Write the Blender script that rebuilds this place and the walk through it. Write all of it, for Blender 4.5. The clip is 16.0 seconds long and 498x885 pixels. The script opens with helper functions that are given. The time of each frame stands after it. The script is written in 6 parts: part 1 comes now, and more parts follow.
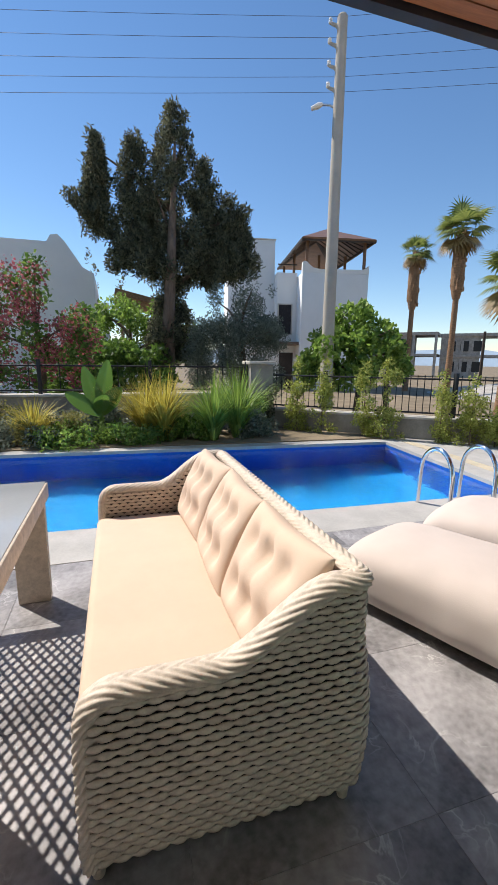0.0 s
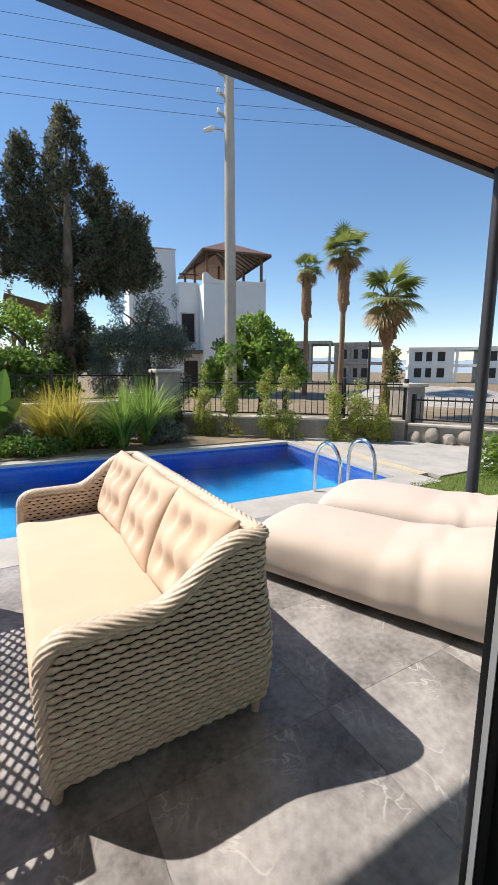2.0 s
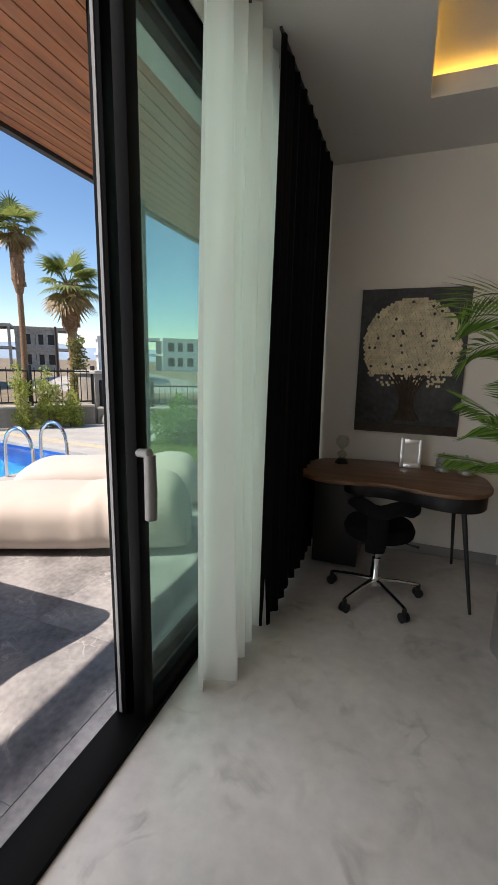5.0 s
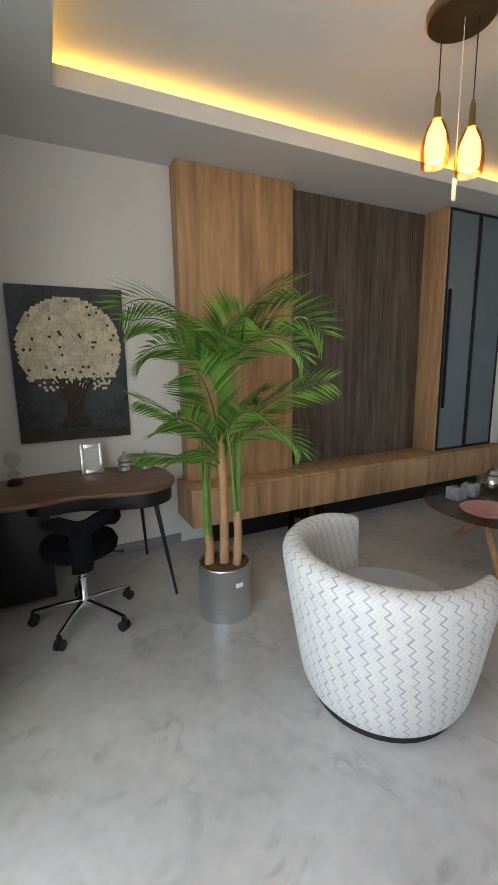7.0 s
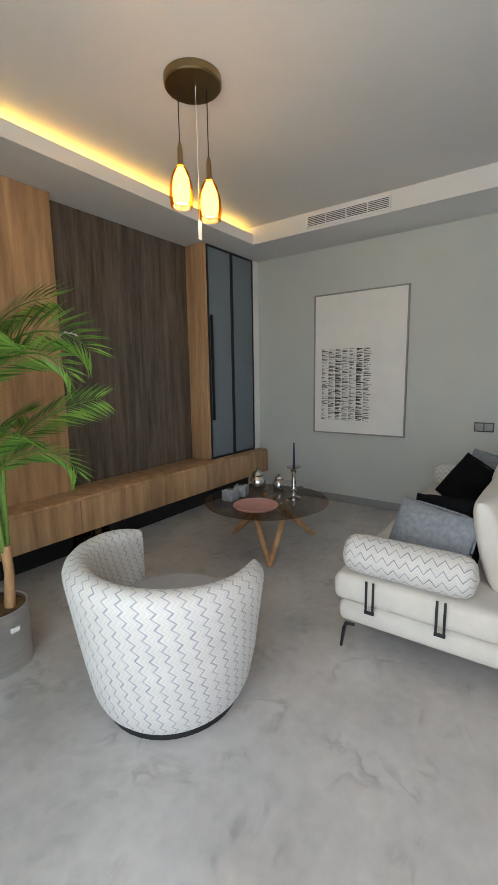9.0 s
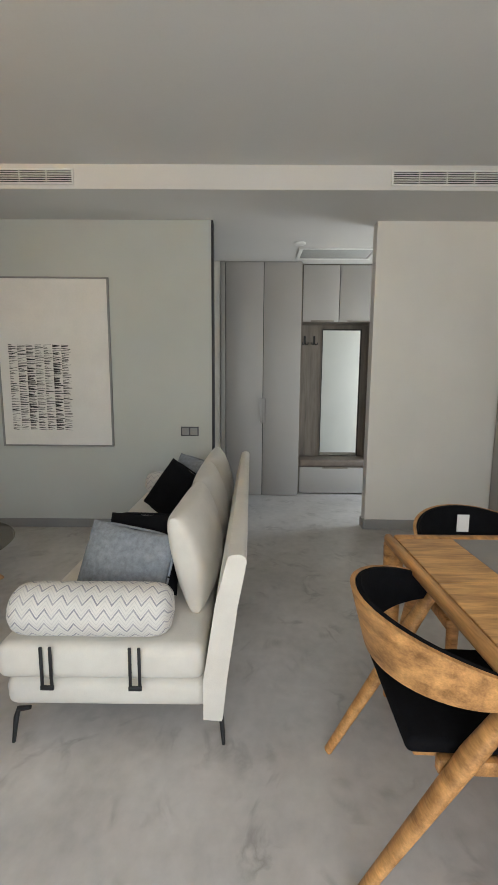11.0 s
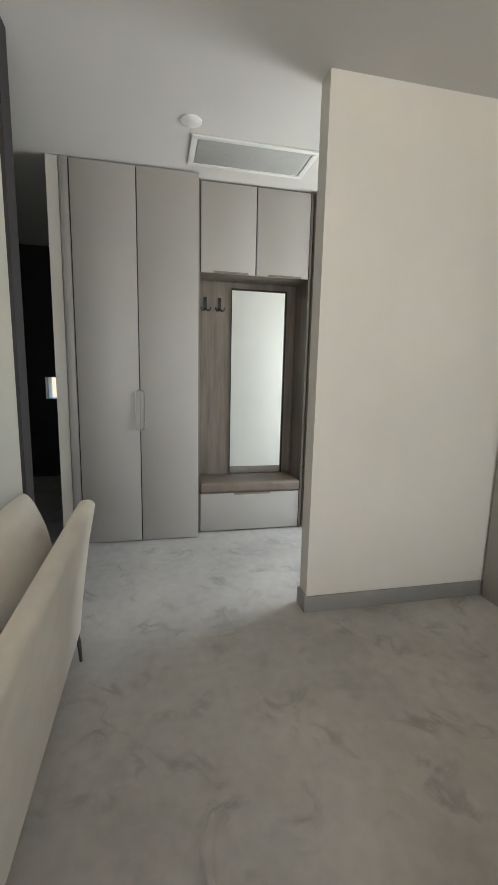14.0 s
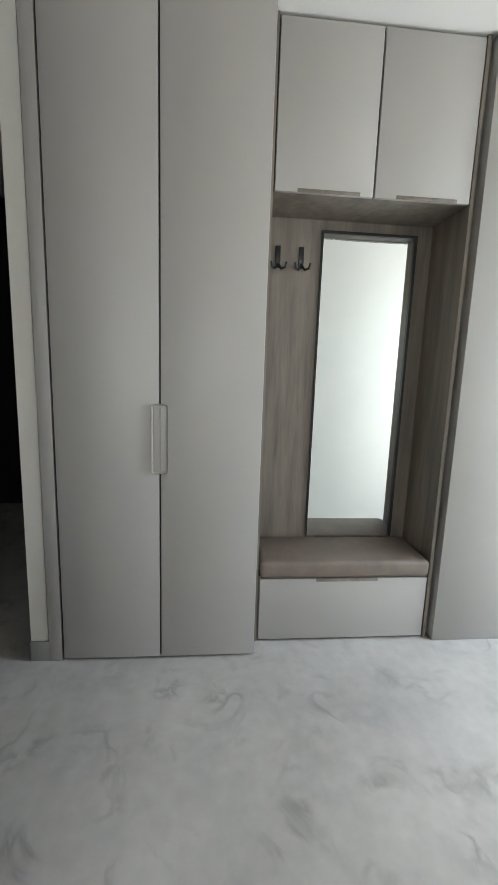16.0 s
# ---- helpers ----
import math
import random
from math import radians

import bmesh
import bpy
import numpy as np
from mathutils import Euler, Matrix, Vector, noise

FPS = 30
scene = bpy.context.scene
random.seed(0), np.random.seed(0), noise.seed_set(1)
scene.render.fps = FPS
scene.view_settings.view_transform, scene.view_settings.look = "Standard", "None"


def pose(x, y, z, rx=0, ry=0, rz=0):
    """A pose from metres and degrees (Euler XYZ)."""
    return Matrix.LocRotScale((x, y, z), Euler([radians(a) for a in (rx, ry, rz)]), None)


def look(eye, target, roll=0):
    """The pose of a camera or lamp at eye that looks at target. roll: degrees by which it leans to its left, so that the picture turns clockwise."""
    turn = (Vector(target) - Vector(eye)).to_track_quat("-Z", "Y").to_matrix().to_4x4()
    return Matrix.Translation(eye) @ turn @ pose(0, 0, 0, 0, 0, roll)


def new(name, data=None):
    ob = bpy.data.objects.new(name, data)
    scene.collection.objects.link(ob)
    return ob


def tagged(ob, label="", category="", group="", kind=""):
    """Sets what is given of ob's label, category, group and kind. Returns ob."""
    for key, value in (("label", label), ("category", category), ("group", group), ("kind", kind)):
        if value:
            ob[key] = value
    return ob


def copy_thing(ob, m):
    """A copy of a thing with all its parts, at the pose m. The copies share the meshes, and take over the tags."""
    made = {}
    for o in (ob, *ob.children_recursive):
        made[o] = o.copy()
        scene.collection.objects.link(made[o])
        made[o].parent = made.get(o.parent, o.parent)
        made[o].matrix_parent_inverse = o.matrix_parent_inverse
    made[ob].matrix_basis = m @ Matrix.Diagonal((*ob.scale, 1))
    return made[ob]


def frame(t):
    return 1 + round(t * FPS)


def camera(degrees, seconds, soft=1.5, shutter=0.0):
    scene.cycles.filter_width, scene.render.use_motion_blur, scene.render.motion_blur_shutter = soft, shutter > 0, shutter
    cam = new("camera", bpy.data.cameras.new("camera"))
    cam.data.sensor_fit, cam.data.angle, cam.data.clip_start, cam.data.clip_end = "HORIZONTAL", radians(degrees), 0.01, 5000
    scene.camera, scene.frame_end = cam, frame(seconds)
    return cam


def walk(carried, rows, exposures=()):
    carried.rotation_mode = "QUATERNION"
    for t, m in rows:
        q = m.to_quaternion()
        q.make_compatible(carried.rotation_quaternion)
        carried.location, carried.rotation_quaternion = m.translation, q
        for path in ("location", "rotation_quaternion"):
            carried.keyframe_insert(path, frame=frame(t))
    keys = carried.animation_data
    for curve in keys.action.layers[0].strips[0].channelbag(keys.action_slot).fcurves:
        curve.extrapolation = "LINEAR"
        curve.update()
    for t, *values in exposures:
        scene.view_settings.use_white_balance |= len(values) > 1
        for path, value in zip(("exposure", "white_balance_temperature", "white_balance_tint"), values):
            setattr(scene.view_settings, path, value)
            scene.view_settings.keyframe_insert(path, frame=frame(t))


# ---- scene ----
cam = camera(61.3, 16.0)
PATH = [
    (0, (0.251, 1.05, 1.459), (-1.623, 1.641, 1.084), 0.7),
    (0.5, (0.284, 1.04, 1.461), (-1.479, 1.909, 1.09), 0.4),
    (1, (0.338, 1.023, 1.462), (-1.375, 1.99, 1.101), 0.1),
    (1.5, (0.465, 0.963, 1.462), (-1.244, 1.941, 1.115), 0.3),
    (2, (0.588, 0.898, 1.454), (-1.119, 1.885, 1.118), 0.1),
    (2.5, (0.726, 0.788, 1.447), (-0.975, 1.785, 1.116), -0.2),
    (3, (0.882, 0.698, 1.448), (-0.764, 1.784, 1.115), 0.1),
    (3.2, (0.931, 0.683, 1.45), (-0.671, 1.833, 1.116), 0.3),
    (5.3, (1.211, 0.382, 1.457), (0.741, 2.287, 1.067), 0.5),
    (5.5, (1.21, 0.42, 1.466), (0.878, 2.351, 1.064), -0.1),
    (6, (1.182, 0.508, 1.478), (1.268, 2.463, 1.061), -0.0),
    (6.5, (1.102, 0.54, 1.485), (1.602, 2.437, 1.097), 0.2),
    (7, (1.019, 0.525, 1.461), (1.877, 2.294, 1.097), -0.9),
    (7.5, (0.976, 0.506, 1.473), (2.129, 2.102, 1.122), -0.1),
    (8, (0.98, 0.495, 1.463), (2.332, 1.933, 1.136), -0.1),
    (8.5, (0.981, 0.484, 1.472), (2.444, 1.81, 1.157), -0.2),
    (9, (1.025, 0.43, 1.464), (2.633, 1.58, 1.161), -0.9),
    (9.5, (1.087, 0.409, 1.447), (2.837, 1.332, 1.155), -0.8),
    (10, (1.201, 0.393, 1.431), (3.08, 1.018, 1.149), -0.2),
    (10.2, (1.262, 0.373, 1.424), (3.177, 0.876, 1.146), 0.1),
    (12.3, (2.17, 0.282, 1.403), (4.083, -0.226, 1.115), 0.3),
    (12.5, (2.292, 0.261, 1.389), (4.2, -0.264, 1.099), 0.5),
    (13, (2.665, 0.202, 1.363), (4.568, -0.334, 1.065), 0.8),
    (13.5, (3.019, 0.121, 1.363), (4.929, -0.387, 1.051), 0.6),
    (14, (3.385, 0.052, 1.397), (5.313, -0.372, 1.075), 1.3),
    (14.5, (3.771, 0.02, 1.436), (5.705, -0.354, 1.091), 1.5),
    (15, (4.148, -0.041, 1.415), (6.09, -0.376, 1.075), 1.0),
    (15.5, (4.531, -0.084, 1.415), (6.486, -0.34, 1.077), 1.6),
    (16, (4.932, -0.039, 1.406), (6.895, -0.222, 1.072), 1.9),
]
walk(cam, [(t, look(eye, target, roll)) for t, eye, target, roll in PATH],
     exposures=[(0.0, 0.36, 6650, 12), (2.0, 0.45, 6900, 12), (3.2, 0.66, 7150, 13), (5.3, 0.60, 6800, 16), (6.0, 1.18, 6550, 13), (6.5, 1.2, 6500, 12), (7.0, 1.46, 6350, 11), (10.2, 1.5, 6500, 10), (12.3, 1.72, 7100, 10), (13.5, 1.9, 6950, 10), (15.0, 1.78, 6750, 10), (16.0, 2.0, 6600, 9)])

# ---- world, sun, large lights ----
SUN = Vector((-0.57, -0.53, 1.0)).normalized()
world = bpy.data.worlds.new("world")
scene.world = world
world.use_nodes = True
wn = world.node_tree
sky = wn.nodes.new("ShaderNodeTexSky")
sky.sky_type = "NISHITA"
sky.sun_disc = False
sky.sun_elevation = math.asin(SUN.z)
sky.sun_rotation = math.atan2(SUN.x, SUN.y)
sky.air_density, sky.dust_density, sky.ozone_density = 1.0, 0.0, 2.5
wn.nodes["Background"].inputs["Strength"].default_value = 0.12
hue = wn.nodes.new("ShaderNodeHueSaturation")
hue.inputs["Saturation"].default_value = 1.15
wn.links.new(sky.outputs["Color"], hue.inputs["Color"])
wn.links.new(hue.outputs["Color"], wn.nodes["Background"].inputs["Color"])
sun = new("sun", bpy.data.lights.new("sun", "SUN"))
sun.data.energy, sun.data.angle, sun.data.color = 4.9, radians(0.5), (1.0, 0.95, 0.87)
sun.matrix_world = look(SUN * 30, (0, 0, 0))


def area(name, eye, target, sx, sy, power, color):
    ob = new(name, bpy.data.lights.new(name, "AREA"))
    ob.data.shape, ob.data.size, ob.data.size_y, ob.data.energy, ob.data.color = "RECTANGLE", sx, sy, power, color
    ob.matrix_world = look(eye, target)
    return ob


# daylight through the sliding doors and through the entrance at the end of the hall
area("daylight_terrace", (0.12, 1.0, 1.45), (2.0, 1.0, 1.3), 4.2, 2.6, 43, (0.93, 0.97, 1.0))
area("daylight_entrance", (6.3, -2.72, 1.5), (6.3, 0.0, 1.2), 1.0, 2.0, 14.5, (0.82, 0.92, 1.0))


# ---- materials ----
def mat(name, base, rough=0.5, metal=0.0, var=0.12, scale=4.0, fine=60.0, bump=0.0, stretch=(1, 1, 1), spec=0.5, tint=None, trans=0.0, ior=1.45, sheen=0.0, detail=6.0):
    m = bpy.data.materials.new(name)
    m.use_nodes = True
    nt = m.node_tree
    b = nt.nodes["Principled BSDF"]
    b.inputs["Roughness"].default_value = rough
    b.inputs["Metallic"].default_value = metal
    b.inputs["Specular IOR Level"].default_value = spec
    b.inputs["Transmission Weight"].default_value = trans
    b.inputs["IOR"].default_value = ior
    b.inputs["Sheen Weight"].default_value = sheen
    tc = nt.nodes.new("ShaderNodeTexCoord")
    mp = nt.nodes.new("ShaderNodeMapping")
    mp.inputs["Scale"].default_value = stretch
    nt.links.new(tc.outputs["Object"], mp.inputs["Vector"])
    n1 = nt.nodes.new("ShaderNodeTexNoise")
    n1.inputs["Scale"].default_value, n1.inputs["Detail"].default_value = scale, detail
    n1.inputs["Roughness"].default_value = 0.6
    n2 = nt.nodes.new("ShaderNodeTexNoise")
    n2.inputs["Scale"].default_value, n2.inputs["Detail"].default_value = fine, 4.0
    for n in (n1, n2):
        nt.links.new(mp.outputs["Vector"], n.inputs["Vector"])
    add = nt.nodes.new("ShaderNodeMath")
    add.operation = "MULTIPLY_ADD"
    add.inputs[1].default_value = 0.3
    nt.links.new(n2.outputs["Fac"], add.inputs[0])
    nt.links.new(n1.outputs["Fac"], add.inputs[2])
    ramp = nt.nodes.new("ShaderNodeValToRGB")
    lo = [max(0.0, c * (1 - var)) for c in base]
    hi = [min(1.0, c * (1 + var)) for c in (tint or base)]
    ramp.color_ramp.elements[0].position, ramp.color_ramp.elements[0].color = 0.42, (*lo, 1)
    ramp.color_ramp.elements[1].position, ramp.color_ramp.elements[1].color = 0.88, (*hi, 1)
    nt.links.new(add.outputs[0], ramp.inputs["Fac"])
    nt.links.new(ramp.outputs["Color"], b.inputs["Base Color"])
    if bump:
        bp = nt.nodes.new("ShaderNodeBump")
        bp.inputs["Strength"].default_value, bp.inputs["Distance"].default_value = bump, 0.01
        nt.links.new(add.outputs[0], bp.inputs["Height"])
        nt.links.new(bp.outputs["Normal"], b.inputs["Normal"])
    return m


def glow(name, color, strength):
    m = bpy.data.materials.new(name)
    m.use_nodes = True
    b = m.node_tree.nodes["Principled BSDF"]
    b.inputs["Base Color"].default_value = (*color, 1)
    b.inputs["Emission Color"].default_value = (*color, 1)
    b.inputs["Emission Strength"].default_value = strength
    return m


def glass(name, color, rough=0.0, thin=True):
    m = bpy.data.materials.new(name)
    m.use_nodes = True
    nt = m.node_tree
    b = nt.nodes["Principled BSDF"]
    b.inputs["Base Color"].default_value = (*color, 1)
    b.inputs["Roughness"].default_value = rough
    b.inputs["Transmission Weight"].default_value = 1.0
    b.inputs["IOR"].default_value = 1.45
    if thin:
        tr = nt.nodes.new("ShaderNodeBsdfTransparent")
        tr.inputs["Color"].default_value = (*color, 1)
        gl = nt.nodes.new("ShaderNodeBsdfGlossy")
        gl.inputs["Roughness"].default_value = 0.02
        lw_ = nt.nodes.new("ShaderNodeLayerWeight")
        lw_.inputs["Blend"].default_value = 0.3
        fr = nt.nodes.new("ShaderNodeMath")
        fr.operation = "MULTIPLY_ADD"
        fr.inputs[1].default_value, fr.inputs[2].default_value = 0.22, 0.02
        nt.links.new(lw_.outputs["Facing"], fr.inputs[0])
        mix = nt.nodes.new("ShaderNodeMixShader")
        nt.links.new(fr.outputs[0], mix.inputs[0])
        nt.links.new(tr.outputs[0], mix.inputs[1])
        nt.links.new(gl.outputs[0], mix.inputs[2])
        nt.links.new(mix.outputs[0], nt.nodes["Material Output"].inputs["Surface"])
    return m


def chevron(name, base, ink, period, zig, amp, rough=0.9, lean=0.0):
    """Woven cloth with zigzag lines along v, in metres of the UV map."""
    m = mat(name, base, rough, var=0.06, scale=9, fine=180, bump=0.25, sheen=0.2)
    nt = m.node_tree
    b = nt.nodes["Principled BSDF"]
    src = b.inputs["Base Color"].links[0].from_socket

    def mth(op, a, bb=None, c=None):
        n = nt.nodes.new("ShaderNodeMath")
        n.operation = op
        for k, val in enumerate((a, bb, c)):
            if val is None:
                continue
            if isinstance(val, (int, float)):
                n.inputs[k].default_value = val
            else:
                nt.links.new(val, n.inputs[k])
        return n.outputs[0]
    uvn = nt.nodes.new("ShaderNodeUVMap")
    sep = nt.nodes.new("ShaderNodeSeparateXYZ")
    nt.links.new(uvn.outputs[0], sep.inputs[0])
    u, v = sep.outputs[0], sep.outputs[1]
    s = mth("MULTIPLY_ADD", mth("PINGPONG", v, zig), amp / zig, u)
    s = mth("MULTIPLY_ADD", v, lean, s)
    wide = mth("PINGPONG", s, period / 2)
    line = mth("LESS_THAN", wide, period * 0.085)
    soft = mth("LESS_THAN", mth("PINGPONG", mth("ADD", s, period * 0.27), period / 6), period * 0.045)
    nz = nt.nodes.new("ShaderNodeTexNoise")
    nz.inputs["Scale"].default_value = 14
    nt.links.new(uvn.outputs[0], nz.inputs["Vector"])
    fac = mth("MULTIPLY", line, mth("MULTIPLY_ADD", nz.outputs["Fac"], 1.2, 0.1))
    fac = mth("MAXIMUM", fac, mth("MULTIPLY", soft, 0.22))
    mx = nt.nodes.new("ShaderNodeMix")
    mx.data_type = "RGBA"
    nt.links.new(fac, mx.inputs["Factor"])
    nt.links.new(src, mx.inputs["A"])
    mx.inputs["B"].default_value = (*ink, 1)
    nt.links.new(mx.outputs["Result"], b.inputs["Base Color"])
    return m


def veined(name, base, vein, rough, scale, amount, bump=0.1, var=0.3, grain=14, wide=0.015, spots=0.8):
    """Cloudy surface with thin light or dark veins and scuffs."""
    m = mat(name, base, rough, var=var, scale=scale * 0.45, fine=scale * grain, bump=bump, detail=9)
    nt = m.node_tree
    b = nt.nodes["Principled BSDF"]
    src = b.inputs["Base Color"].links[0].from_socket
    tc = nt.nodes.new("ShaderNodeTexCoord")
    nz = nt.nodes.new("ShaderNodeTexNoise")
    nz.inputs["Scale"].default_value, nz.inputs["Detail"].default_value = scale, 5
    nz.inputs["Distortion"].default_value = 1.6
    nt.links.new(tc.outputs["Object"], nz.inputs["Vector"])
    r = nt.nodes.new("ShaderNodeValToRGB")
    r.color_ramp.elements[0].position, r.color_ramp.elements[0].color = 0.5 - wide, (0, 0, 0, 1)
    r.color_ramp.elements[1].position, r.color_ramp.elements[1].color = 0.5 + wide, (0, 0, 0, 1)
    e = r.color_ramp.elements.new(0.5)
    e.color = (1, 1, 1, 1)
    nt.links.new(nz.outputs["Fac"], r.inputs["Fac"])
    patch = nt.nodes.new("ShaderNodeTexNoise")
    patch.inputs["Scale"].default_value = scale * spots
    nt.links.new(tc.outputs["Object"], patch.inputs["Vector"])
    pr = nt.nodes.new("ShaderNodeValToRGB")
    pr.color_ramp.elements[0].position, pr.color_ramp.elements[1].position = 0.5, 0.68
    nt.links.new(patch.outputs["Fac"], pr.inputs["Fac"])
    ml = nt.nodes.new("ShaderNodeMath")
    ml.operation = "MULTIPLY"
    nt.links.new(r.outputs["Color"], ml.inputs[0])
    nt.links.new(pr.outputs["Color"], ml.inputs[1])
    m2 = nt.nodes.new("ShaderNodeMath")
    m2.operation = "MULTIPLY"
    m2.inputs[1].default_value = amount
    nt.links.new(ml.outputs[0], m2.inputs[0])
    mx = nt.nodes.new("ShaderNodeMix")
    mx.data_type = "RGBA"
    nt.links.new(m2.outputs[0], mx.inputs["Factor"])
    nt.links.new(src, mx.inputs["A"])
    mx.inputs["B"].default_value = (*vein, 1)
    nt.links.new(mx.outputs["Result"], b.inputs["Base Color"])
    return m


def leafy(name, base, tip, trans=0.35, rough=0.5):
    """Leaf: colour varies from leaf to leaf, light passes through."""
    m = bpy.data.materials.new(name)
    m.use_nodes = True
    nt = m.node_tree
    b = nt.nodes["Principled BSDF"]
    b.inputs["Roughness"].default_value = rough
    geo = nt.nodes.new("ShaderNodeNewGeometry")
    r = nt.nodes.new("ShaderNodeValToRGB")
    r.color_ramp.elements[0].color, r.color_ramp.elements[1].color = (*base, 1), (*tip, 1)
    nt.links.new(geo.outputs["Random Per Island"], r.inputs["Fac"])
    nt.links.new(r.outputs["Color"], b.inputs["Base Color"])
    tl = nt.nodes.new("ShaderNodeBsdfTranslucent")
    nt.links.new(r.outputs["Color"], tl.inputs["Color"])
    mix = nt.nodes.new("ShaderNodeMixShader")
    mix.inputs[0].default_value = trans
    nt.links.new(b.outputs[0], mix.inputs[1])
    nt.links.new(tl.outputs[0], mix.inputs[2])
    nt.links.new(mix.outputs[0], nt.nodes["Material Output"].inputs["Surface"])
    return m


M = {}
M["plaster"] = mat("white_plaster", (0.76, 0.735, 0.685), 0.85, var=0.04, scale=1.5, fine=90, bump=0.05)
M["greywall"] = mat("grey_green_wall_paint", (0.50, 0.515, 0.48), 0.8, var=0.04, scale=1.5, fine=90, bump=0.05)
M["ceiling"] = mat("ceiling_paint", (0.66, 0.65, 0.63), 0.9, var=0.03, scale=1.2, fine=70, bump=0.03)
M["floor"] = veined("microcement", (0.48, 0.458, 0.432), (0.17, 0.155, 0.14), 0.30, 3.2, 0.45, 0.0, 0.24, 5, 0.075, 1.5)
# near black: stands for missing light on corridor walls; also real trim and windows
M["dim"] = mat("shade_and_trim_dark", (0.02, 0.017, 0.02), 0.6, var=0.3)
M["skirt"] = mat("grey_skirting", (0.27, 0.265, 0.26), 0.5, var=0.06)
M["frame"] = mat("black_aluminium", (0.0022, 0.0022, 0.0025), 0.5, 0.0, var=0.2, fine=200, spec=0.06)
M["oak"] = mat("oak_veneer", (0.38, 0.215, 0.105), 0.5, var=0.26, scale=5, fine=30, bump=0.05, stretch=(3.2, 3.2, 0.22), tint=(0.47, 0.29, 0.15))
M["darkwood"] = mat("dark_veneer", (0.062, 0.046, 0.034), 0.5, var=0.45, scale=4, fine=24, bump=0.05, stretch=(4, 4, 0.3), tint=(0.12, 0.092, 0.07))
M["bluegrey"] = mat("blue_grey_glass_front", (0.16, 0.19, 0.215), 0.22, var=0.06, scale=2)
M["taupe"] = mat("taupe_lacquer", (0.36, 0.345, 0.325), 0.42, var=0.03, scale=1.5, fine=120)
M["taupewood"] = mat("taupe_wood", (0.17, 0.145, 0.12), 0.5, var=0.35, scale=4, fine=26, bump=0.04, stretch=(4, 4, 0.3))
M["black"] = mat("black_satin", (0.012, 0.012, 0.013), 0.4, var=0.2)
M["blackcloth"] = mat("black_cloth", (0.005, 0.005, 0.006), 0.95, var=0.3, scale=20, fine=200, bump=0.2, spec=0.15)
M["chrome"] = mat("chrome", (0.72, 0.72, 0.74), 0.12, 1.0, var=0.03)
M["steel"] = mat("brushed_steel", (0.72, 0.72, 0.72), 0.3, 1.0, var=0.1, scale=3, fine=40, stretch=(1, 1, 14))
M["fridge"] = mat("fridge_steel", (0.42, 0.42, 0.41), 0.36, 0.85, var=0.05, scale=3, fine=60, stretch=(14, 1, 1))
M["cloth"] = mat("ivory_cloth", (0.62, 0.58, 0.51), 0.95, var=0.06, scale=8, fine=220, bump=0.2, sheen=0.2)
M["greycloth"] = mat("grey_cloth", (0.22, 0.235, 0.255), 0.95, var=0.25, scale=40, fine=260, bump=0.4)
M["chev"] = chevron("chevron_cloth", (0.63, 0.60, 0.55), (0.27, 0.28, 0.32), 0.064, 0.027, 0.027, lean=0.2)
M["chevbol"] = chevron("chevron_bolster_cloth", (0.64, 0.61, 0.56), (0.2, 0.2, 0.24), 0.05, 0.03, 0.035)
M["walnut"] = mat("walnut", (0.16, 0.08, 0.042), 0.42, var=0.35, scale=6, fine=40, stretch=(0.3, 4, 4), tint=(0.2, 0.105, 0.055))
M["teak"] = mat("honey_wood", (0.36, 0.16, 0.05), 0.45, var=0.4, scale=5, fine=36, bump=0.05, stretch=(0.5, 5, 5), tint=(0.52, 0.27, 0.10))
M["tablewood"] = mat("table_leg_wood", (0.46, 0.25, 0.11), 0.45, var=0.3, scale=8, fine=40, tint=(0.58, 0.34, 0.16))
M["smoke"] = glass("smoked_glass", (0.64, 0.60, 0.55))
M["clear"] = glass("clear_glass", (0.90, 0.92, 0.90))
M["pane"] = glass("green_tinted_pane", (0.82, 0.93, 0.89))
M["amber"] = glass("amber_glass", (0.95, 0.66, 0.25))
M["mirror"] = mat("mirror", (0.86, 0.9, 0.9), 0.02, 1.0, var=0.0)
M["brass"] = mat("aged_brass", (0.30, 0.22, 0.11), 0.32, 1.0, var=0.15)
M["bulb"] = glow("bulb", (1.0, 0.72, 0.36), 9)
M["led"] = glow("led_strip", (1.0, 0.58, 0.10), 8)
M["white"] = mat("white_enamel", (0.78, 0.78, 0.76), 0.4, var=0.03)
M["paper"] = mat("paper", (0.74, 0.72, 0.68), 0.9, var=0.06, scale=3)
M["sheer"] = mat("sheer_curtain_cloth", (0.58, 0.60, 0.565), 0.95, var=0.05, scale=3, fine=300, bump=0.1)
M["tile"] = veined("stone_tile", (0.262, 0.25, 0.25), (0.64, 0.62, 0.60), 0.40, 4.2, 0.6, 0.03, 0.72, 7, wide=0.025)
M["deck"] = mat("pool_deck_stone", (0.40, 0.385, 0.36), 0.75, var=0.18, scale=2.5, fine=50, bump=0.1)
M["sand"] = mat("sand_stone_border", (0.50, 0.43, 0.31), 0.8, var=0.15, scale=4)
M["concrete"] = mat("rough_concrete", (0.33, 0.31, 0.28), 0.9, var=0.3, scale=3, fine=40, bump=0.4)
M["earth"] = mat("dry_earth", (0.20, 0.155, 0.10), 0.95, var=0.4, scale=1.2, fine=30, bump=0.5)
M["render"] = mat("white_house_render", (0.80, 0.80, 0.78), 0.9, var=0.04, scale=1, fine=30, bump=0.1)
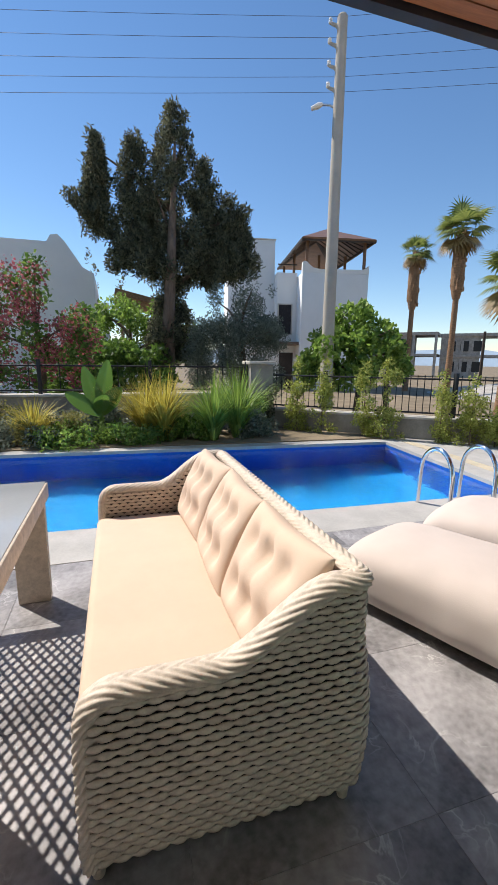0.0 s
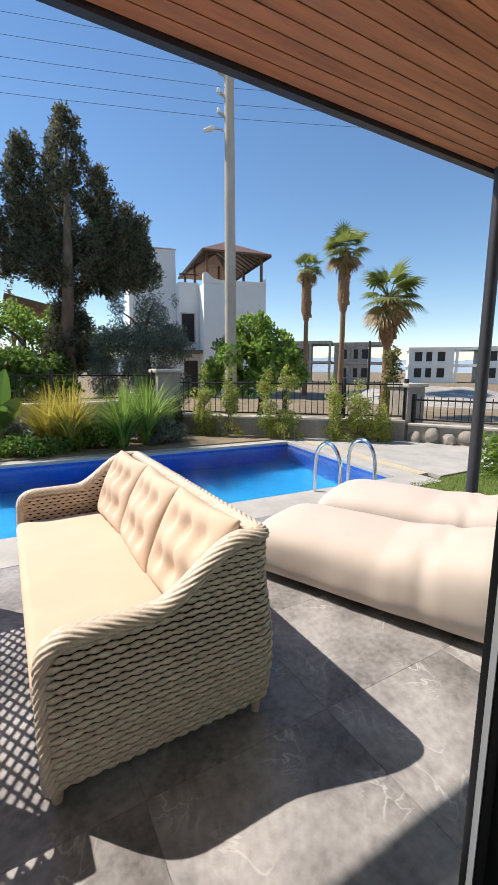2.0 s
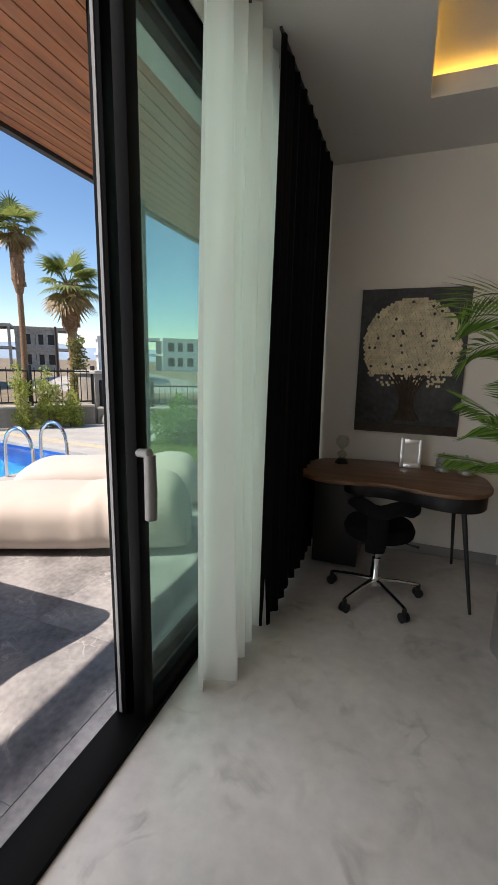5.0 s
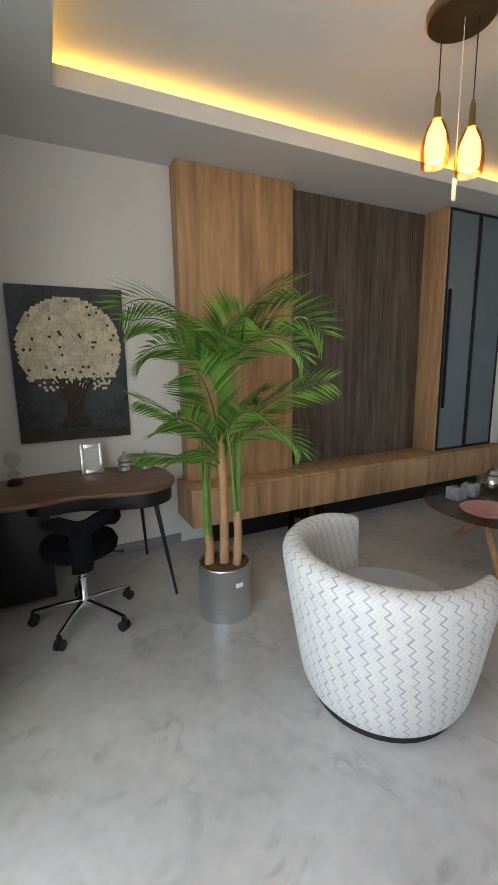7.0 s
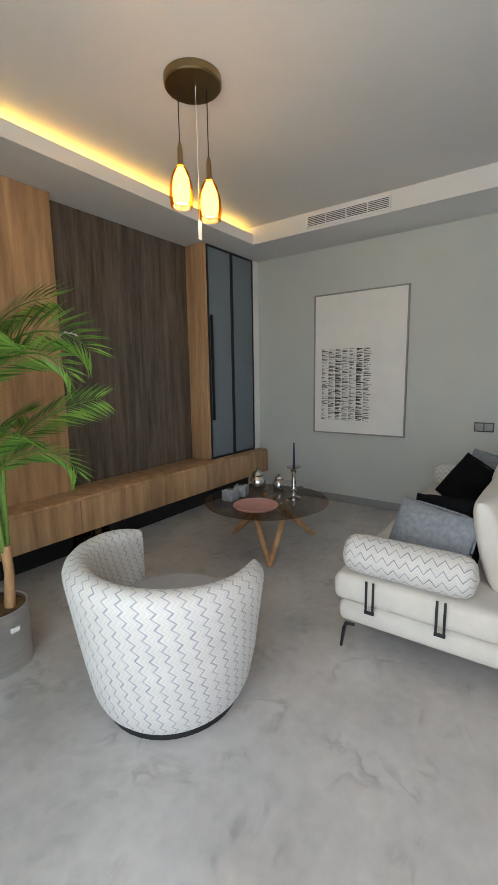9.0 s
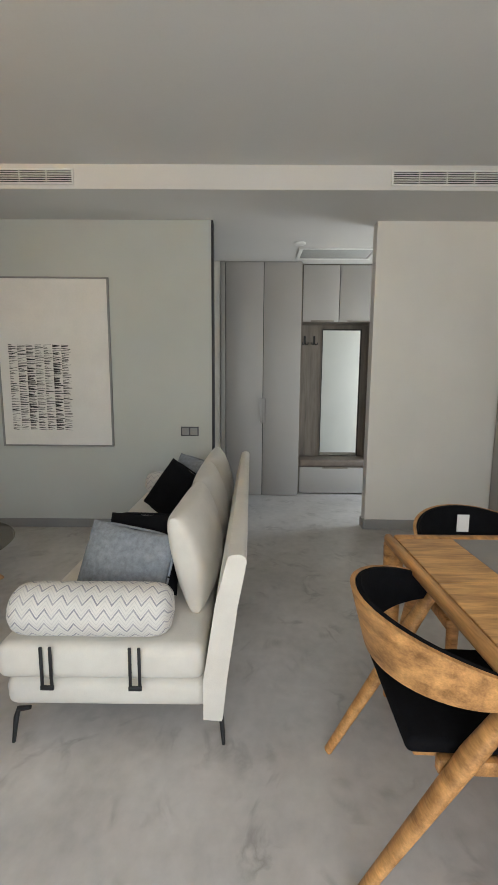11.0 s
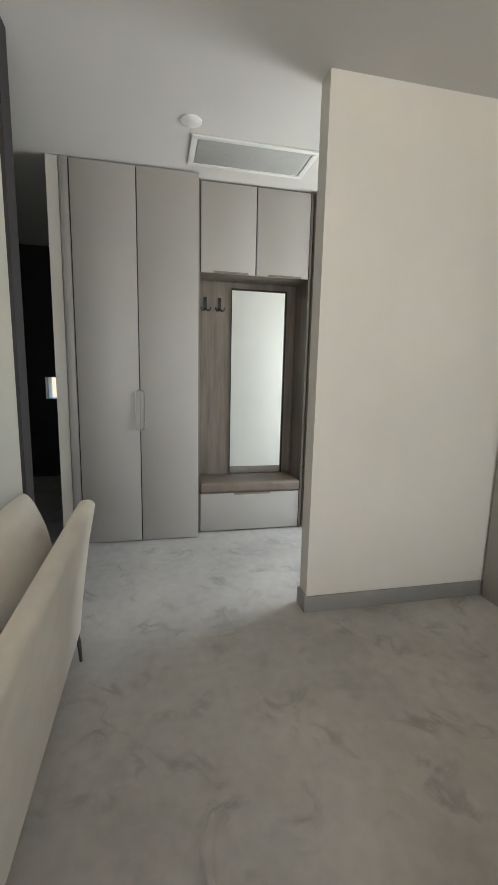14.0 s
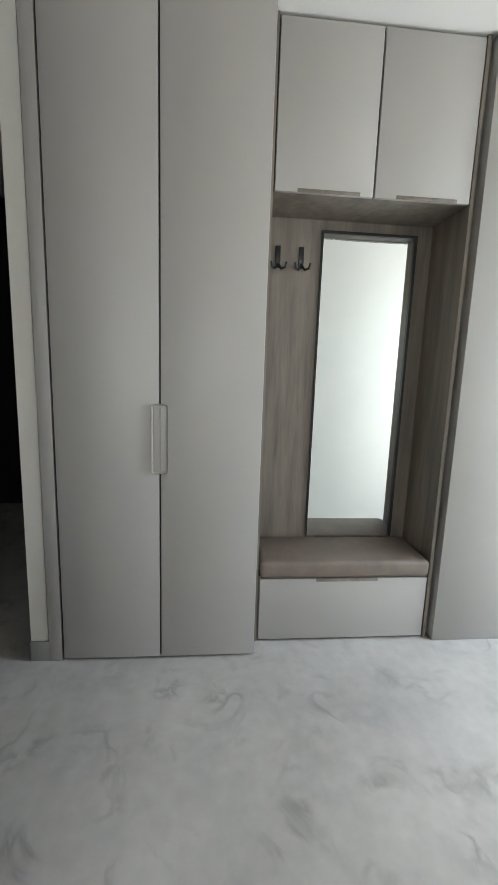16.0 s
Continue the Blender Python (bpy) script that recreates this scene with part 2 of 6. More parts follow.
M["ipe"] = mat("reddish_soffit_boards", (0.40, 0.135, 0.052), 0.5, var=0.25, scale=3, fine=30, stretch=(5, 0.35, 5), tint=(0.48, 0.18, 0.07))
M["fascia"] = mat("dark_grey_metal", (0.06, 0.062, 0.07), 0.45, 0.3, var=0.15)
# one blue tile in two colours: paler as sunlit floor, darker as shaded walls
M["poolfloor"] = mat("pool_tile_lit", (0.015, 0.27, 0.56), 0.3, var=0.2, scale=12, fine=50)
M["poolblue"] = mat("pool_tile_shaded", (0.004, 0.10, 0.44), 0.3, var=0.2, scale=12, fine=50)
M["rattan"] = mat("ivory_rattan", (0.56, 0.48, 0.395), 0.6, var=0.22, scale=30, fine=160, bump=0.2)
M["beige"] = mat("beige_cushion_cloth", (0.61, 0.465, 0.355), 0.9, var=0.05, scale=4, fine=240, bump=0.12)
M["bean"] = mat("pale_pink_beige_cloth", (0.56, 0.48, 0.43), 0.85, var=0.05, scale=3, fine=200, bump=0.1)
M["bark"] = mat("bark", (0.17, 0.12, 0.085), 0.95, var=0.4, scale=8, fine=50, bump=0.8, stretch=(1, 1, 0.3))
M["palmbark"] = mat("palm_bark", (0.25, 0.15, 0.085), 0.95, var=0.5, scale=10, fine=40, bump=0.9, stretch=(1, 1, 2.5))
M["pole"] = mat("concrete_pole", (0.43, 0.39, 0.33), 0.85, var=0.12, scale=2, fine=60, bump=0.15)


# ---- building blocks ----
def thing(name, m, label, category, group="", kind=""):
    ob = new(name)
    ob.empty_display_size = 0.1
    ob.matrix_world = m
    return tagged(ob, label, category, group, kind)


def mesh_of(name, bm, material, smooth=None):
    me = bpy.data.meshes.new(name)
    bmesh.ops.recalc_face_normals(bm, faces=bm.faces[:])
    bm.to_mesh(me)
    bm.free()
    me.materials.append(material)
    if smooth is not None:
        me.polygons.foreach_set("use_smooth", [True] * len(me.polygons))
        me.set_sharp_from_angle(angle=radians(smooth))
    return me


def part(name, bm, material, parent, label="", smooth=40):
    ob = new(name, mesh_of(name, bm, material, smooth))
    ob.parent = parent
    if label:
        ob["label"] = label
    return ob


def setting(name, bm, material, label, category, smooth=30, kind="structure"):
    return tagged(new(name, mesh_of(name, bm, material, smooth)), label, category, kind=kind)


def box(bm, x0, x1, y0, y1, z0, z1, bev=0.0, seg=2):
    res = bmesh.ops.create_cube(bm, size=1.0)
    vs = res["verts"]
    for v in vs:
        v.co = Vector(((x0 + x1) / 2 + v.co.x * (x1 - x0), (y0 + y1) / 2 + v.co.y * (y1 - y0), (z0 + z1) / 2 + v.co.z * (z1 - z0)))
    if bev:
        es = list({e for v in vs for e in v.link_edges})
        bmesh.ops.bevel(bm, geom=es, offset=bev, segments=seg, affect="EDGES", profile=0.5)
    return bm


def B(*a, **k):
    return box(bmesh.new(), *a, **k)


def tube(bm, pts, rad, n=10, cap=True, flat=1.0):
    """Sweeps a round section along points; rad: one radius or one for each point."""
    pts = [Vector(p) for p in pts]
    rads = rad if isinstance(rad, (list, tuple)) else [rad] * len(pts)
    rings = []
    up = Vector((0, 0, 1))
    d0 = (pts[1] - pts[0]).normalized()
    side = d0.cross(up)
    if side.length < 1e-3:
        side = d0.cross(Vector((1, 0, 0)))
    side.normalize()
    for i, p in enumerate(pts):
        d = (pts[min(i + 1, len(pts) - 1)] - pts[max(i - 1, 0)]).normalized()
        side = (side - d * side.dot(d)).normalized()
        nrm = d.cross(side)
        rings.append([bm.verts.new(p + (side * math.cos(2 * math.pi * k / n) + nrm * flat * math.sin(2 * math.pi * k / n)) * rads[i]) for k in range(n)])
    for a, b in zip(rings, rings[1:]):
        for k in range(n):
            bm.faces.new((a[k], a[(k + 1) % n], b[(k + 1) % n], b[k]))
    if cap:
        bm.faces.new(rings[0])
        bm.faces.new(rings[-1])
    return bm


def T(pts, rad, n=10, **k):
    return tube(bmesh.new(), pts, rad, n, **k)


def lathe(prof, n=28, bm=None, c=(0, 0, 0)):
    """Turns a profile of (radius, height) round the z axis."""
    bm = bm or bmesh.new()
    rings = []
    for r, z in prof:
        rings.append([bm.verts.new((c[0] + r * math.cos(2 * math.pi * k / n), c[1] + r * math.sin(2 * math.pi * k / n), c[2] + z)) for k in range(n)])
    for a, b in zip(rings, rings[1:]):
        for k in range(n):
            bm.faces.new((a[k], a[(k + 1) % n], b[(k + 1) % n], b[k]))
    bm.faces.new(rings[0])
    bm.faces.new(rings[-1])
    return bm


def prism(outline, z0, z1, bev=0.0):
    """A slab with that outline in x and y."""
    bm = bmesh.new()
    lo = [bm.verts.new((x, y, z0)) for x, y in outline]
    f = bm.faces.new(lo)
    ext = bmesh.ops.extrude_face_region(bm, geom=[f])
    for v in ext["geom"]:
        if isinstance(v, bmesh.types.BMVert):
            v.co.z = z1
    if bev:
        es = [e for e in bm.edges if abs(e.verts[0].co.z - e.verts[1].co.z) < 1e-6]
        bmesh.ops.bevel(bm, geom=es, offset=bev, segments=3, affect="EDGES", profile=0.5)
    return bm


def sheet(name, f, nu, nv, material, parent, su=1.0, sv=1.0, loop_u=False, label="", smooth=80):
    """A surface f(u, v), u and v from 0 to 1, with a UV map in metres."""
    verts = [tuple(f(i / nu, j / nv)) for j in range(nv + 1) for i in range(nu + 1)]
    faces = [(j * (nu + 1) + i, j * (nu + 1) + i + 1, (j + 1) * (nu + 1) + i + 1, (j + 1) * (nu + 1) + i) for j in range(nv) for i in range(nu)]
    me = bpy.data.meshes.new(name)
    me.from_pydata(verts, [], faces)
    uv = me.uv_layers.new(name="UVMap")
    co = np.array([((k % (nu + 1)) / nu * su, (k // (nu + 1)) / nv * sv) for fc in faces for k in fc])
    uv.data.foreach_set("uv", co.ravel())
    me.polygons.foreach_set("use_smooth", [True] * len(faces))
    me.materials.append(material)
    bm = bmesh.new()
    bm.from_mesh(me)
    bmesh.ops.remove_doubles(bm, verts=bm.verts[:], dist=1e-5)
    bmesh.ops.recalc_face_normals(bm, faces=bm.faces[:])
    bm.to_mesh(me)
    bm.free()
    ob = new(name, me)
    ob.parent = parent
    if label:
        ob["label"] = label
    return ob


def pillow_f(a, b, h, tufts=(), dip=0.0, power=0.42, crease=0.0, seed=0):
    """A stuffed pillow lying flat: half sizes a, b, height h; both faces in one closed sheet."""
    def f(u, v):
        s = u * 2
        top = s <= 1
        x = (s if top else 2 - s) * 2 - 1
        y = v * 2 - 1
        x, y = math.sin(x * math.pi / 2), math.sin(y * math.pi / 2)
        th = h * (max(0.0, 1 - x * x) * max(0.0, 1 - y * y)) ** power
        for tx, ty in tufts:
            d2 = ((x - tx) * a) ** 2 + ((y - ty) * b) ** 2
            th *= 1 - dip * math.exp(-d2 / 0.0035)
            th -= dip * 0.02 * math.exp(-abs((x - tx) * a) / 0.012) * math.exp(-d2 / 0.012) * (1 - x * x)
        th += crease * noise.noise(Vector((x * a * 9, y * b * 9, seed))) * (1 - x * x) * (1 - y * y)
        k = 1 - 0.06 * (1 - abs(x)) * abs(y) ** 6
        q = 1 - 0.06 * (1 - abs(y)) * abs(x) ** 6
        return (x * a * q, y * b * k, max(th, 0) if top else -0.8 * max(th, 0))
    return f


def leaves(name, pts, size, material, parent, seed=1, up=0.0, aspect=0.45, label="", kind=""):
    """Many small folded leaves round the given points, one mesh."""
    rng = np.random.default_rng(seed)
    n = len(pts)
    d = rng.normal(size=(n, 3))
    d[:, 2] += up
    d /= np.linalg.norm(d, axis=1)[:, None]
    e = np.cross(d, rng.normal(size=(n, 3)))
    e /= np.linalg.norm(e, axis=1)[:, None]
    nn = np.cross(d, e)
    s = size * rng.uniform(0.6, 1.35, size=(n, 1))
    p = np.asarray(pts, float)
    v = np.stack([p, p + d * s * 0.5 + e * s * aspect * 0.5 + nn * s * 0.12, p + d * s, p + d * s * 0.5 - e * s * aspect * 0.5 + nn * s * 0.12], axis=1).reshape(-1, 3)
    me = bpy.data.meshes.new(name)
    me.from_pydata(v.tolist(), [], np.arange(4 * n).reshape(-1, 4).tolist())
    me.materials.append(material)
    ob = new(name, me)
    ob.parent = parent
    if label:
        ob["label"] = label
    if kind:
        ob["kind"] = kind
    return ob


def clumps(rng, blobs, per):
    """Points scattered through ellipsoid clumps (x, y, z, rx, ry, rz), denser towards their skins."""
    out = []
    for x, y, z, rx, ry, rz in blobs:
        n = max(10, int(per * 7.5 * rx * ry * rz / 0.03))
        d = rng.normal(size=(n, 3))
        d /= np.linalg.norm(d, axis=1)[:, None]
        r = rng.uniform(0.35, 1.0, size=(n, 1)) ** 0.6
        out.append(np.array([x, y, z]) + d * r * np.array([rx, ry, rz]))
    return np.concatenate(out)


# ---- large structure: house ----
CEIL, TRAY = 2.884, 3.06
XG, XE, YN, YS = 0.345, 5.577, 3.79, -2.06

setting("floor", B(0.35, 9.4, -3.0, 5.0, -0.12, 0.0), M["floor"], "pale grey polished microcement floor with faint scuffs", "floor")
setting("wall_north", B(0.0, 5.577, YN, YN + 0.2, 0, 3.4), M["plaster"], "warm white plastered wall behind desk and media unit", "wall")
setting("wall_east", B(XE, XE + 0.12, 0.706, 5.0, 0, 3.4), M["greywall"], "smooth grey green painted wall with framed print", "wall")
setting("wall_stub", B(XE, XE + 0.12, YS - 0.02, -0.80, 0, 3.4), M["plaster"], "white plastered partition wall beside the hallway", "wall")
bm = box(bmesh.new(), 0.0, 5.9, YS - 0.75, YS - 0.62, 0, 3.4)
setting("wall_south", bm, M["plaster"], "plain white wall behind the tall kitchen units", "wall")
setting("wall_bulkhead", B(0.35, XE, YS - 0.62, YS - 0.02, 2.415, 3.4), M["plaster"], "white wall above the tall kitchen units", "wall")
setting("wall_kitchen", B(0.35, 4.30, YS - 0.62, YS - 0.02, 0, 2.41), M["plaster"], "plain white kitchen wall", "wall")
bm = box(bmesh.new(), 0.0, 0.35, YS - 0.75, -1.3, 0, 3.4)
setting("wall_west", bm, M["plaster"], "white plastered wall beside the sliding doors", "wall")
setting("wall_lintel", B(0.0, 0.35, -1.3, YN, 2.75, 3.4), M["plaster"], "white lintel above the sliding doors", "wall")
setting("wall_corner", B(0.0, 0.35, 3.45, YN, 0, 2.75), M["plaster"], "white wall end behind the dark curtain", "wall")
setting("trim", B(XE - 0.003, XE + 0.123, 0.688, 0.705, 0, 2.883), M["dim"], "dark edging on the end of the wall", "trim")
# hall behind the living room
setting("wall_hall", B(7.45, 7.6, -2.9, 0.70, 0, 3.4), M["plaster"], "white back wall of the hall", "wall")
setting("wall_jamb", B(6.84, 7.6, 0.72, 0.80, 0, 3.4), M["plaster"], "narrow white wall end beside the wardrobe", "wall")
# corridor walls coloured near black in place of the missing light
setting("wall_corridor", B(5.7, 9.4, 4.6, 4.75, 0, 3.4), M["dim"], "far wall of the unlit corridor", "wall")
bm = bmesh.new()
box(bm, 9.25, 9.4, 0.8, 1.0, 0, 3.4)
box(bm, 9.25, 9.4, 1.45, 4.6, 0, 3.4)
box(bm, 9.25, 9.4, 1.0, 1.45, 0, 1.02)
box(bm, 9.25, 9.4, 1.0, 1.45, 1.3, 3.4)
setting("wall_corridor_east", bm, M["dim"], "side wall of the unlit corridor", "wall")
setting("wall_corridor_back", B(7.6, 9.4, 0.72, 0.80, 0, 3.4), M["plaster"], "plain wall closing the corridor", "wall")
bm = bmesh.new()
box(bm, 5.577, 5.8, -2.95, -2.8, 0, 3.4)
box(bm, 6.8, 7.6, -2.95, -2.8, 0, 3.4)
box(bm, 5.8, 6.8, -2.95, -2.8, 2.6, 3.4)
setting("wall_entrance", bm, M["plaster"], "white end wall of the hall with the entrance", "wall")
setting("wall_hall_side", B(5.69, 5.697, -2.8, -2.07, 0, 3.4), M["plaster"], "white side wall of the hall", "wall")
# ceiling: lower border, tray above
bm = bmesh.new()
box(bm, 0.0, 1.203, YS - 0.1, YN, CEIL, CEIL + 0.11)
box(bm, 4.975, 9.4, -2.95, 5.0, CEIL, CEIL + 0.5)
box(bm, 1.203, 4.975, 3.16, YN, CEIL, CEIL + 0.105)
box(bm, 1.203, 4.975, YS - 0.1, -1.98, CEIL, CEIL + 0.105)
box(bm, 0.0, 1.0, YS - 0.1, YN, CEIL + 0.11, CEIL + 0.5)
box(bm, 1.0, 4.975, 3.34, YN, CEIL + 0.105, CEIL + 0.5)
box(bm, 1.0, 4.975, -2.7, -2.16, CEIL + 0.105, CEIL + 0.5)
box(bm, 0.95, 4.975, -2.2, 3.4, TRAY, TRAY + 0.3)
setting("ceiling", bm, M["ceiling"], "white plaster ceiling with a recessed lit tray", "ceiling")
# hidden light strips on the tray's shelf
for nm, a in (("led_strip", (1.2, 4.93, 3.28, 3.30)), ("led_strip", (1.2, 4.93, -2.12, -2.10)), ):
    setting(nm, B(*a, CEIL + 0.106, CEIL + 0.118), M["led"], "warm yellow light strip in the ceiling cove", "light strip")
setting("led_strip", B(1.04, 1.06, -2.1, 3.3, CEIL + 0.111, CEIL + 0.122), M["led"], "warm yellow light strip in the ceiling cove", "light strip")
# skirtings
for a in ((XE - 0.018, XE - 0.001, 0.70, 3.36, 0, 0.085), (XE - 0.016, XE - 0.001, -2.0, -0.80, 0, 0.10), (XE - 0.016, XE + 0.12, -0.80, -0.783, 0, 0.10), (0.36, 1.95, YN - 0.016, YN - 0.001, 0, 0.08), (6.825, 6.838, 0.705, 0.80, 0, 0.10)):
    setting("baseboard", B(*a, bev=0.003), M["skirt"], "grey skirting board along the wall foot", "baseboard")

# ---- outside ----
PA, PB, PC, PD = (-3.32, 5.52), (-6.50, 5.92), (-7.45, -8.0), (-3.85, -8.0)
def ring(outer, inner, z0, z1):
    bm = bmesh.new()
    n = len(outer)
    o0 = [bm.verts.new((*p, z1)) for p in outer]
    i0 = [bm.verts.new((*p, z1)) for p in inner]
    o1 = [bm.verts.new((*p, z0)) for p in outer]
    i1 = [bm.verts.new((*p, z0)) for p in inner]
    for k in range(n):
        j = (k + 1) % n
        bm.faces.new((o0[k], o0[j], i0[j], i0[k]))
        bm.faces.new((o1[k], o1[j], i1[j], i1[k]))
        bm.faces.new((o0[k], o0[j], o1[j], o1[k]))
        bm.faces.new((i0[k], i0[j], i1[j], i1[k]))
    return bm


def grow(poly, d):
    cx, cy = sum(p[0] for p in poly) / 4, sum(p[1] for p in poly) / 4
    return [(x + math.copysign(d, x - cx), y + math.copysign(d, y - cy)) for x, y in poly]


POOL = [PA, PB, PC, PD]
setting("ground", ring([(400, 400), (-600, 400), (-600, -400), (400, -400)], grow(POOL, 0.15), -0.5, -0.06), M["earth"], "dry earth around the garden reaching the horizon", "ground")
bm = ring(grow(POOL, 0.16), POOL, -1.5, -0.052)
setting("pool_wall", bm, M["poolblue"], "blue tiled walls of the pool", "pool")
setting("pool_floor", prism(grow(POOL, 0.1), -1.5, -1.4), M["poolfloor"], "blue tiled pool floor", "pool")
water = bpy.data.materials.new("pool_water")
water.use_nodes = True
nt = water.node_tree
tr = nt.nodes.new("ShaderNodeBsdfRefraction")
tr.inputs["Color"].default_value = (0.72, 0.92, 0.99, 1)
tr.inputs["IOR"].default_value, tr.inputs["Roughness"].default_value = 1.33, 0.0
gl = nt.nodes.new("ShaderNodeBsdfGlossy")
gl.inputs["Roughness"].default_value = 0.05
fr = nt.nodes.new("ShaderNodeFresnel")
fr.inputs["IOR"].default_value = 1.33
nz = nt.nodes.new("ShaderNodeTexNoise")
nz.inputs["Scale"].default_value, nz.inputs["Detail"].default_value = 7.0, 3.0
bp = nt.nodes.new("ShaderNodeBump")
bp.inputs["Strength"].default_value, bp.inputs["Distance"].default_value = 0.35, 0.03
tcw = nt.nodes.new("ShaderNodeTexCoord")
nt.links.new(tcw.outputs["Object"], nz.inputs["Vector"])
nt.links.new(nz.outputs["Fac"], bp.inputs["Height"])
for n in (gl, fr, tr):
    nt.links.new(bp.outputs["Normal"], n.inputs["Normal"])
mx = nt.nodes.new("ShaderNodeMixShader")
nt.links.new(fr.outputs[0], mx.inputs[0])
nt.links.new(tr.outputs[0], mx.inputs[1])
nt.links.new(gl.outputs[0], mx.inputs[2])
nt.links.new(mx.outputs[0], nt.nodes["Material Output"].inputs["Surface"])
me = bpy.data.meshes.new("water")
me.from_pydata([(*p, -0.075) for p in POOL], [], [(0, 1, 2, 3)])
me.materials.append(water)
pool_sheet = new("water", me)
pool_sheet.visible_shadow = False
tagged(pool_sheet, "clear rippled blue pool water", "water", kind="structure")
# coping and decks
setting("pavement_pool", ring([(-2.85, 5.9), (-6.75, 6.25), (-7.72, -8.0), (-2.9, -8.0)], [PA, PB, PC, PD], -0.055, 0.0), M["deck"], "pale grey stone coping around the pool", "pavement")
setting("pavement_border", prism([(-3.25, 5.92), (-3.25, 6.12), (-6.75, 6.46), (-6.75, 6.27)], -0.055, 0.004), M["sand"], "sand coloured stone border beside the pool", "pavement")
setting("pavement_garden", prism([(-3.05, 6.13), (-3.05, 9.0), (-6.9, 9.0), (-6.9, 6.48)], -0.055, 0.0), M["deck"], "pale stone paving beyond the pool end", "pavement")
terrace = setting("pavement_terrace", B(-2.85, 0.19, -8.0, 5.25, -0.2, -0.004), M["tile"], "bed of the dark stone tiled terrace", "pavement")
soil = setting("garden_soil", prism([(-7.74, -8.0), (-6.78, 6.2), (-7.4, 6.6), (-8.9, 4.6), (-9.3, -8.0)], -0.055, 0.02), M["earth"], "brown soil of the planted bed behind the pool", "soil")
tile_mesh = {}
for i in range(4):
    for j in range(11):
        x0, y0 = 0.10 - 0.74 * i, -3.6 + 0.8 * j
        w = 0.739
        ob = new("tile", tile_mesh.get("t") or mesh_of("tile", B(-w, 0, 0, 0.799, -0.012, 0.0, bev=0.001, seg=1), M["tile"], 30))
        tile_mesh["t"] = ob.data
        ob.location = (x0, y0, 0)
        ob.parent = terrace
setting("pavement_threshold", B(0.103, 0.188, -3.6, 5.2, -0.012, -0.001), M["tile"], "narrow stone strip along the door sill", "pavement")

# canopy over the terrace: boards, edge beam, post
bm = bmesh.new()
for k in range(18):
    box(bm, -1.89 + 0.105 * k, -1.89 + 0.105 * k + 0.096, -7.0, 9.0, 3.245, 3.26)
box(bm, -1.90, 0.0, -7.0, 9.0, 3.27, 3.40)
setting("ceiling_terrace", bm, M["ipe"], "reddish brown board soffit of the terrace canopy", "ceiling")
setting("canopy_edge", B(-1.97, -1.905, -7.0, 9.0, 3.215, 3.46), M["fascia"], "dark grey metal edge beam of the canopy", "beam")
setting("wall_upper", B(0.0, 0.35, -7.0, 9.0, 3.401, 6.4), M["render"], "white upper house wall above the canopy", "wall")
setting("wall_outer_south", B(0.0, 0.345, -7.0, YS - 0.76, 0, 3.4), M["render"], "white outer house wall", "wall")
setting("roof_slab", B(0.35, 9.4, -3.0, 5.0, 3.401, 3.6), M["concrete"], "concrete slab above the rooms", "roof")
bm = bmesh.new()
box(bm, 9.41, 9.6, -3.0, 1.0, -0.1, 3.6)
box(bm, 9.41, 9.6, 1.45, 5.0, -0.1, 3.6)
box(bm, 9.41, 9.6, 1.0, 1.45, -0.1, 1.02)
box(bm, 9.41, 9.6, 1.0, 1.45, 1.3, 3.6)
setting("wall_outer_east", bm, M["render"], "white outer house wall", "wall")
setting("wall_outer_north", B(5.70, 9.4, 4.76, 5.0, 0, 3.4), M["render"], "white outer house wall", "wall")
setting("wall_outer_kitchen", B(7.61, 9.4, -3.0, 0.71, 0, 3.4), M["render"], "white block behind the hall", "wall")
post = thing("canopy_post", pose(-1.84, 4.90, 0), "round dark grey steel post under the canopy edge", "post")
part("pole", T([(0, 0, 0.01), (0, 0, 3.25)], 0.055, 20), M["fascia"], post)
part("base_plate", B(-0.09, 0.09, -0.09, 0.09, 0, 0.012, bev=0.003), M["fascia"], post)

# sliding doors
setting("door_sill", B(0.19, 0.349, -1.3, 3.45, 0.001, 0.022, bev=0.003), M["frame"], "black aluminium sliding door track in the floor", "door sill")
M["grip"] = mat("grey_handle_metal", (0.16, 0.155, 0.145), 0.4, 0.4, var=0.05)


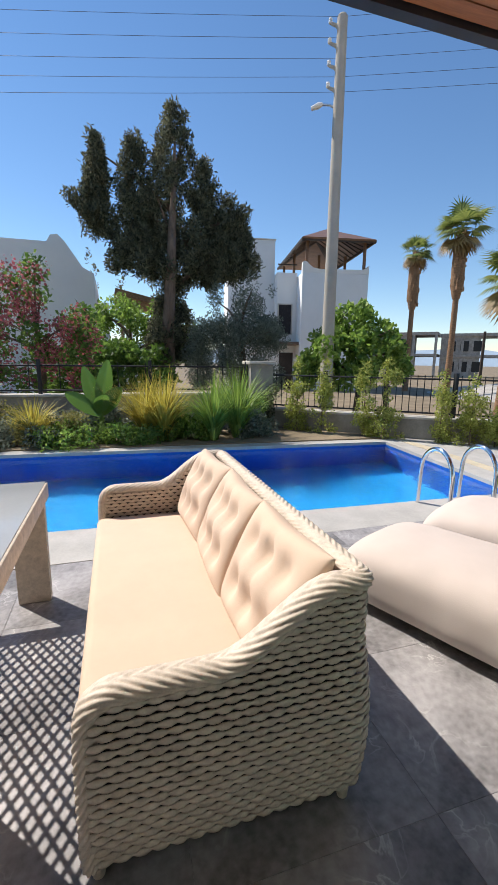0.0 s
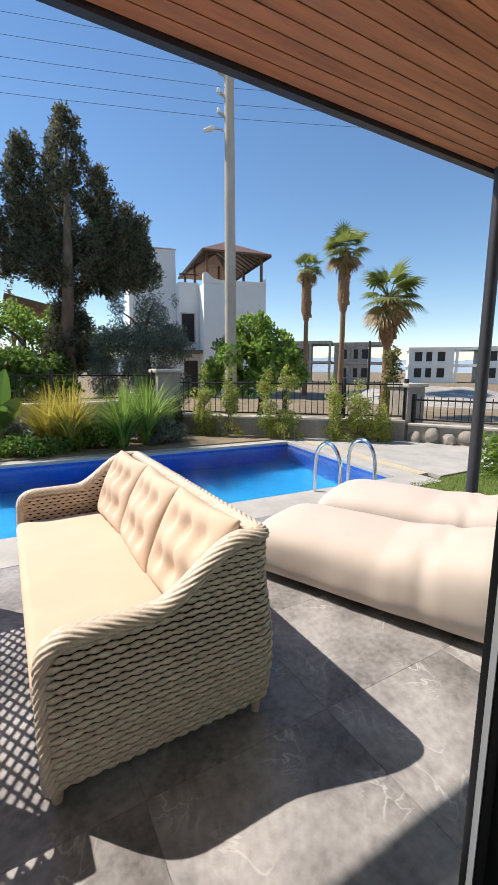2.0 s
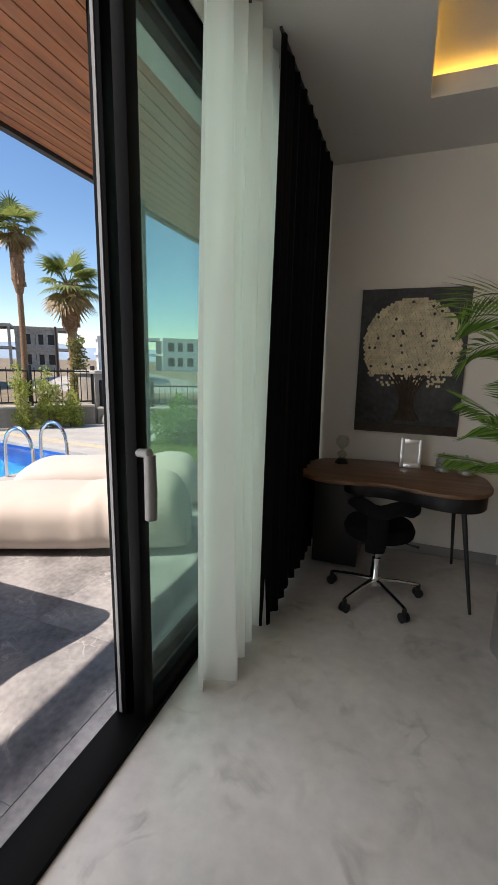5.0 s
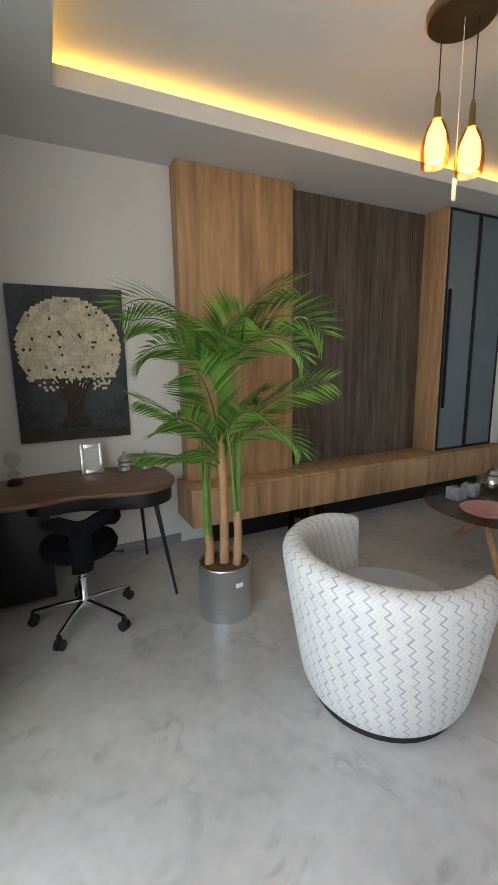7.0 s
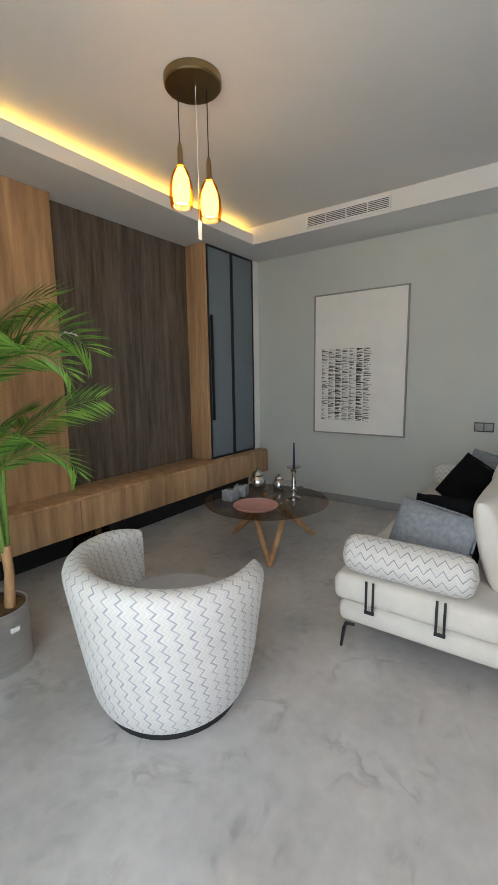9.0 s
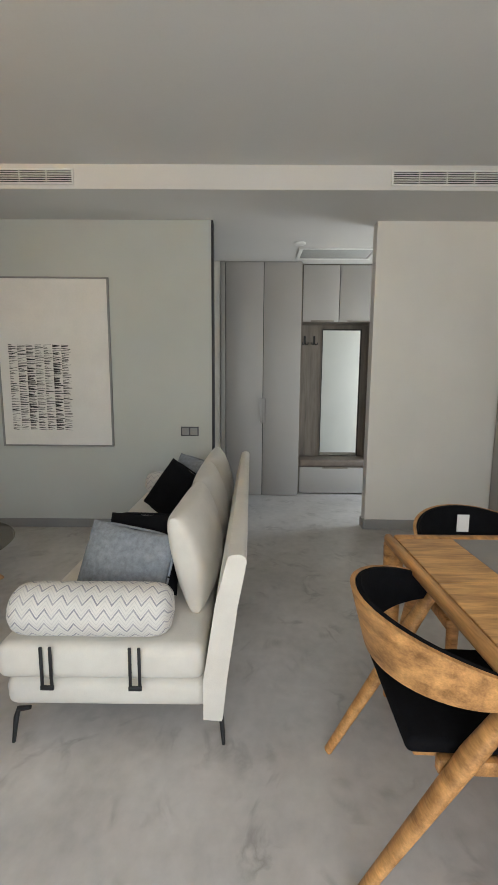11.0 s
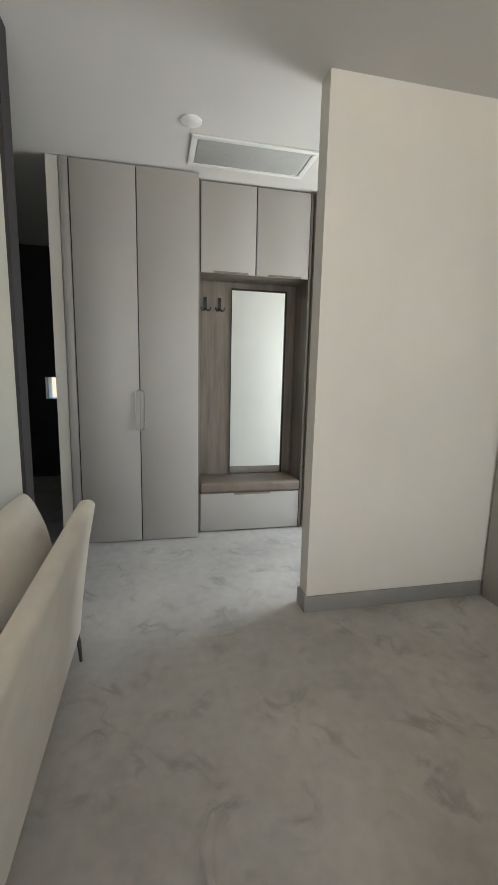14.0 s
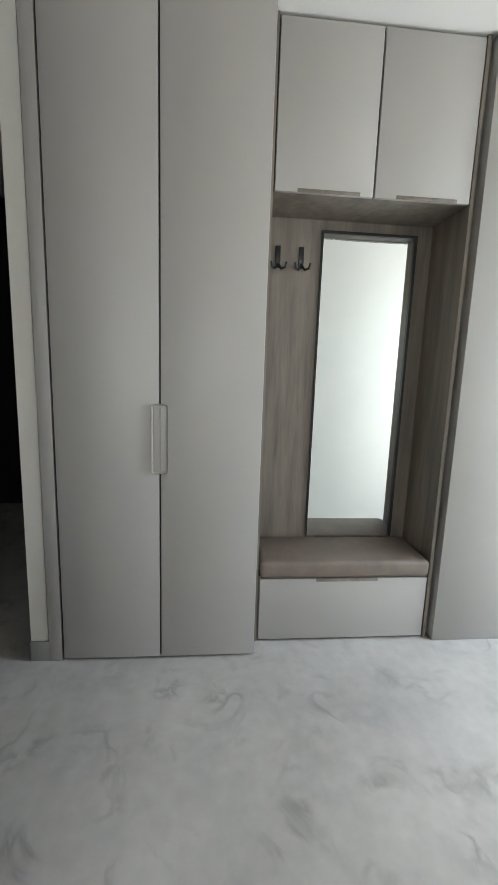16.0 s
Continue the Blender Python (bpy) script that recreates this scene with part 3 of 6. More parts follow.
def sliding(name, x0, x1, y0, y1, handle):
    d = thing(name, pose(0, 0, 0), "black aluminium sliding glass door pushed open", "door", group="sliding door panels", kind="structure")
    for a in ((y0, y0 + 0.065, 0.022, 2.74), (y1 - 0.065, y1, 0.022, 2.74)):
        part("stile", B(x0, x1, *a, bev=0.004), M["frame"], d)
    part("rail", B(x0, x1, y0 + 0.065, y1 - 0.065, 0.022, 0.11, bev=0.003), M["frame"], d)
    part("rail", B(x0, x1, y0 + 0.065, y1 - 0.065, 2.65, 2.74, bev=0.003), M["frame"], d)
    p = part("pane", B((x0 + x1) / 2 - 0.006, (x0 + x1) / 2 + 0.006, y0 + 0.065, y1 - 0.065, 0.11, 2.65), M["pane"], d, "green tinted glass pane")
    p.visible_shadow = False
    if handle:
        h = part("handle", T([(x1, y0 + 0.012, 1.13), (x1 + 0.05, y0 - 0.004, 1.135), (x1 + 0.055, y0 - 0.004, 1.11)], [0.016, 0.019, 0.022], 12), M["grip"], d, "rounded grey metal pull handle")
        part("grip", T([(x1 + 0.055, y0 - 0.004, 1.13), (x1 + 0.057, y0 - 0.004, 1.0), (x1 + 0.055, y0 - 0.004, 0.895), (x1 + 0.055, y0 - 0.004, 0.89)], [0.021, 0.023, 0.022, 0.015], 14), M["grip"], h)
    else:
        part("seal", B(x0 + 0.018, x0 + 0.03, y0 - 0.004, y0 - 0.0005, 0.03, 2.7), M["skirt"], d, "pale brush seal on the door edge")
sliding("door_1", 0.195, 0.245, 1.625, 3.44, False)
sliding("door_2", 0.285, 0.335, 1.622, 3.44, True)
setting("door_head", B(0.19, 0.345, -1.3, 3.45, 2.741, 2.749), M["frame"], "black head rail of the sliding doors", "door frame")

# curtains
def translucent(m, amount):
    nt = m.node_tree
    b = nt.nodes["Principled BSDF"]
    tl = nt.nodes.new("ShaderNodeBsdfTranslucent")
    tl.inputs["Color"].default_value = (0.86, 0.83, 0.78, 1)
    mix = nt.nodes.new("ShaderNodeMixShader")
    mix.inputs[0].default_value = amount
    nt.links.new(b.outputs[0], mix.inputs[1])
    nt.links.new(tl.outputs[0], mix.inputs[2])
    nt.links.new(mix.outputs[0], nt.nodes["Material Output"].inputs["Surface"])
translucent(M["sheer"], 0.4)
def curtain(name, label, material, y0, y1, x, amp, folds, flare, seed):
    c = thing(name, pose(0, 0, 0), label, "curtain")
    rng = random.Random(seed)
    ph = [rng.uniform(0, 6.28) for _ in range(4)]
    def f(u, v):
        z = 2.8835 * (1 - v)
        w = 1 + flare * v
        yy = (y0 + y1) / 2 + (u - 0.5) * (y1 - y0) * w + 0.02 * math.sin(5 * v + ph[0])
        a = amp * (0.55 + 0.75 * v)
        xx = x + a * math.sin(folds * 6.283 * u + ph[1] + 0.5 * math.sin(3 * v + ph[2])) + 0.35 * a * math.sin(folds * 11.1 * u + ph[3] + v)
        return xx, yy, max(0.006, z + 0.012 * math.sin(folds * 5 * u) * v)
    sheet("cloth", f, int(folds * 22), 26, material, c)
    part("rail", B(x - 0.006, x + 0.006, y0, y1, 2.874, 2.8835), M["fascia"], c)
curtain("sheer_curtain", "white sheer curtain gathered in soft folds beside the door", M["sheer"], 1.90, 2.66, 0.49, 0.06, 5.5, 0.1, 3)
curtain("blackout_curtain", "black blackout curtain hanging to the floor", M["blackcloth"], 2.42, 3.74, 0.57, 0.02, 9.5, 0.02, 8)

# ---- terrace furniture ----
def rattan_sofa():
    s = thing("garden_sofa", pose(-1.712, 1.345, 0), "ivory rattan garden sofa with beige cushions on the terrace", "sofa")
    L, D, R = 0.97, 0.445, 0.075
    path = []
    def arc(cx, cy, a0, a1):
        for k in range(7):
            a = radians(a0 + (a1 - a0) * k / 6)
            path.append((cx + R * math.cos(a), cy + R * math.sin(a)))
    path.append((L, -D + 0.03))
    arc(L - R, D - R, 0, 90)
    arc(-L + R, D - R, 90, 180)
    path.append((-L, -D + 0.03))
    pts = []
    for (ax, ay), (bx_, by) in zip(path, path[1:]):
        d = math.hypot(bx_ - ax, by - ay)
        n = max(1, round(d / 0.0088))
        pts += [(ax + (bx_ - ax) * k / n, ay + (by - ay) * k / n) for k in range(n)]
    pts.append(path[-1])
    def height(y):
        q = min(1, max(0, (y + 0.06) / 0.38))
        return 0.612 + 0.205 * q * q * (3 - 2 * q)
    def front_round(y):
        q = min(1.0, max(0.0, (-D + 0.12 - y) / 0.09))
        return 0.09 * (1 - math.sqrt(max(0, 1 - q * q)))
    N = len(pts)
    nrm = []
    for i in range(N):
        a, b = pts[max(0, i - 1)], pts[min(N - 1, i + 1)]
        d = math.hypot(b[0] - a[0], b[1] - a[1])
        nrm.append(((b[1] - a[1]) / d, -(b[0] - a[0]) / d))
    def weave(name, off, label):
        verts, faces = [], []
        rows = 31
        for r in range(rows):
            z0 = 0.085 + r * 0.0238
            base = None
            for i in range(N):
                x, y = pts[i]
                top = height(y) - front_round(y) - 0.01
                ok = z0 + 0.02 < top
                if not ok:
                    base = None
                    continue
                bulge = 0.03 * math.sin(min(1, z0 / 0.6) * math.pi) - 0.012
                dip = max(0.0, math.cos(2 * math.pi * (i / 6.0 + 0.5 * r)))
                o = off + bulge + 0.004 - 0.007 * dip
                zl, zh = z0 + 0.0006 + 0.0012 * dip, z0 + 0.0234 - 0.0105 * dip
                px, py = x + nrm[i][0] * o, y + nrm[i][1] * o
                qx, qy = px - nrm[i][0] * 0.004, py - nrm[i][1] * 0.004
                k = len(verts)
                verts += [(px, py, zl), (px + nrm[i][0] * 0.0025, py + nrm[i][1] * 0.0025, z0 + 0.012), (px, py, zh), (qx, qy, zh), (qx, qy, zl)]
                if base is not None:
                    for a in range(5):
                        b = (a + 1) % 5
                        faces.append((base + a, base + b, k + b, k + a))
                base = k
        me = bpy.data.meshes.new(name)
        me.from_pydata(verts, [], faces)
        me.materials.append(M["rattan"])
        me.polygons.foreach_set("use_smooth", [True] * len(faces))
        ob = new(name, me)
        ob.parent = s
        tagged(ob, label, kind="stuff")
    weave("woven_shell", 0.0, "woven flat rattan strands")
    weave("woven_lining", -0.085, "woven flat rattan strands")
    # dark sheet added so the slots between the strands read as shaded
    slot_shade_v, slot_shade_f = [], []
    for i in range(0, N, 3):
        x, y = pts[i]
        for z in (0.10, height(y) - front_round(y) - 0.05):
            slot_shade_v.append((x - nrm[i][0] * 0.034, y - nrm[i][1] * 0.034, z))
    for k in range(len(slot_shade_v) // 2 - 1):
        slot_shade_f.append((2 * k, 2 * k + 2, 2 * k + 3, 2 * k + 1))
    me = bpy.data.meshes.new("slot_shade")
    me.from_pydata(slot_shade_v, [], slot_shade_f)
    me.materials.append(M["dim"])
    ob = new("slot_shade", me)
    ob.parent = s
    ob["label"] = "added dark sheet shading the slots of the weave"
    # braided rim along arms and back, turned down at the arm fronts
    bm = bmesh.new()
    rim = []
    for z in (0.08, 0.2, 0.32, 0.42):
        rim.append((L - 0.036, -D + 0.026, z))
    for i in range(0, N, 1):
        x, y = pts[i]
        rim.append((x - nrm[i][0] * 0.042, y - nrm[i][1] * 0.042, height(y) - front_round(y) * 0.9 - 0.012))
    for z in (0.42, 0.32, 0.2, 0.08):
        rim.append((-L + 0.036, -D + 0.026, z))
    dense = []
    for a, b in zip(rim, rim[1:]):
        a, b = Vector(a), Vector(b)
        n = max(1, int((b - a).length / 0.006))
        dense += [a.lerp(b, k / n) for k in range(n)]
    n = 84
    rings = []
    side = Vector((0, 0, 1)).cross(dense[1] - dense[0])
    if side.length < 1e-4:
        side = Vector((1, 0, 0))
    side.normalize()
    for i, p in enumerate(dense):
        d = (dense[min(i + 2, len(dense) - 1)] - dense[max(i - 2, 0)]).normalized()
        side = (side - d * side.dot(d)).normalized()
        up = d.cross(side)
        vs = []
        for k in range(n):
            a = 2 * math.pi * k / n
            half = abs((a - math.pi / 2 + math.pi) % (2 * math.pi) - math.pi)
            q = 0.0075 * abs(math.sin(6 * half + i * 0.62)) ** 0.8 - 0.0038
            vs.append(bm.verts.new(p + side * math.cos(a) * (0.045 + q) + up * math.sin(a) * (0.03 + q)))
        rings.append(vs)
    for a, b in zip(rings, rings[1:]):
        for k in range(n):
            bm.faces.new((a[k], a[(k + 1) % n], b[(k + 1) % n], b[k]))
    bm.faces.new(rings[0])
    bm.faces.new(rings[-1])
    part("braided_rim", bm, M["rattan"], s, "braided rattan rim", smooth=70)
    bm = bmesh.new()
    for r in range(9):
        for k in range(76):
            x = -L + 0.06 + k * 0.0235
            o = 0.004 if (k + r) % 2 else -0.002
            box(bm, x, x + 0.0225, -D + 0.024 - o, -D + 0.032 - o, 0.085 + r * 0.0225, 0.104 + r * 0.0225)
    tagged(part("woven_front", bm, M["rattan"], s), "woven flat rattan strands", kind="stuff")
    part("seat_base", B(-L + 0.09, L - 0.09, -D + 0.01, D - 0.1, 0.24, 0.295), M["rattan"], s)
    part("seat_cushion", B(-L + 0.10, L - 0.10, -D - 0.012, D - 0.17, 0.296, 0.43, bev=0.04, seg=4), M["beige"], s, "long smooth beige seat cushion")
    tufts = [(a, b) for a in (-0.5, 0.0, 0.5) for b in (-0.42, 0.42)]
    for k, x in enumerate((-0.585, 0.0, 0.585)):
        ob = sheet("back_cushion", pillow_f(0.30, 0.24, 0.095, tufts, 0.6, 0.35, 0.012, k), 64, 32, M["beige"], s, label="tufted beige back cushion")
        ob.matrix_local = pose(x, 0.205 + 0.01 * k, 0.64, 66, 0, (3, -2, 2)[k])
    for x in (-L + 0.05, L - 0.05):
        for y in (-D + 0.04, D - 0.06):
            part("leg", T([(x, y, 0.0), (x, y, 0.10)], [0.018, 0.028], 12), M["rattan"], s)
rattan_sofa()

M["tabletop"] = mat("pale_glass_top", (0.40, 0.42, 0.43), 0.12, var=0.05, scale=2)


def garden_table():
    t = thing("garden_table", pose(-1.68, 0.15, 0), "ivory rattan garden table with a glass top", "table")
    X, Y = 0.76, 0.48
    for a in ((-X, X, -Y, -Y + 0.06), (-X, X, Y - 0.06, Y), (-X, -X + 0.06, -Y + 0.06, Y - 0.06), (X - 0.06, X, -Y + 0.06, Y - 0.06)):
        part("apron", B(*a, 0.64, 0.735, bev=0.008), M["rattan"], t)
    bm = bmesh.new()
    for sgn in (1, -1):
        for k in range(-23, 24):
            c = k * 0.05
            pts = []
            for x in (-X + 0.05, X - 0.05):
                pts.append((x, c + sgn * x * 0.62))
            (xa, ya), (xb, yb) = pts
            lim = Y - 0.05
            m = (yb - ya) / (xb - xa)
            seg = []
            for x, y in pts:
                if abs(y) > lim:
                    yy = math.copysign(lim, y)
                    x, y = xa + (yy - ya) / m, yy
                seg.append((x, y, 0.712 + 0.004 * sgn))
            if abs(seg[0][0]) <= X and abs(seg[1][0]) <= X and (Vector(seg[0]) - Vector(seg[1])).length > 0.03:
                tube(bm, seg, 0.0075, 6)
    tagged(part("lattice", bm, M["rattan"], t), "crossed rattan lattice under the glass", kind="stuff")
    p = part("glass_top", B(-X + 0.01, X - 0.01, -Y + 0.01, Y - 0.01, 0.7355, 0.744, bev=0.002), M["tabletop"], t, "pale glass table top")
    p.visible_shadow = False
    for x in (-X + 0.02, X - 0.14):
        for y in (-Y + 0.02, Y - 0.20):
            part("leg", prism([(x, y), (x + 0.06, y), (x + 0.06, y + 0.18), (x, y + 0.18)], 0.0, 0.64, 0.01), M["rattan"], t)
garden_table()

def beanbag(m, label, tall, seed):
    b = thing("beanbag_lounger", m, label, "beanbag", group="beanbag loungers")
    def f(u, v):
        a = u * 2 * math.pi
        x = -0.95 + 1.9 * v
        e = 1 - abs(2 * v - 1) ** 8
        w = 0.40 * (0.9 + 0.1 * e) * max(0.0, 1 - abs(2 * v - 1) ** 14) ** 0.3
        h = (0.44 + tall * max(0, v - 0.55) * 2.0) * max(0.0, e) ** 0.5
        c, s = math.cos(a), math.sin(a)
        y = w * math.copysign(abs(c) ** 0.62, c)
        z = h / 2 + h / 2 * math.copysign(abs(s) ** 0.7, s)
        h0 = math.exp(-((x - 0.40 - 0.12 * y) / 0.07) ** 2)
        cr = math.sin(46 * x + 14 * y + 2 * noise.noise(Vector((x * 4, y * 4, seed)))) * math.exp(-((x - 0.34) / 0.12) ** 2) * min(1, z * 3)
        k = 0.025 * noise.noise(Vector((x * 2.2, y * 3, z * 3 + seed))) - 0.03 * h0 + 0.006 * cr + 0.012 * noise.noise(Vector((x * 7, y * 5 + z * 4, seed + 3)))
        hem = 0.012 * math.sin(21 * x + seed) * math.exp(-((z - 0.12) / 0.06) ** 2) * noise.noise(Vector((x * 2, 0, seed)))
        return x, y * (1 + k) + math.copysign(hem, y), max(0.004, z * (1 + k))
    sheet("sack", f, 72, 90, M["bean"], b)
    for v in (0.012, 0.988):
        part("piping", T([f(k / 48, v) for k in range(49)], 0.007, 6), M["bean"], b)
    return b
beanbag(pose(-1.25, 2.985, 0, 0, 0, 23), "large pale pink beige beanbag lounger lying on the terrace", 0.18, 1)
beanbag(pose(-1.62, 3.92, 0, 0, 0, 24), "second pale beanbag lounger beside the pool", 0.10, 5)

# pool ladder
lad = thing("pool_ladder", pose(-3.30, 4.36, 0), "curved polished steel pool ladder handrails", "ladder")
for y in (-0.27, 0.27):
    pts = [(0.42, y, 0.0), (0.42, y, 0.25)] + [(0.20 + 0.22 * math.cos(radians(a)), y, 0.36 + 0.27 * math.sin(radians(a))) for a in range(0, 181, 15)] + [(-0.03, y, 0.1), (-0.05, y, -0.9)]
    part("handrail", T(pts, 0.022, 14), M["chrome"], lad)
    part("flange", T([(0.42, y, 0.0), (0.42, y, 0.02)], 0.05, 16), M["chrome"], lad)
for z in (-0.3, -0.6):
    part("step", B(-0.14, -0.04, -0.26, 0.26, z, z + 0.03, bev=0.005), M["chrome"], lad)
# ---- living room: media wall ----
mu = thing("media_unit", pose(0, 0, 0), "oak media wall unit with a dark wood panel and floating drawers", "media unit")
part("tall_panel", B(1.99, 2.96, 3.648, 3.785, 0.53, 2.882, bev=0.003), M["oak"], mu, "tall oak veneer panel")
part("back_panel", B(2.963, 4.562, 3.772, 3.786, 0.552, 2.882), M["darkwood"], mu, "dark streaked wood panel")
part("side_panel", B(4.562, 4.60, 3.510, 3.786, 0.553, 2.882, bev=0.002), M["oak"], mu, "oak side panel")
bt = part("shelf_box", B(1.936, 5.572, 3.392, 3.786, 0.255, 0.55, bev=0.003), M["oak"], mu, "floating oak drawer box")
for x0, x1 in ((1.945, 2.85), (2.856, 3.76), (3.766, 4.665), (4.671, 5.565)):
    part("drawer_front", B(x0, x1, 3.376, 3.391, 0.262, 0.53, bev=0.002), M["oak"], mu)
part("plinth", B(2.2, 5.5, 3.66, 3.785, 0.0, 0.254), M["black"], mu)
cab = thing("display_cabinet", pose(0, 0, 0), "tall cabinet with blue grey glass doors in black frames", "cabinet")
part("body", B(4.602, 5.46, 3.53, 3.785, 0.553, 2.88), M["black"], cab)
part("filler", B(5.462, 5.574, 3.50, 3.785, 0.553, 2.88), M["white"], cab, "narrow white filler strip")
for x0, x1 in ((4.604, 5.03), (5.036, 5.458)):
    d = part("door", B(x0 + 0.022, x1 - 0.022, 3.512, 3.528, 0.578, 2.856), M["bluegrey"], cab, "blue grey glass door")
    for a in ((x0, x0 + 0.022, 0.556, 2.878), (x1 - 0.022, x1, 0.556, 2.878)):
        part("door_frame", B(a[0], a[1], 3.505, 3.529, a[2], a[3], bev=0.002), M["black"], d)
    for z in (0.556, 2.856):
        part("door_frame", B(x0 + 0.022, x1 - 0.022, 3.505, 3.529, z, z + 0.022, bev=0.002), M["black"], d)
part("handle", B(4.632, 4.648, 3.47, 3.504, 1.0, 2.15, bev=0.004), M["black"], cab, "long black bar handle")
sk = thing("wall_bracket", pose(3.02, 3.77, 1.83), "small white wall bracket on the dark panel", "bracket")
part("arm", T([(0.0, 0.0, 0.0), (0.03, -0.05, 0.03), (0.09, -0.08, 0.02), (0.12, -0.08, 0.0)], 0.008, 8), M["white"], sk)
part("knob", lathe([(0.001, -0.012), (0.012, -0.008), (0.012, 0.008), (0.001, 0.012)], 12, c=(0.14, -0.03, -0.09)), M["black"], sk)

# ---- desk corner ----
def desk():
    d = thing("writing_desk", pose(0, 0, 0), "kidney shaped walnut writing desk with a black drawer box", "desk")
    out = []
    for k in range(72):
        a = 2 * math.pi * k / 72
        x = 1.155 + 0.62 * math.copysign(abs(math.cos(a)) ** 0.75, math.cos(a))
        y = 3.37 + 0.385 * math.copysign(abs(math.sin(a)) ** 0.7, math.sin(a))
        if math.sin(a) < 0:
            y += 0.10 * math.exp(-((x - 1.12) / 0.25) ** 2) - 0.03 * math.exp(-((x - 1.62) / 0.2) ** 2)
        out.append((x, y))
    part("top", prism(out, 0.695, 0.722, 0.008), M["walnut"], d, "walnut top with a rounded edge")
    out2 = []
    for k in range(60):
        a = 2 * math.pi * k / 60
        x = 1.30 + 0.455 * math.copysign(abs(math.cos(a)) ** 0.6, math.cos(a))
        y = 3.41 + 0.335 * math.copysign(abs(math.sin(a)) ** 0.6, math.sin(a))
        if math.sin(a) < 0:
            y += 0.13 * math.exp(-((x - 1.12) / 0.25) ** 2) - 0.02 * math.exp(-((x - 1.62) / 0.2) ** 2)
        out2.append((x, y))
    part("drawer_box", prism(out2, 0.585, 0.694, 0.01), M["black"], d, "black curved drawer box")
    for p in ((1.60, 3.09, 1.68, 3.0), (1.60, 3.62, 1.64, 3.68)):
        part("leg", T([(p[0], p[1], 0.585), (p[2], p[3], 0.0)], [0.016, 0.009], 10), M["black"], d)
    part("side_cabinet", B(0.66, 0.98, 3.28, 3.70, 0.03, 0.694, bev=0.006), M["black"], d, "dark pedestal at the desk end")
desk()

def office_chair():
    c = thing("desk_chair", pose(1.125, 2.985, 0, 0, 0, 12), "black upholstered swivel chair on chrome castors", "chair")
    hub = part("hub", lathe([(0.001, 0.085), (0.032, 0.085), (0.034, 0.14), (0.026, 0.15), (0.026, 0.27), (0.018, 0.275), (0.018, 0.40), (0.06, 0.405), (0.06, 0.42), (0.001, 0.42)], 20), M["chrome"], c, "chrome gas lift column")
    for k in range(5):
        a = radians(72 * k + 10)
        dx, dy = math.cos(a), math.sin(a)
        leg = part("leg", T([(dx * 0.02, dy * 0.02, 0.12), (dx * 0.15, dy * 0.15, 0.108), (dx * 0.285, dy * 0.285, 0.085)], [0.017, 0.013, 0.011], 10), M["chrome"], c)
        w = bmesh.new()
        for s in (-1, 1):
            px, py = -dy * 0.014 * s, dx * 0.014 * s
            tube(w, [(dx * 0.285 + px - dy * 0.008 * s, dy * 0.285 + py + dx * 0.008 * s, 0.03), (dx * 0.285 + px + dy * 0.008 * s, dy * 0.285 + py - dx * 0.008 * s, 0.03)], 0.029, 16)
        tube(w, [(dx * 0.285, dy * 0.285, 0.04), (dx * 0.285, dy * 0.285, 0.085)], 0.014, 10)
        part("castor", w, M["black"], leg)
    part("seat", lathe([(0.001, 0.42), (0.17, 0.42), (0.205, 0.44), (0.212, 0.475), (0.195, 0.51), (0.12, 0.523), (0.001, 0.525)], 36), M["blackcloth"], c, "round padded black seat")
    bm = tube(bmesh.new(), [(-0.05, -0.21, 0.40), (-0.05, -0.235, 0.47), (-0.05, -0.24, 0.55), (-0.05, -0.225, 0.63)], [0.055, 0.06, 0.058, 0.06], 14, flat=0.35)
    part("back_support", bm, M["blackcloth"], c)
    pts = []
    for k in range(13):
        a = radians(-150 + 10 * k)
        pts.append((0.22 * math.cos(a), 0.02 + 0.25 * math.sin(a), 0.655 + 0.015 * math.sin(k)))
    part("backrest", T(pts, [0.02, 0.032] + [0.042] * 9 + [0.032, 0.02], 14), M["blackcloth"], c, "curved padded armrest back")
    part("lever", T([(0.05, 0.0, 0.41), (0.19, -0.06, 0.39), (0.23, -0.07, 0.385)], [0.005, 0.005, 0.009], 8), M["black"], c)
office_chair()

# things on the desk
hg = thing("hourglass", pose(0.80, 3.55, 0.722), "small glass hourglass ornament with black sand", "ornament")
part("base", lathe([(0.001, 0), (0.05, 0), (0.05, 0.012), (0.04, 0.02), (0.03, 0.035), (0.001, 0.036)], 20), M["black"], hg)
part("bulbs", lathe([(0.01, 0.036), (0.036, 0.055), (0.036, 0.075), (0.008, 0.10), (0.008, 0.105), (0.045, 0.14), (0.05, 0.175), (0.035, 0.205), (0.01, 0.21)], 24), M["clear"], hg, "clear glass bulbs")
pf = thing("photo_frame", pose(1.285, 3.60, 0.722, -8, 0, 0), "small silver photo frame standing on the desk", "picture frame")
for a in ((-0.075, -0.05, 0, 0.21), (0.05, 0.075, 0, 0.21), (-0.05, 0.05, 0, 0.03), (-0.05, 0.05, 0.18, 0.21)):
    part("border", B(a[0], a[1], -0.01, 0.01, a[2], a[3], bev=0.003), M["steel"], pf)
part("picture", B(-0.05, 0.05, -0.004, 0.006, 0.03, 0.18), M["paper"], pf)
M["pewter"] = mat("pewter_glaze", (0.42, 0.42, 0.41), 0.35, 0.5, var=0.15, scale=20)
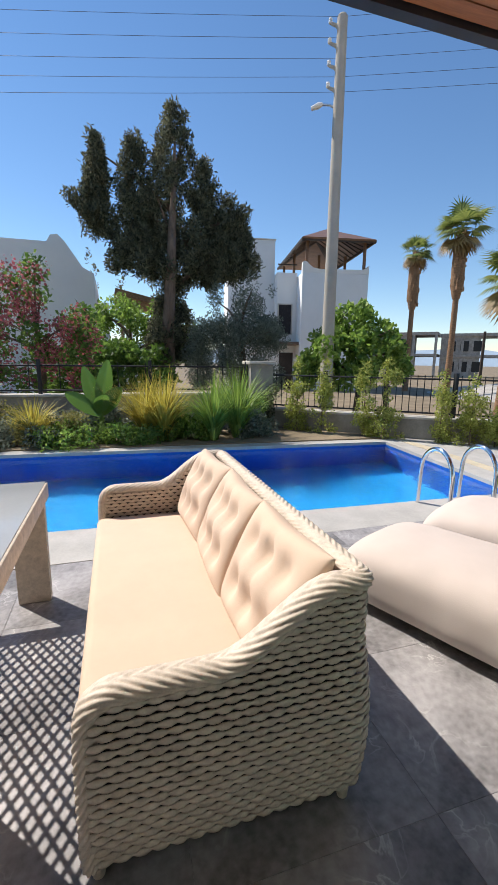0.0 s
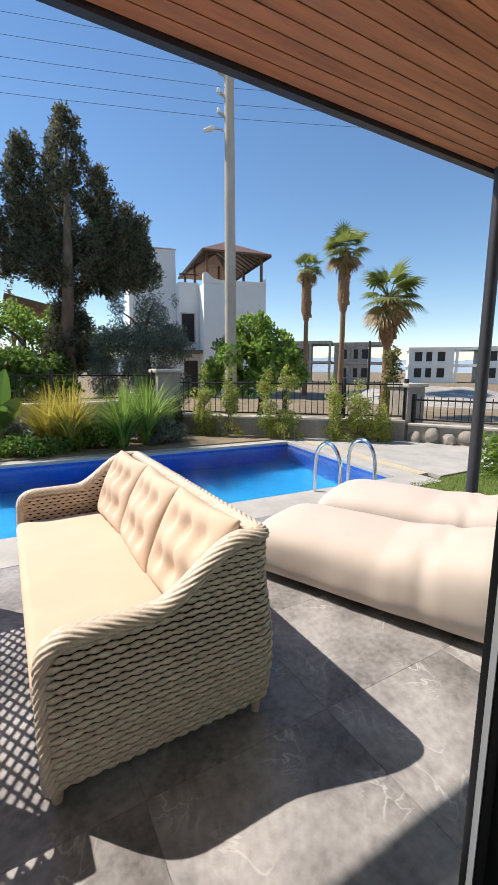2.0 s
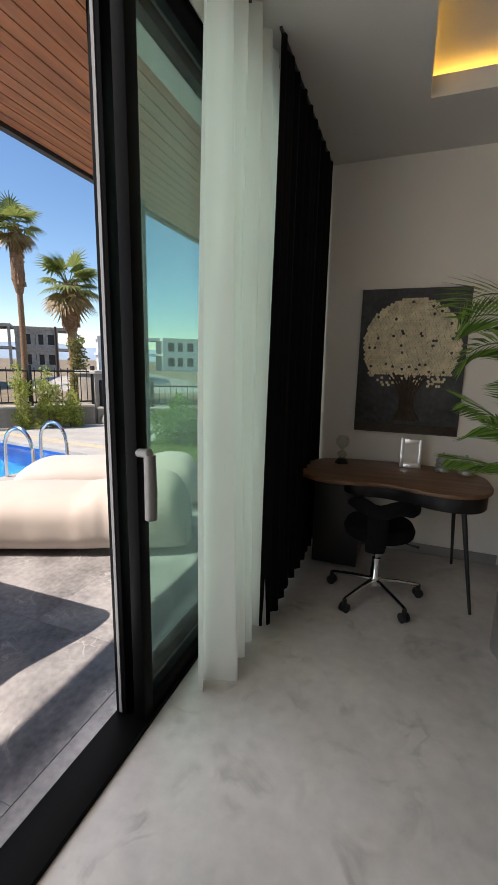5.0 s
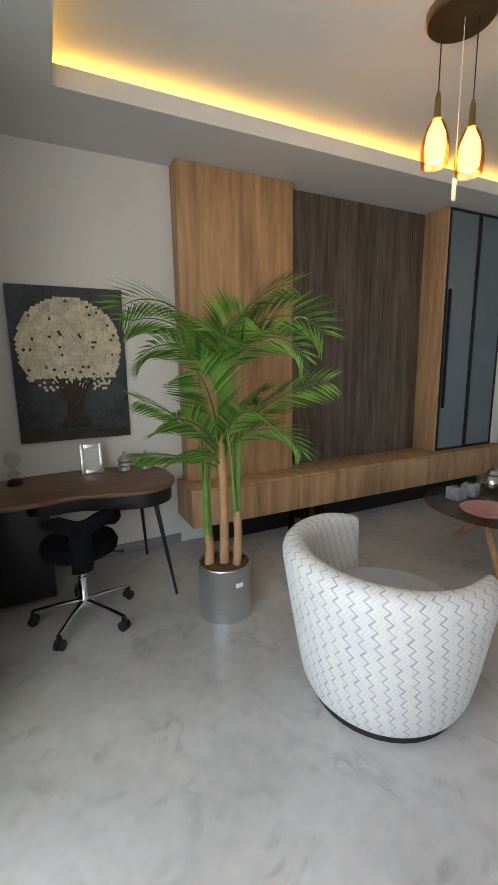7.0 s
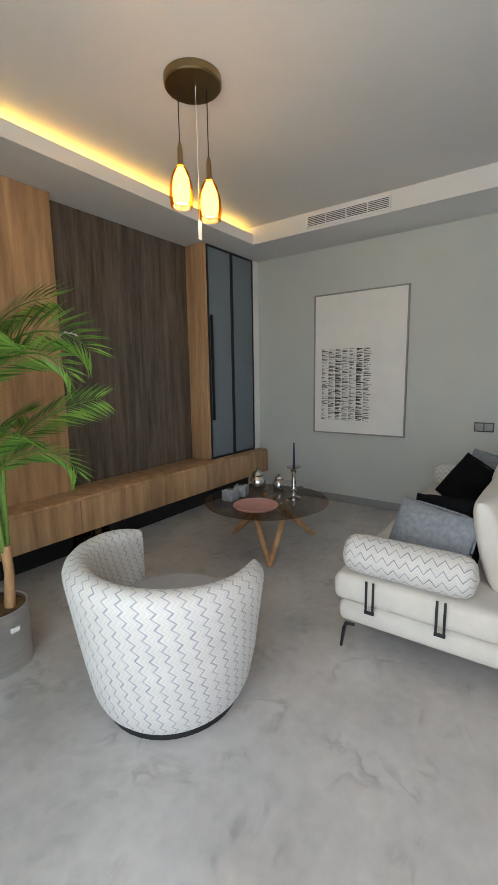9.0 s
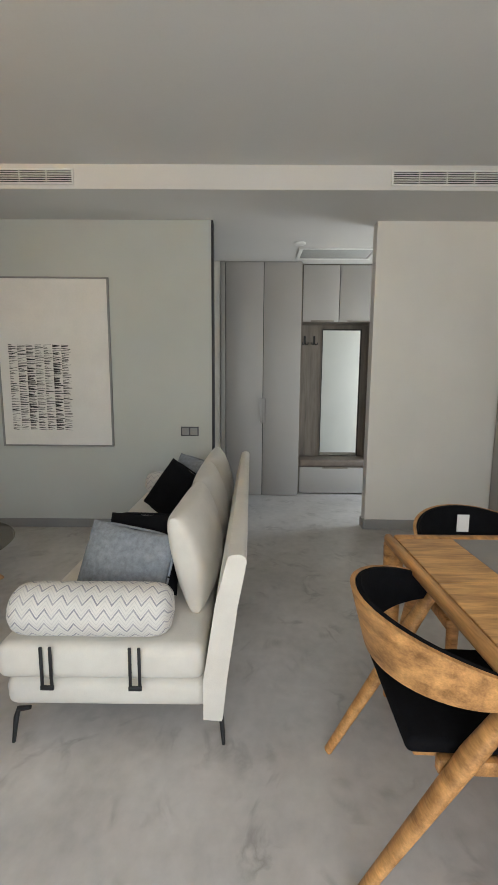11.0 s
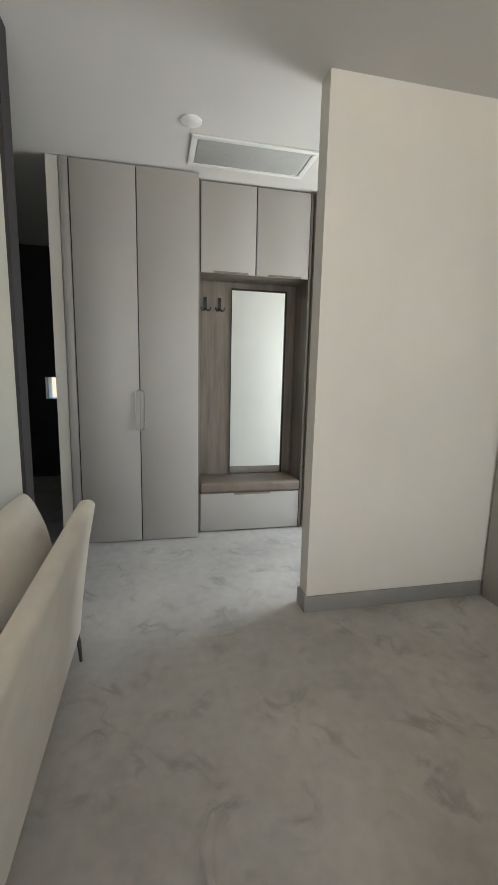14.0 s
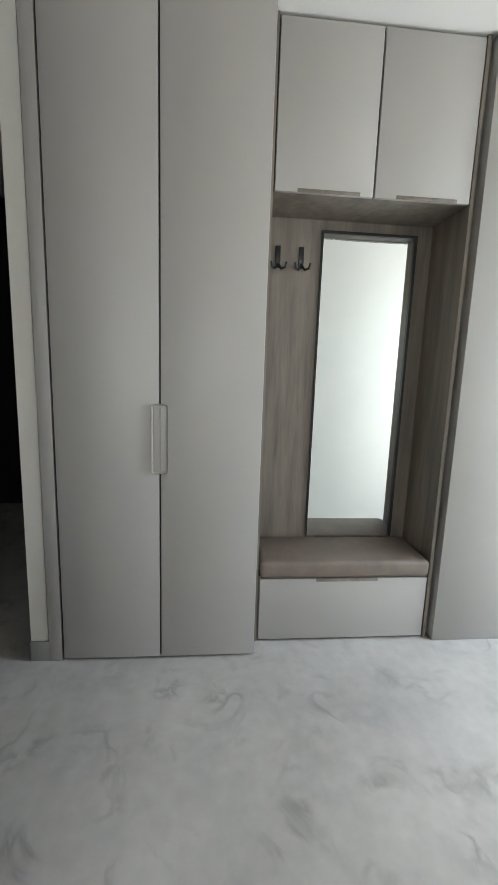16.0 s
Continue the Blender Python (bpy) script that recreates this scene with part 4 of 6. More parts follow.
for k, (x, y) in enumerate(((1.50, 3.585), (1.645, 3.56))):
    j = thing("lidded_jar", pose(x, y, 0.722), "small grey lidded ornament jar on the desk", "jar", group="desk jars")
    part("jar", lathe([(0.001, 0), (0.045, 0), (0.05, 0.01), (0.043, 0.03), (0.05, 0.045), (0.043, 0.06), (0.05, 0.075), (0.044, 0.09), (0.001, 0.091)], 20), M["pewter"], j)
    part("lid", lathe([(0.001, 0.092), (0.04, 0.092), (0.03, 0.105), (0.01, 0.115), (0.008, 0.135), (0.001, 0.14)], 16), M["pewter"], j)

# tree picture with sequin crown
pic = thing("tree_picture", pose(1.22, 3.785, 0.95), "dark canvas with a tree of pale gold sequins", "picture")
M["canvas"] = mat("dark_canvas", (0.018, 0.019, 0.021), 0.7, var=0.5, scale=2.0, fine=30, tint=(0.075, 0.08, 0.085))
M["gold"] = mat("pale_gold_sequin", (0.66, 0.58, 0.40), 0.45, 0.15, var=0.35, scale=14, fine=60)
M["trunkpaint"] = mat("brown_paint", (0.045, 0.03, 0.02), 0.6, var=0.5, scale=18, fine=60, bump=0.6)
part("canvas", B(-0.368, 0.368, -0.03, 0.0, 0.0, 1.05, bev=0.003), M["canvas"], pic)
bm = bmesh.new()
for k in range(9):
    q = (k - 4) / 4
    tube(bm, [(0.09 * q, -0.031, 0.10), (0.045 * q, -0.033, 0.18), (0.04 * q + 0.008 * math.sin(k * 2), -0.033, 0.28), (0.09 * q, -0.032, 0.38), (0.16 * q, -0.031, 0.46)], [0.018, 0.014, 0.012, 0.009, 0.004], 8)
box(bm, -0.36, 0.36, -0.033, -0.029, 0.01, 0.07)
part("painted_trunk", bm, M["trunkpaint"], pic)
bm = bmesh.new()
rng = random.Random(4)
row = 0
yy = 0.36
while yy < 0.99:
    for c in range(-18, 19):
        x = (c + 0.5 * (row % 2)) * 0.0195 + rng.uniform(-0.002, 0.002)
        ry = (yy - 0.66) / 0.325
        if yy < 0.66:
            ok = (x / 0.335) ** 2 + (ry * 0.8) ** 2 < 1 and (yy > 0.44 or rng.random() < 0.35)
        else:
            ok = (x / 0.335) ** 2 + ry * ry < 1
        if ok and rng.random() > 0.04:
            t = rng.uniform(-0.25, 0.25)
            n = Vector((t, -1, rng.uniform(-0.25, 0.25))).normalized()
            e = n.cross(Vector((0, 0, 1))).normalized()
            g = e.cross(n)
            ctr = Vector((x, -0.036, yy))
            bm.faces.new([bm.verts.new(ctr + (e * math.cos(a) + g * math.sin(a)) * 0.0116) for a in (0, 1.05, 2.09, 3.14, 4.19, 5.24)])
    yy += 0.017
    row += 1
tagged(part("sequins", bm, M["gold"], pic, smooth=1), "pale gold sequins", kind="stuff")

# ---- potted palm ----
def potted_palm():
    p = thing("potted_palm", pose(1.895, 2.69, 0), "tall artificial palm in a brushed steel pot", "plant")
    part("pot", lathe([(0.001, 0.0), (0.155, 0.0), (0.158, 0.01), (0.158, 0.315), (0.162, 0.32), (0.158, 0.326), (0.148, 0.322), (0.146, 0.29), (0.001, 0.29)], 44), M["steel"], p, "brushed steel cylinder pot")
    part("price_tag", B(0.0, 0.045, -0.163, -0.16, 0.22, 0.245), M["paper"], p)
    M["moss"] = mat("coconut_fibre", (0.13, 0.08, 0.035), 0.95, var=0.6, scale=40, fine=120, bump=1.0)
    part("soil", lathe([(0.001, 0.291), (0.146, 0.291), (0.145, 0.305), (0.08, 0.312), (0.001, 0.31)], 24), M["moss"], p)
    M["cane"] = mat("cane_trunk", (0.42, 0.24, 0.11), 0.7, var=0.35, scale=14, fine=50, bump=0.5, stretch=(1, 1, 0.4))
    M["stem"] = mat("green_stem", (0.13, 0.23, 0.035), 0.5, var=0.3, scale=10)
    M["frond"] = leafy("palm_leaf", (0.05, 0.13, 0.02), (0.24, 0.42, 0.07), 0.3, 0.38)
    rng = random.Random(12)
    canes = [((0.0, 0.0), (0.0, 0.01), 0.74, 0.028), ((0.055, -0.055), (0.06, -0.06), 0.30, 0.026), ((-0.085, 0.03), (-0.085, 0.035), 0.15, 0.028)]
    heads = []
    for (x0, y0), (x1, y1), h, r in canes:
        part("cane", T([(x0, y0, 0.30), ((x0 + x1) / 2 + 0.01, (y0 + y1) / 2, 0.34 + h / 2), (x1, y1, 0.34 + h)], [r * 1.05, r * 0.95, r * 0.9], 12), M["cane"], p, "peeling brown cane")
        heads.append((x1, y1, 0.34 + h))
    def frond(base, az, elev, length, droop, wide, n=26, twist=0.0):
        bm = bmesh.new()
        d = Vector((math.cos(az), math.sin(az), 0))
        pts = []
        pos = Vector(base)
        ang = elev
        step = length / 18
        for k in range(19):
            pts.append(pos.copy())
            pos = pos + (d * math.cos(ang) + Vector((0, 0, 1)) * math.sin(ang)) * step
            ang -= droop / 18 * (0.4 + 1.2 * k / 18)
        tube(bm, pts, [0.009 * (1 - 0.75 * k / 18) for k in range(19)], 6)
        side = Vector((-d.y, d.x, 0))
        for i in range(n):
            t = 0.20 + 0.79 * i / (n - 1)
            q = t * 18
            k = min(17, int(q))
            a = pts[k].lerp(pts[k + 1], q - k)
            tang = (pts[k + 1] - pts[k]).normalized()
            up = side.cross(tang).normalized()
            ll = wide * (math.sin(math.pi * (0.14 + 0.74 * (t - 0.2) / 0.8)) ** 0.7) * rng.uniform(0.88, 1.1)
            tw = twist * (0.4 + 0.6 * t)
            sd = side * math.cos(tw) + up * math.sin(tw)
            uq = up * math.cos(tw) - side * math.sin(tw)
            for s in (-1, 1):
                w = (sd * s * 0.74 + tang * 0.74 + uq * 0.16).normalized()
                tipd = (w + Vector((0, 0, -0.16))).normalized()
                e = tang.cross(w).normalized().cross(w)
                m1 = a + w * ll * 0.45
                tp = m1 + tipd * ll * 0.55
                bw = 0.0066
                vs = [bm.verts.new(a), bm.verts.new(m1 + e * bw), bm.verts.new(tp), bm.verts.new(m1 - e * bw)]
                bm.faces.new(vs)
        me = mesh_of("frond", bm, M["frond"], None)
        ob = new("frond", me)
        ob.parent = p
    def stems(c, n, h0, h1, spread):
        for k in range(n):
            a = rng.uniform(0, 6.28)
            part("stem", T([(c[0] + 0.012 * math.cos(a), c[1] + 0.012 * math.sin(a), c[2] - 0.03), (c[0] + spread * 0.5 * math.cos(a), c[1] + spread * 0.5 * math.sin(a), (c[2] + h0) / 2 + 0.1), (c[0] + spread * math.cos(a), c[1] + spread * math.sin(a), rng.uniform(h0, h1))], [0.013, 0.009, 0.006], 7), M["stem"], p, "bright green stem")
    stems(heads[2], 5, 0.92, 1.08, 0.035)
    stems(heads[1], 6, 1.0, 1.2, 0.06)
    # upper, middle and lower tier
    for z, az, elev, ln, droop, wide in (
            (1.40, -0.3, 1.30, 0.74, 1.5, 0.30), (1.42, 2.5, 1.20, 0.86, 2.2, 0.32), (1.38, 2.9, 1.15, 0.66, 1.9, 0.28), (1.38, -0.6, 1.15, 0.82, 2.6, 0.30),
            (1.32, -0.95, 1.15, 0.72, 2.8, 0.28), (1.32, -2.0, 1.20, 0.60, 2.0, 0.28), (1.30, -2.9, 1.10, 0.64, 2.3, 0.28), (1.36, 0.9, 1.30, 0.60, 1.6, 0.26),
            (1.32, 1.7, 1.05, 0.62, 2.0, 0.26), (1.34, -1.5, 1.35, 0.55, 1.7, 0.27),
            (0.98, -2.3, 1.25, 0.62, 1.0, 0.30), (0.95, 2.6, 0.78, 0.62, 0.7, 0.26), (0.98, -2.75, 0.85, 0.50, 1.2, 0.26), (1.00, -0.5, 0.78, 0.78, 0.9, 0.25),
            (1.02, 0.5, 1.00, 0.55, 1.5, 0.24), (1.00, -1.4, 1.00, 0.50, 1.6, 0.24),
            (0.88, 2.75, 0.35, 0.52, 0.7, 0.22), (0.92, -0.75, 0.95, 0.64, 2.7, 0.24), (0.90, -2.6, 0.60, 0.42, 1.0, 0.20), (0.90, 1.2, 0.70, 0.45, 1.5, 0.22)):
        frond((0.0, 0.01, z), az + rng.uniform(-0.06, 0.06), elev + 0.06, ln * 0.92, droop * 0.9, wide * 0.95, 30, math.copysign(rng.uniform(0.55, 1.0), math.cos(az - 0.95 + math.pi / 2)))
    part("stem", T([(0.0, 0.02, 0.95), (0.01, 0.0, 1.2), (0.0, 0.01, 1.5)], [0.026, 0.02, 0.014], 10), M["stem"], p)
potted_palm()

# floor vases in smoked glass
M["bronzeglass"] = glass("bronze_glass", (0.58, 0.45, 0.31))
for k, (x, y, r, h) in enumerate(((2.86, 3.40, 0.085, 0.24), (3.10, 3.54, 0.115, 0.32))):
    v = thing("glass_vase", pose(x, y, 0), "bronze tinted glass floor vase", "vase", group="floor vases")
    part("body", lathe([(0.001, 0.0), (r, 0.0), (r * 1.02, 0.02), (r * 0.86, h * 0.6), (r * 0.78, h * 0.9), (r * 0.82, h), (r * 0.80, h), (r * 0.75, h * 0.9), (r * 0.83, h * 0.6), (r * 0.97, 0.03), (0.001, 0.02)], 28), M["bronzeglass"], v)
    part("candle", T([(0, 0, 0.02), (0, 0, h * 0.7)], 0.028, 14), M["paper"], v, "pale candle inside the vase")

# ---- armchair ----
def armchair():
    c = thing("tub_armchair", pose(2.295, 1.80, 0, 0, 0, 0), "round tub armchair in white zigzag patterned cloth", "armchair")
    front = radians(8)
    opening = radians(60)
    def outer(u, v):
        a = front + opening + (2 * math.pi - 2 * opening) * u
        end = min(1.0, min(u, 1 - u) / 0.13)
        e = math.sin(end * math.pi / 2) ** 0.6
        r_out = 0.325 + 0.025 * min(1, v / 0.06) ** 0.5 + 0.117 * (min(v / 0.45, 1)) ** 0.8
        top = 0.69 - 0.03 * (1 - e) + 0.03 * math.cos(a - radians(150))
        if v < 0.45:
            z = 0.03 + (top - 0.09) * v / 0.45
            r = r_out
        elif v < 0.62:
            q = (v - 0.45) / 0.17 * math.pi
            r = 0.467 - 0.06 * (1 - math.cos(q))
            z = top - 0.06 + 0.06 * math.sin(q)
        else:
            q = (v - 0.62) / 0.38
            r = 0.347 - 0.03 * q
            z = top - 0.06 - (top - 0.40) * q
        mid = 0.40
        r = mid + (r - mid) * (0.30 + 0.70 * e) if v > 0.2 else r
        return 0.97 * r * math.cos(a), 0.97 * r * math.sin(a), z
    sheet("shell", outer, 90, 48, M["chev"], c, su=2.0, sv=1.55)
    def base(u, v):
        a = 2 * math.pi * u
        r = 0.30 * min(1.0, v * 3) if v < 0.34 else 0.30 + 0.09 * (v - 0.34)
        z = 0.03 if v < 0.34 else 0.03 + 0.30 * (v - 0.34) / 0.66
        return r * math.cos(a), r * math.sin(a), z
    sheet("base", base, 60, 16, M["chev"], c, su=2.1, sv=0.5)
    part("seat", lathe([(0.001, 0.30), (0.30, 0.30), (0.345, 0.33), (0.35, 0.38), (0.33, 0.415), (0.25, 0.43), (0.001, 0.435)], 40), M["chev"], c)
    part("foot_ring", lathe([(0.001, 0.0), (0.31, 0.0), (0.31, 0.03), (0.001, 0.03)], 40), M["black"], c, "black swivel base")
armchair()

# ---- coffee table and its things ----
CT = (3.98, 2.37)
ct = thing("coffee_table", pose(*CT, 0), "round smoked glass coffee table on crossed wooden legs", "coffee table")
part("glass_top", lathe([(0.001, 0.412), (0.53, 0.412), (0.535, 0.416), (0.53, 0.422), (0.001, 0.422)], 72), M["smoke"], ct, "smoked glass top")
feet = [(-0.34, -0.25), (0.47, -0.22), (0.07, 0.43)]
for k in range(3):
    fx, fy = feet[k]
    for q in (1, 2):
        ox, oy = feet[(k + q) % 3]
        tx, ty = (fx * 0.25 + ox * 0.42), (fy * 0.25 + oy * 0.42)
        part("leg", T([(fx, fy, 0.0), ((fx + tx) / 2, (fy + ty) / 2, 0.20), (tx, ty, 0.41)], [0.02, 0.025, 0.02], 10), M["tablewood"], ct)
M["pink"] = mat("pink_ceramic", (0.52, 0.26, 0.22), 0.5, var=0.15, scale=12)
tr_ = thing("tray", pose(3.72, 2.30, 0.423), "round pink ceramic tray on the glass table", "tray")
part("dish", lathe([(0.001, 0.0), (0.13, 0.0), (0.165, 0.012), (0.185, 0.03), (0.18, 0.034), (0.16, 0.024), (0.12, 0.014), (0.001, 0.013)], 40), M["pink"], tr_)
M["silver"] = mat("silver", (0.62, 0.60, 0.58), 0.18, 1.0, var=0.1, scale=10)
M["navy"] = mat("navy_wax", (0.012, 0.016, 0.06), 0.4, var=0.1)
cs = thing("candlestick", pose(4.13, 2.18, 0.423), "tall silver candlestick with a navy candle", "candlestick")
part("stem", lathe([(0.001, 0), (0.06, 0), (0.06, 0.01), (0.02, 0.025), (0.016, 0.05), (0.03, 0.07), (0.016, 0.09), (0.015, 0.12), (0.12, 0.13), (0.125, 0.137), (0.02, 0.14), (0.014, 0.22), (0.028, 0.24), (0.014, 0.26), (0.06, 0.275), (0.062, 0.283), (0.014, 0.285), (0.001, 0.286)], 28), M["silver"], cs)
part("candle", T([(0, 0, 0.286), (0, 0, 0.49)], [0.011, 0.006], 12), M["navy"], cs, "thin navy candle")
M["greybox"] = mat("grey_marble", (0.30, 0.30, 0.31), 0.4, var=0.3, scale=20)
for k, (x, y) in enumerate(((3.80, 2.62), (3.97, 2.63))):
    h = thing("tealight_holder", pose(x, y, 0.423, 0, 0, 18 * k), "grey square tealight holder on the glass table", "candle holder", group="tealight holders")
    part("block", B(-0.055, 0.055, -0.055, 0.055, 0, 0.09, bev=0.006), M["greybox"], h)
    part("cup", lathe([(0.001, 0.0905), (0.03, 0.0905), (0.03, 0.097), (0.001, 0.098)], 16), M["silver"], h)
for k, (x, y, s) in enumerate(((4.22, 2.62, 1.0), (4.31, 2.44, 0.75))):
    p = thing("lidded_pot", pose(x, y, 0.423, 0, 0, 60 * k), "polished silver lidded pot on the glass table", "pot", group="silver pots")
    part("body", lathe([(0.001, 0), (0.05 * s, 0), (0.075 * s, 0.02 * s), (0.085 * s, 0.06 * s), (0.08 * s, 0.10 * s), (0.055 * s, 0.13 * s), (0.06 * s, 0.14 * s), (0.001, 0.141 * s)], 24), M["silver"], p)
    part("lid", lathe([(0.001, 0.142 * s), (0.055 * s, 0.142 * s), (0.04 * s, 0.17 * s), (0.015 * s, 0.18 * s), (0.02 * s, 0.20 * s), (0.001, 0.205 * s)], 20), M["silver"], p)
    part("handle", T([(0.07 * s, 0, 0.11 * s), (0.12 * s, 0, 0.10 * s), (0.12 * s, 0, 0.05 * s), (0.08 * s, 0, 0.035 * s)], 0.006, 8), M["silver"], p)

# ---- indoor sofa ----
def sofa():
    s = thing("living_sofa", pose(3.03, 0.385, 0), "ivory fabric sofa with zigzag bolsters on thin black legs", "sofa")
    L, D = 2.38, 0.915
    part("base", B(0.02, L, 0.10, D, 0.135, 0.262, bev=0.045, seg=4), M["cloth"], s)
    part("seat_cushion", B(0.0, L + 0.02, 0.12, D + 0.02, 0.264, 0.415, bev=0.045, seg=4), M["cloth"], s)
    bm = bmesh.new()
    prof = [(0.05, 0.135), (0.045, 0.15), (0.03, 0.30), (-0.01, 0.60), (-0.043, 0.775), (-0.04, 0.79), (-0.03, 0.80), (-0.015, 0.805), (0.01, 0.803), (0.025, 0.795), (0.03, 0.78), (0.075, 0.60), (0.12, 0.30), (0.12, 0.14)]
    r0 = [bm.verts.new((-0.035, y, z)) for y, z in prof]
    r1 = [bm.verts.new((L - 0.03, y, z)) for y, z in prof]
    for k in range(len(prof)):
        j = (k + 1) % len(prof)
        bm.faces.new((r0[k], r0[j], r1[j], r1[k]))
    bm.faces.new(r0)
    bm.faces.new(r1)
    part("back_frame", bm, M["cloth"], s, "slanting upholstered back")
    for k in range(3):
        ob = sheet("back_cushion", pillow_f(0.36, 0.225, 0.11, (), 0, 0.30, 0.015, k + 3), 56, 30, M["cloth"], s, label="plump ivory back cushion")
        ob.matrix_local = pose(0.61 + 0.69 * k, 0.22, 0.625, 77, 0, (-2, 1.5, -1)[k])
    for x in (0.10, L - 0.10):
        def bol(u, v, x=x):
            a = u * 2 * math.pi
            r = 0.104 * (1 - abs(2 * v - 1) ** 12) ** 0.5
            return x + r * math.cos(a), 0.245 + 0.66 * v, 0.517 + r * math.sin(a)
        sheet("bolster", bol, 36, 40, M["chevbol"], s, su=0.62, sv=0.7, label="zigzag patterned bolster arm")
    for x in (-0.012, L + 0.022):
        for y in (0.36, 0.70):
            st = part("strap", B(x - 0.004, x + 0.004, y, y + 0.012, 0.25, 0.42, bev=0.002), M["black"], s, "black metal bolster bracket")
            part("strap_bar", B(x - 0.004, x + 0.004, y + 0.036, y + 0.048, 0.25, 0.42, bev=0.002), M["black"], st)
            part("strap_foot", B(x - 0.005, x + 0.004, y - 0.002, y + 0.05, 0.242, 0.26, bev=0.002), M["black"], st)
    for x in (0.03, L - 0.03):
        for y, o in ((D - 0.05, 0.03), (0.06, -0.03)):
            part("leg", T([(x, y - o * 1.6, 0.132), (x, y, 0.125), (x - 0.01, y + o * 0.2, 0.10), (x - 0.025, y + o * 0.5, 0.0)], [0.008, 0.012, 0.011, 0.007], 8), M["black"], s)
    return s
sofa()
def cushion(m, label, material, a, b):
    c = thing("throw_cushion", m, label, "cushion")
    sheet("cover", pillow_f(a, b, 0.075, (), 0, 0.4, 0.012, a * 9), 48, 24, material, c)
    part("piping", T([(a * 0.985 * math.copysign(abs(math.cos(t)) ** 0.35, math.cos(t)), b * 0.985 * math.copysign(abs(math.sin(t)) ** 0.35, math.sin(t)), 0.0) for t in [6.283 * k / 60 for k in range(61)]], 0.006, 6), material, c)
cushion(pose(3.40, 0.91, 0.575, 66, 4, -108), "grey felted throw cushion leaning on the sofa back", M["greycloth"], 0.23, 0.18)
cushion(pose(3.53, 0.86, 0.59, 70, -4, -106), "black throw cushion on the sofa", M["blackcloth"], 0.20, 0.19)
cushion(pose(4.62, 0.88, 0.60, 64, 26, -118), "black velvet throw cushion on the sofa", M["blackcloth"], 0.20, 0.20)
cushion(pose(4.95, 0.80, 0.61, 66, 12, -112), "grey throw cushion at the sofa end", M["greycloth"], 0.21, 0.20)

# ---- art, switch, vents, pendant ----
art = thing("framed_print", pose(5.574, 2.18, 0.815), "large framed abstract print of black brush strokes", "picture")
W, H = 0.53, 1.565
for a in ((-W, -W + 0.014, 0, H), (W - 0.014, W, 0, H), (-W + 0.014, W - 0.014, 0, 0.014), (-W + 0.014, W - 0.014, H - 0.014, H)):
    part("frame", B(-0.035, 0.0, a[0], a[1], a[2], a[3], bev=0.002), M["skirt"], art)
part("paper", B(-0.02, -0.004, -W + 0.014, W - 0.014, 0.014, H - 0.014), M["paper"], art)
M["ink"] = mat("black_ink", (0.02, 0.02, 0.02), 0.8, var=0.4, scale=60)
bm = bmesh.new()
rng = random.Random(21)
for c in range(7):
    for r in range(52):
        y = W - 0.10 - c * 0.083
        z = 0.16 + r * 0.0155
        ln = rng.uniform(0.05, 0.085)
        if c in (0, 4) and rng.random() < 0.35:
            ln *= 0.5
        th = rng.choice((0.0045, 0.006, 0.0095)) * (1.5 if c in (2, 5) else 1)
        t = rng.uniform(-0.008, 0.008)
        bm.faces.new([bm.verts.new(p) for p in ((-0.0215, y, z), (-0.0215, y - ln, z + t), (-0.0215, y - ln, z + t + th * 0.6), (-0.0215, y, z + th))])
tagged(part("brush_strokes", bm, M["ink"], art, smooth=1), "short black brush strokes in columns", kind="stuff")
sw = thing("switch_plate", pose(5.575, 0.92, 0.965), "dark grey double switch plate on the wall", "switch")
part("plate", B(-0.009, 0.0, -0.085, 0.085, -0.045, 0.045, bev=0.003), M["fascia"], sw)
for y in (-0.075, 0.005):
    part("rocker", B(-0.013, -0.009, y, y + 0.07, -0.035, 0.035, bev=0.002), M["skirt"], sw)
for y0, y1, z0 in ((1.69, 2.51, 2.912), (-1.55, -0.72, 2.912)):
    v = thing("ceiling_vent", pose(4.973, y0, z0), "slotted air conditioning vent in the ceiling face", "vent", group="air vents")
    w, h = y1 - y0, 0.112
    for a in ((0, 0.014, 0, h), (w - 0.014, w, 0, h), (0.014, w - 0.014, 0, 0.014), (0.014, w - 0.014, h - 0.014, h)):
        part("vent_frame", B(-0.012, 0.0, a[0], a[1], a[2], a[3], bev=0.002), M["white"], v)
    part("backing", B(-0.004, 0.0, 0.014, w - 0.014, 0.014, h - 0.014), M["black"], v)
    for k in range(5):
        part("slat", B(-0.012, -0.005, 0.014, w - 0.014, 0.022 + 0.0155 * k, 0.028 + 0.0155 * k), M["white"], v)
    for k in (1, 2, 3):
        part("divider", B(-0.013, -0.005, w * k / 4 - 0.004, w * k / 4 + 0.004, 0.014, h - 0.014), M["white"], v)
pl = thing("pendant_lamp", pose(2.925, 2.125, TRAY), "brass pendant lamp with two lit amber glass shades", "lamp")
part("canopy", lathe([(0.001, 0.0), (0.155, 0.0), (0.155, -0.035), (0.148, -0.042), (0.001, -0.043)], 48), M["brass"], pl, "round aged brass ceiling plate")
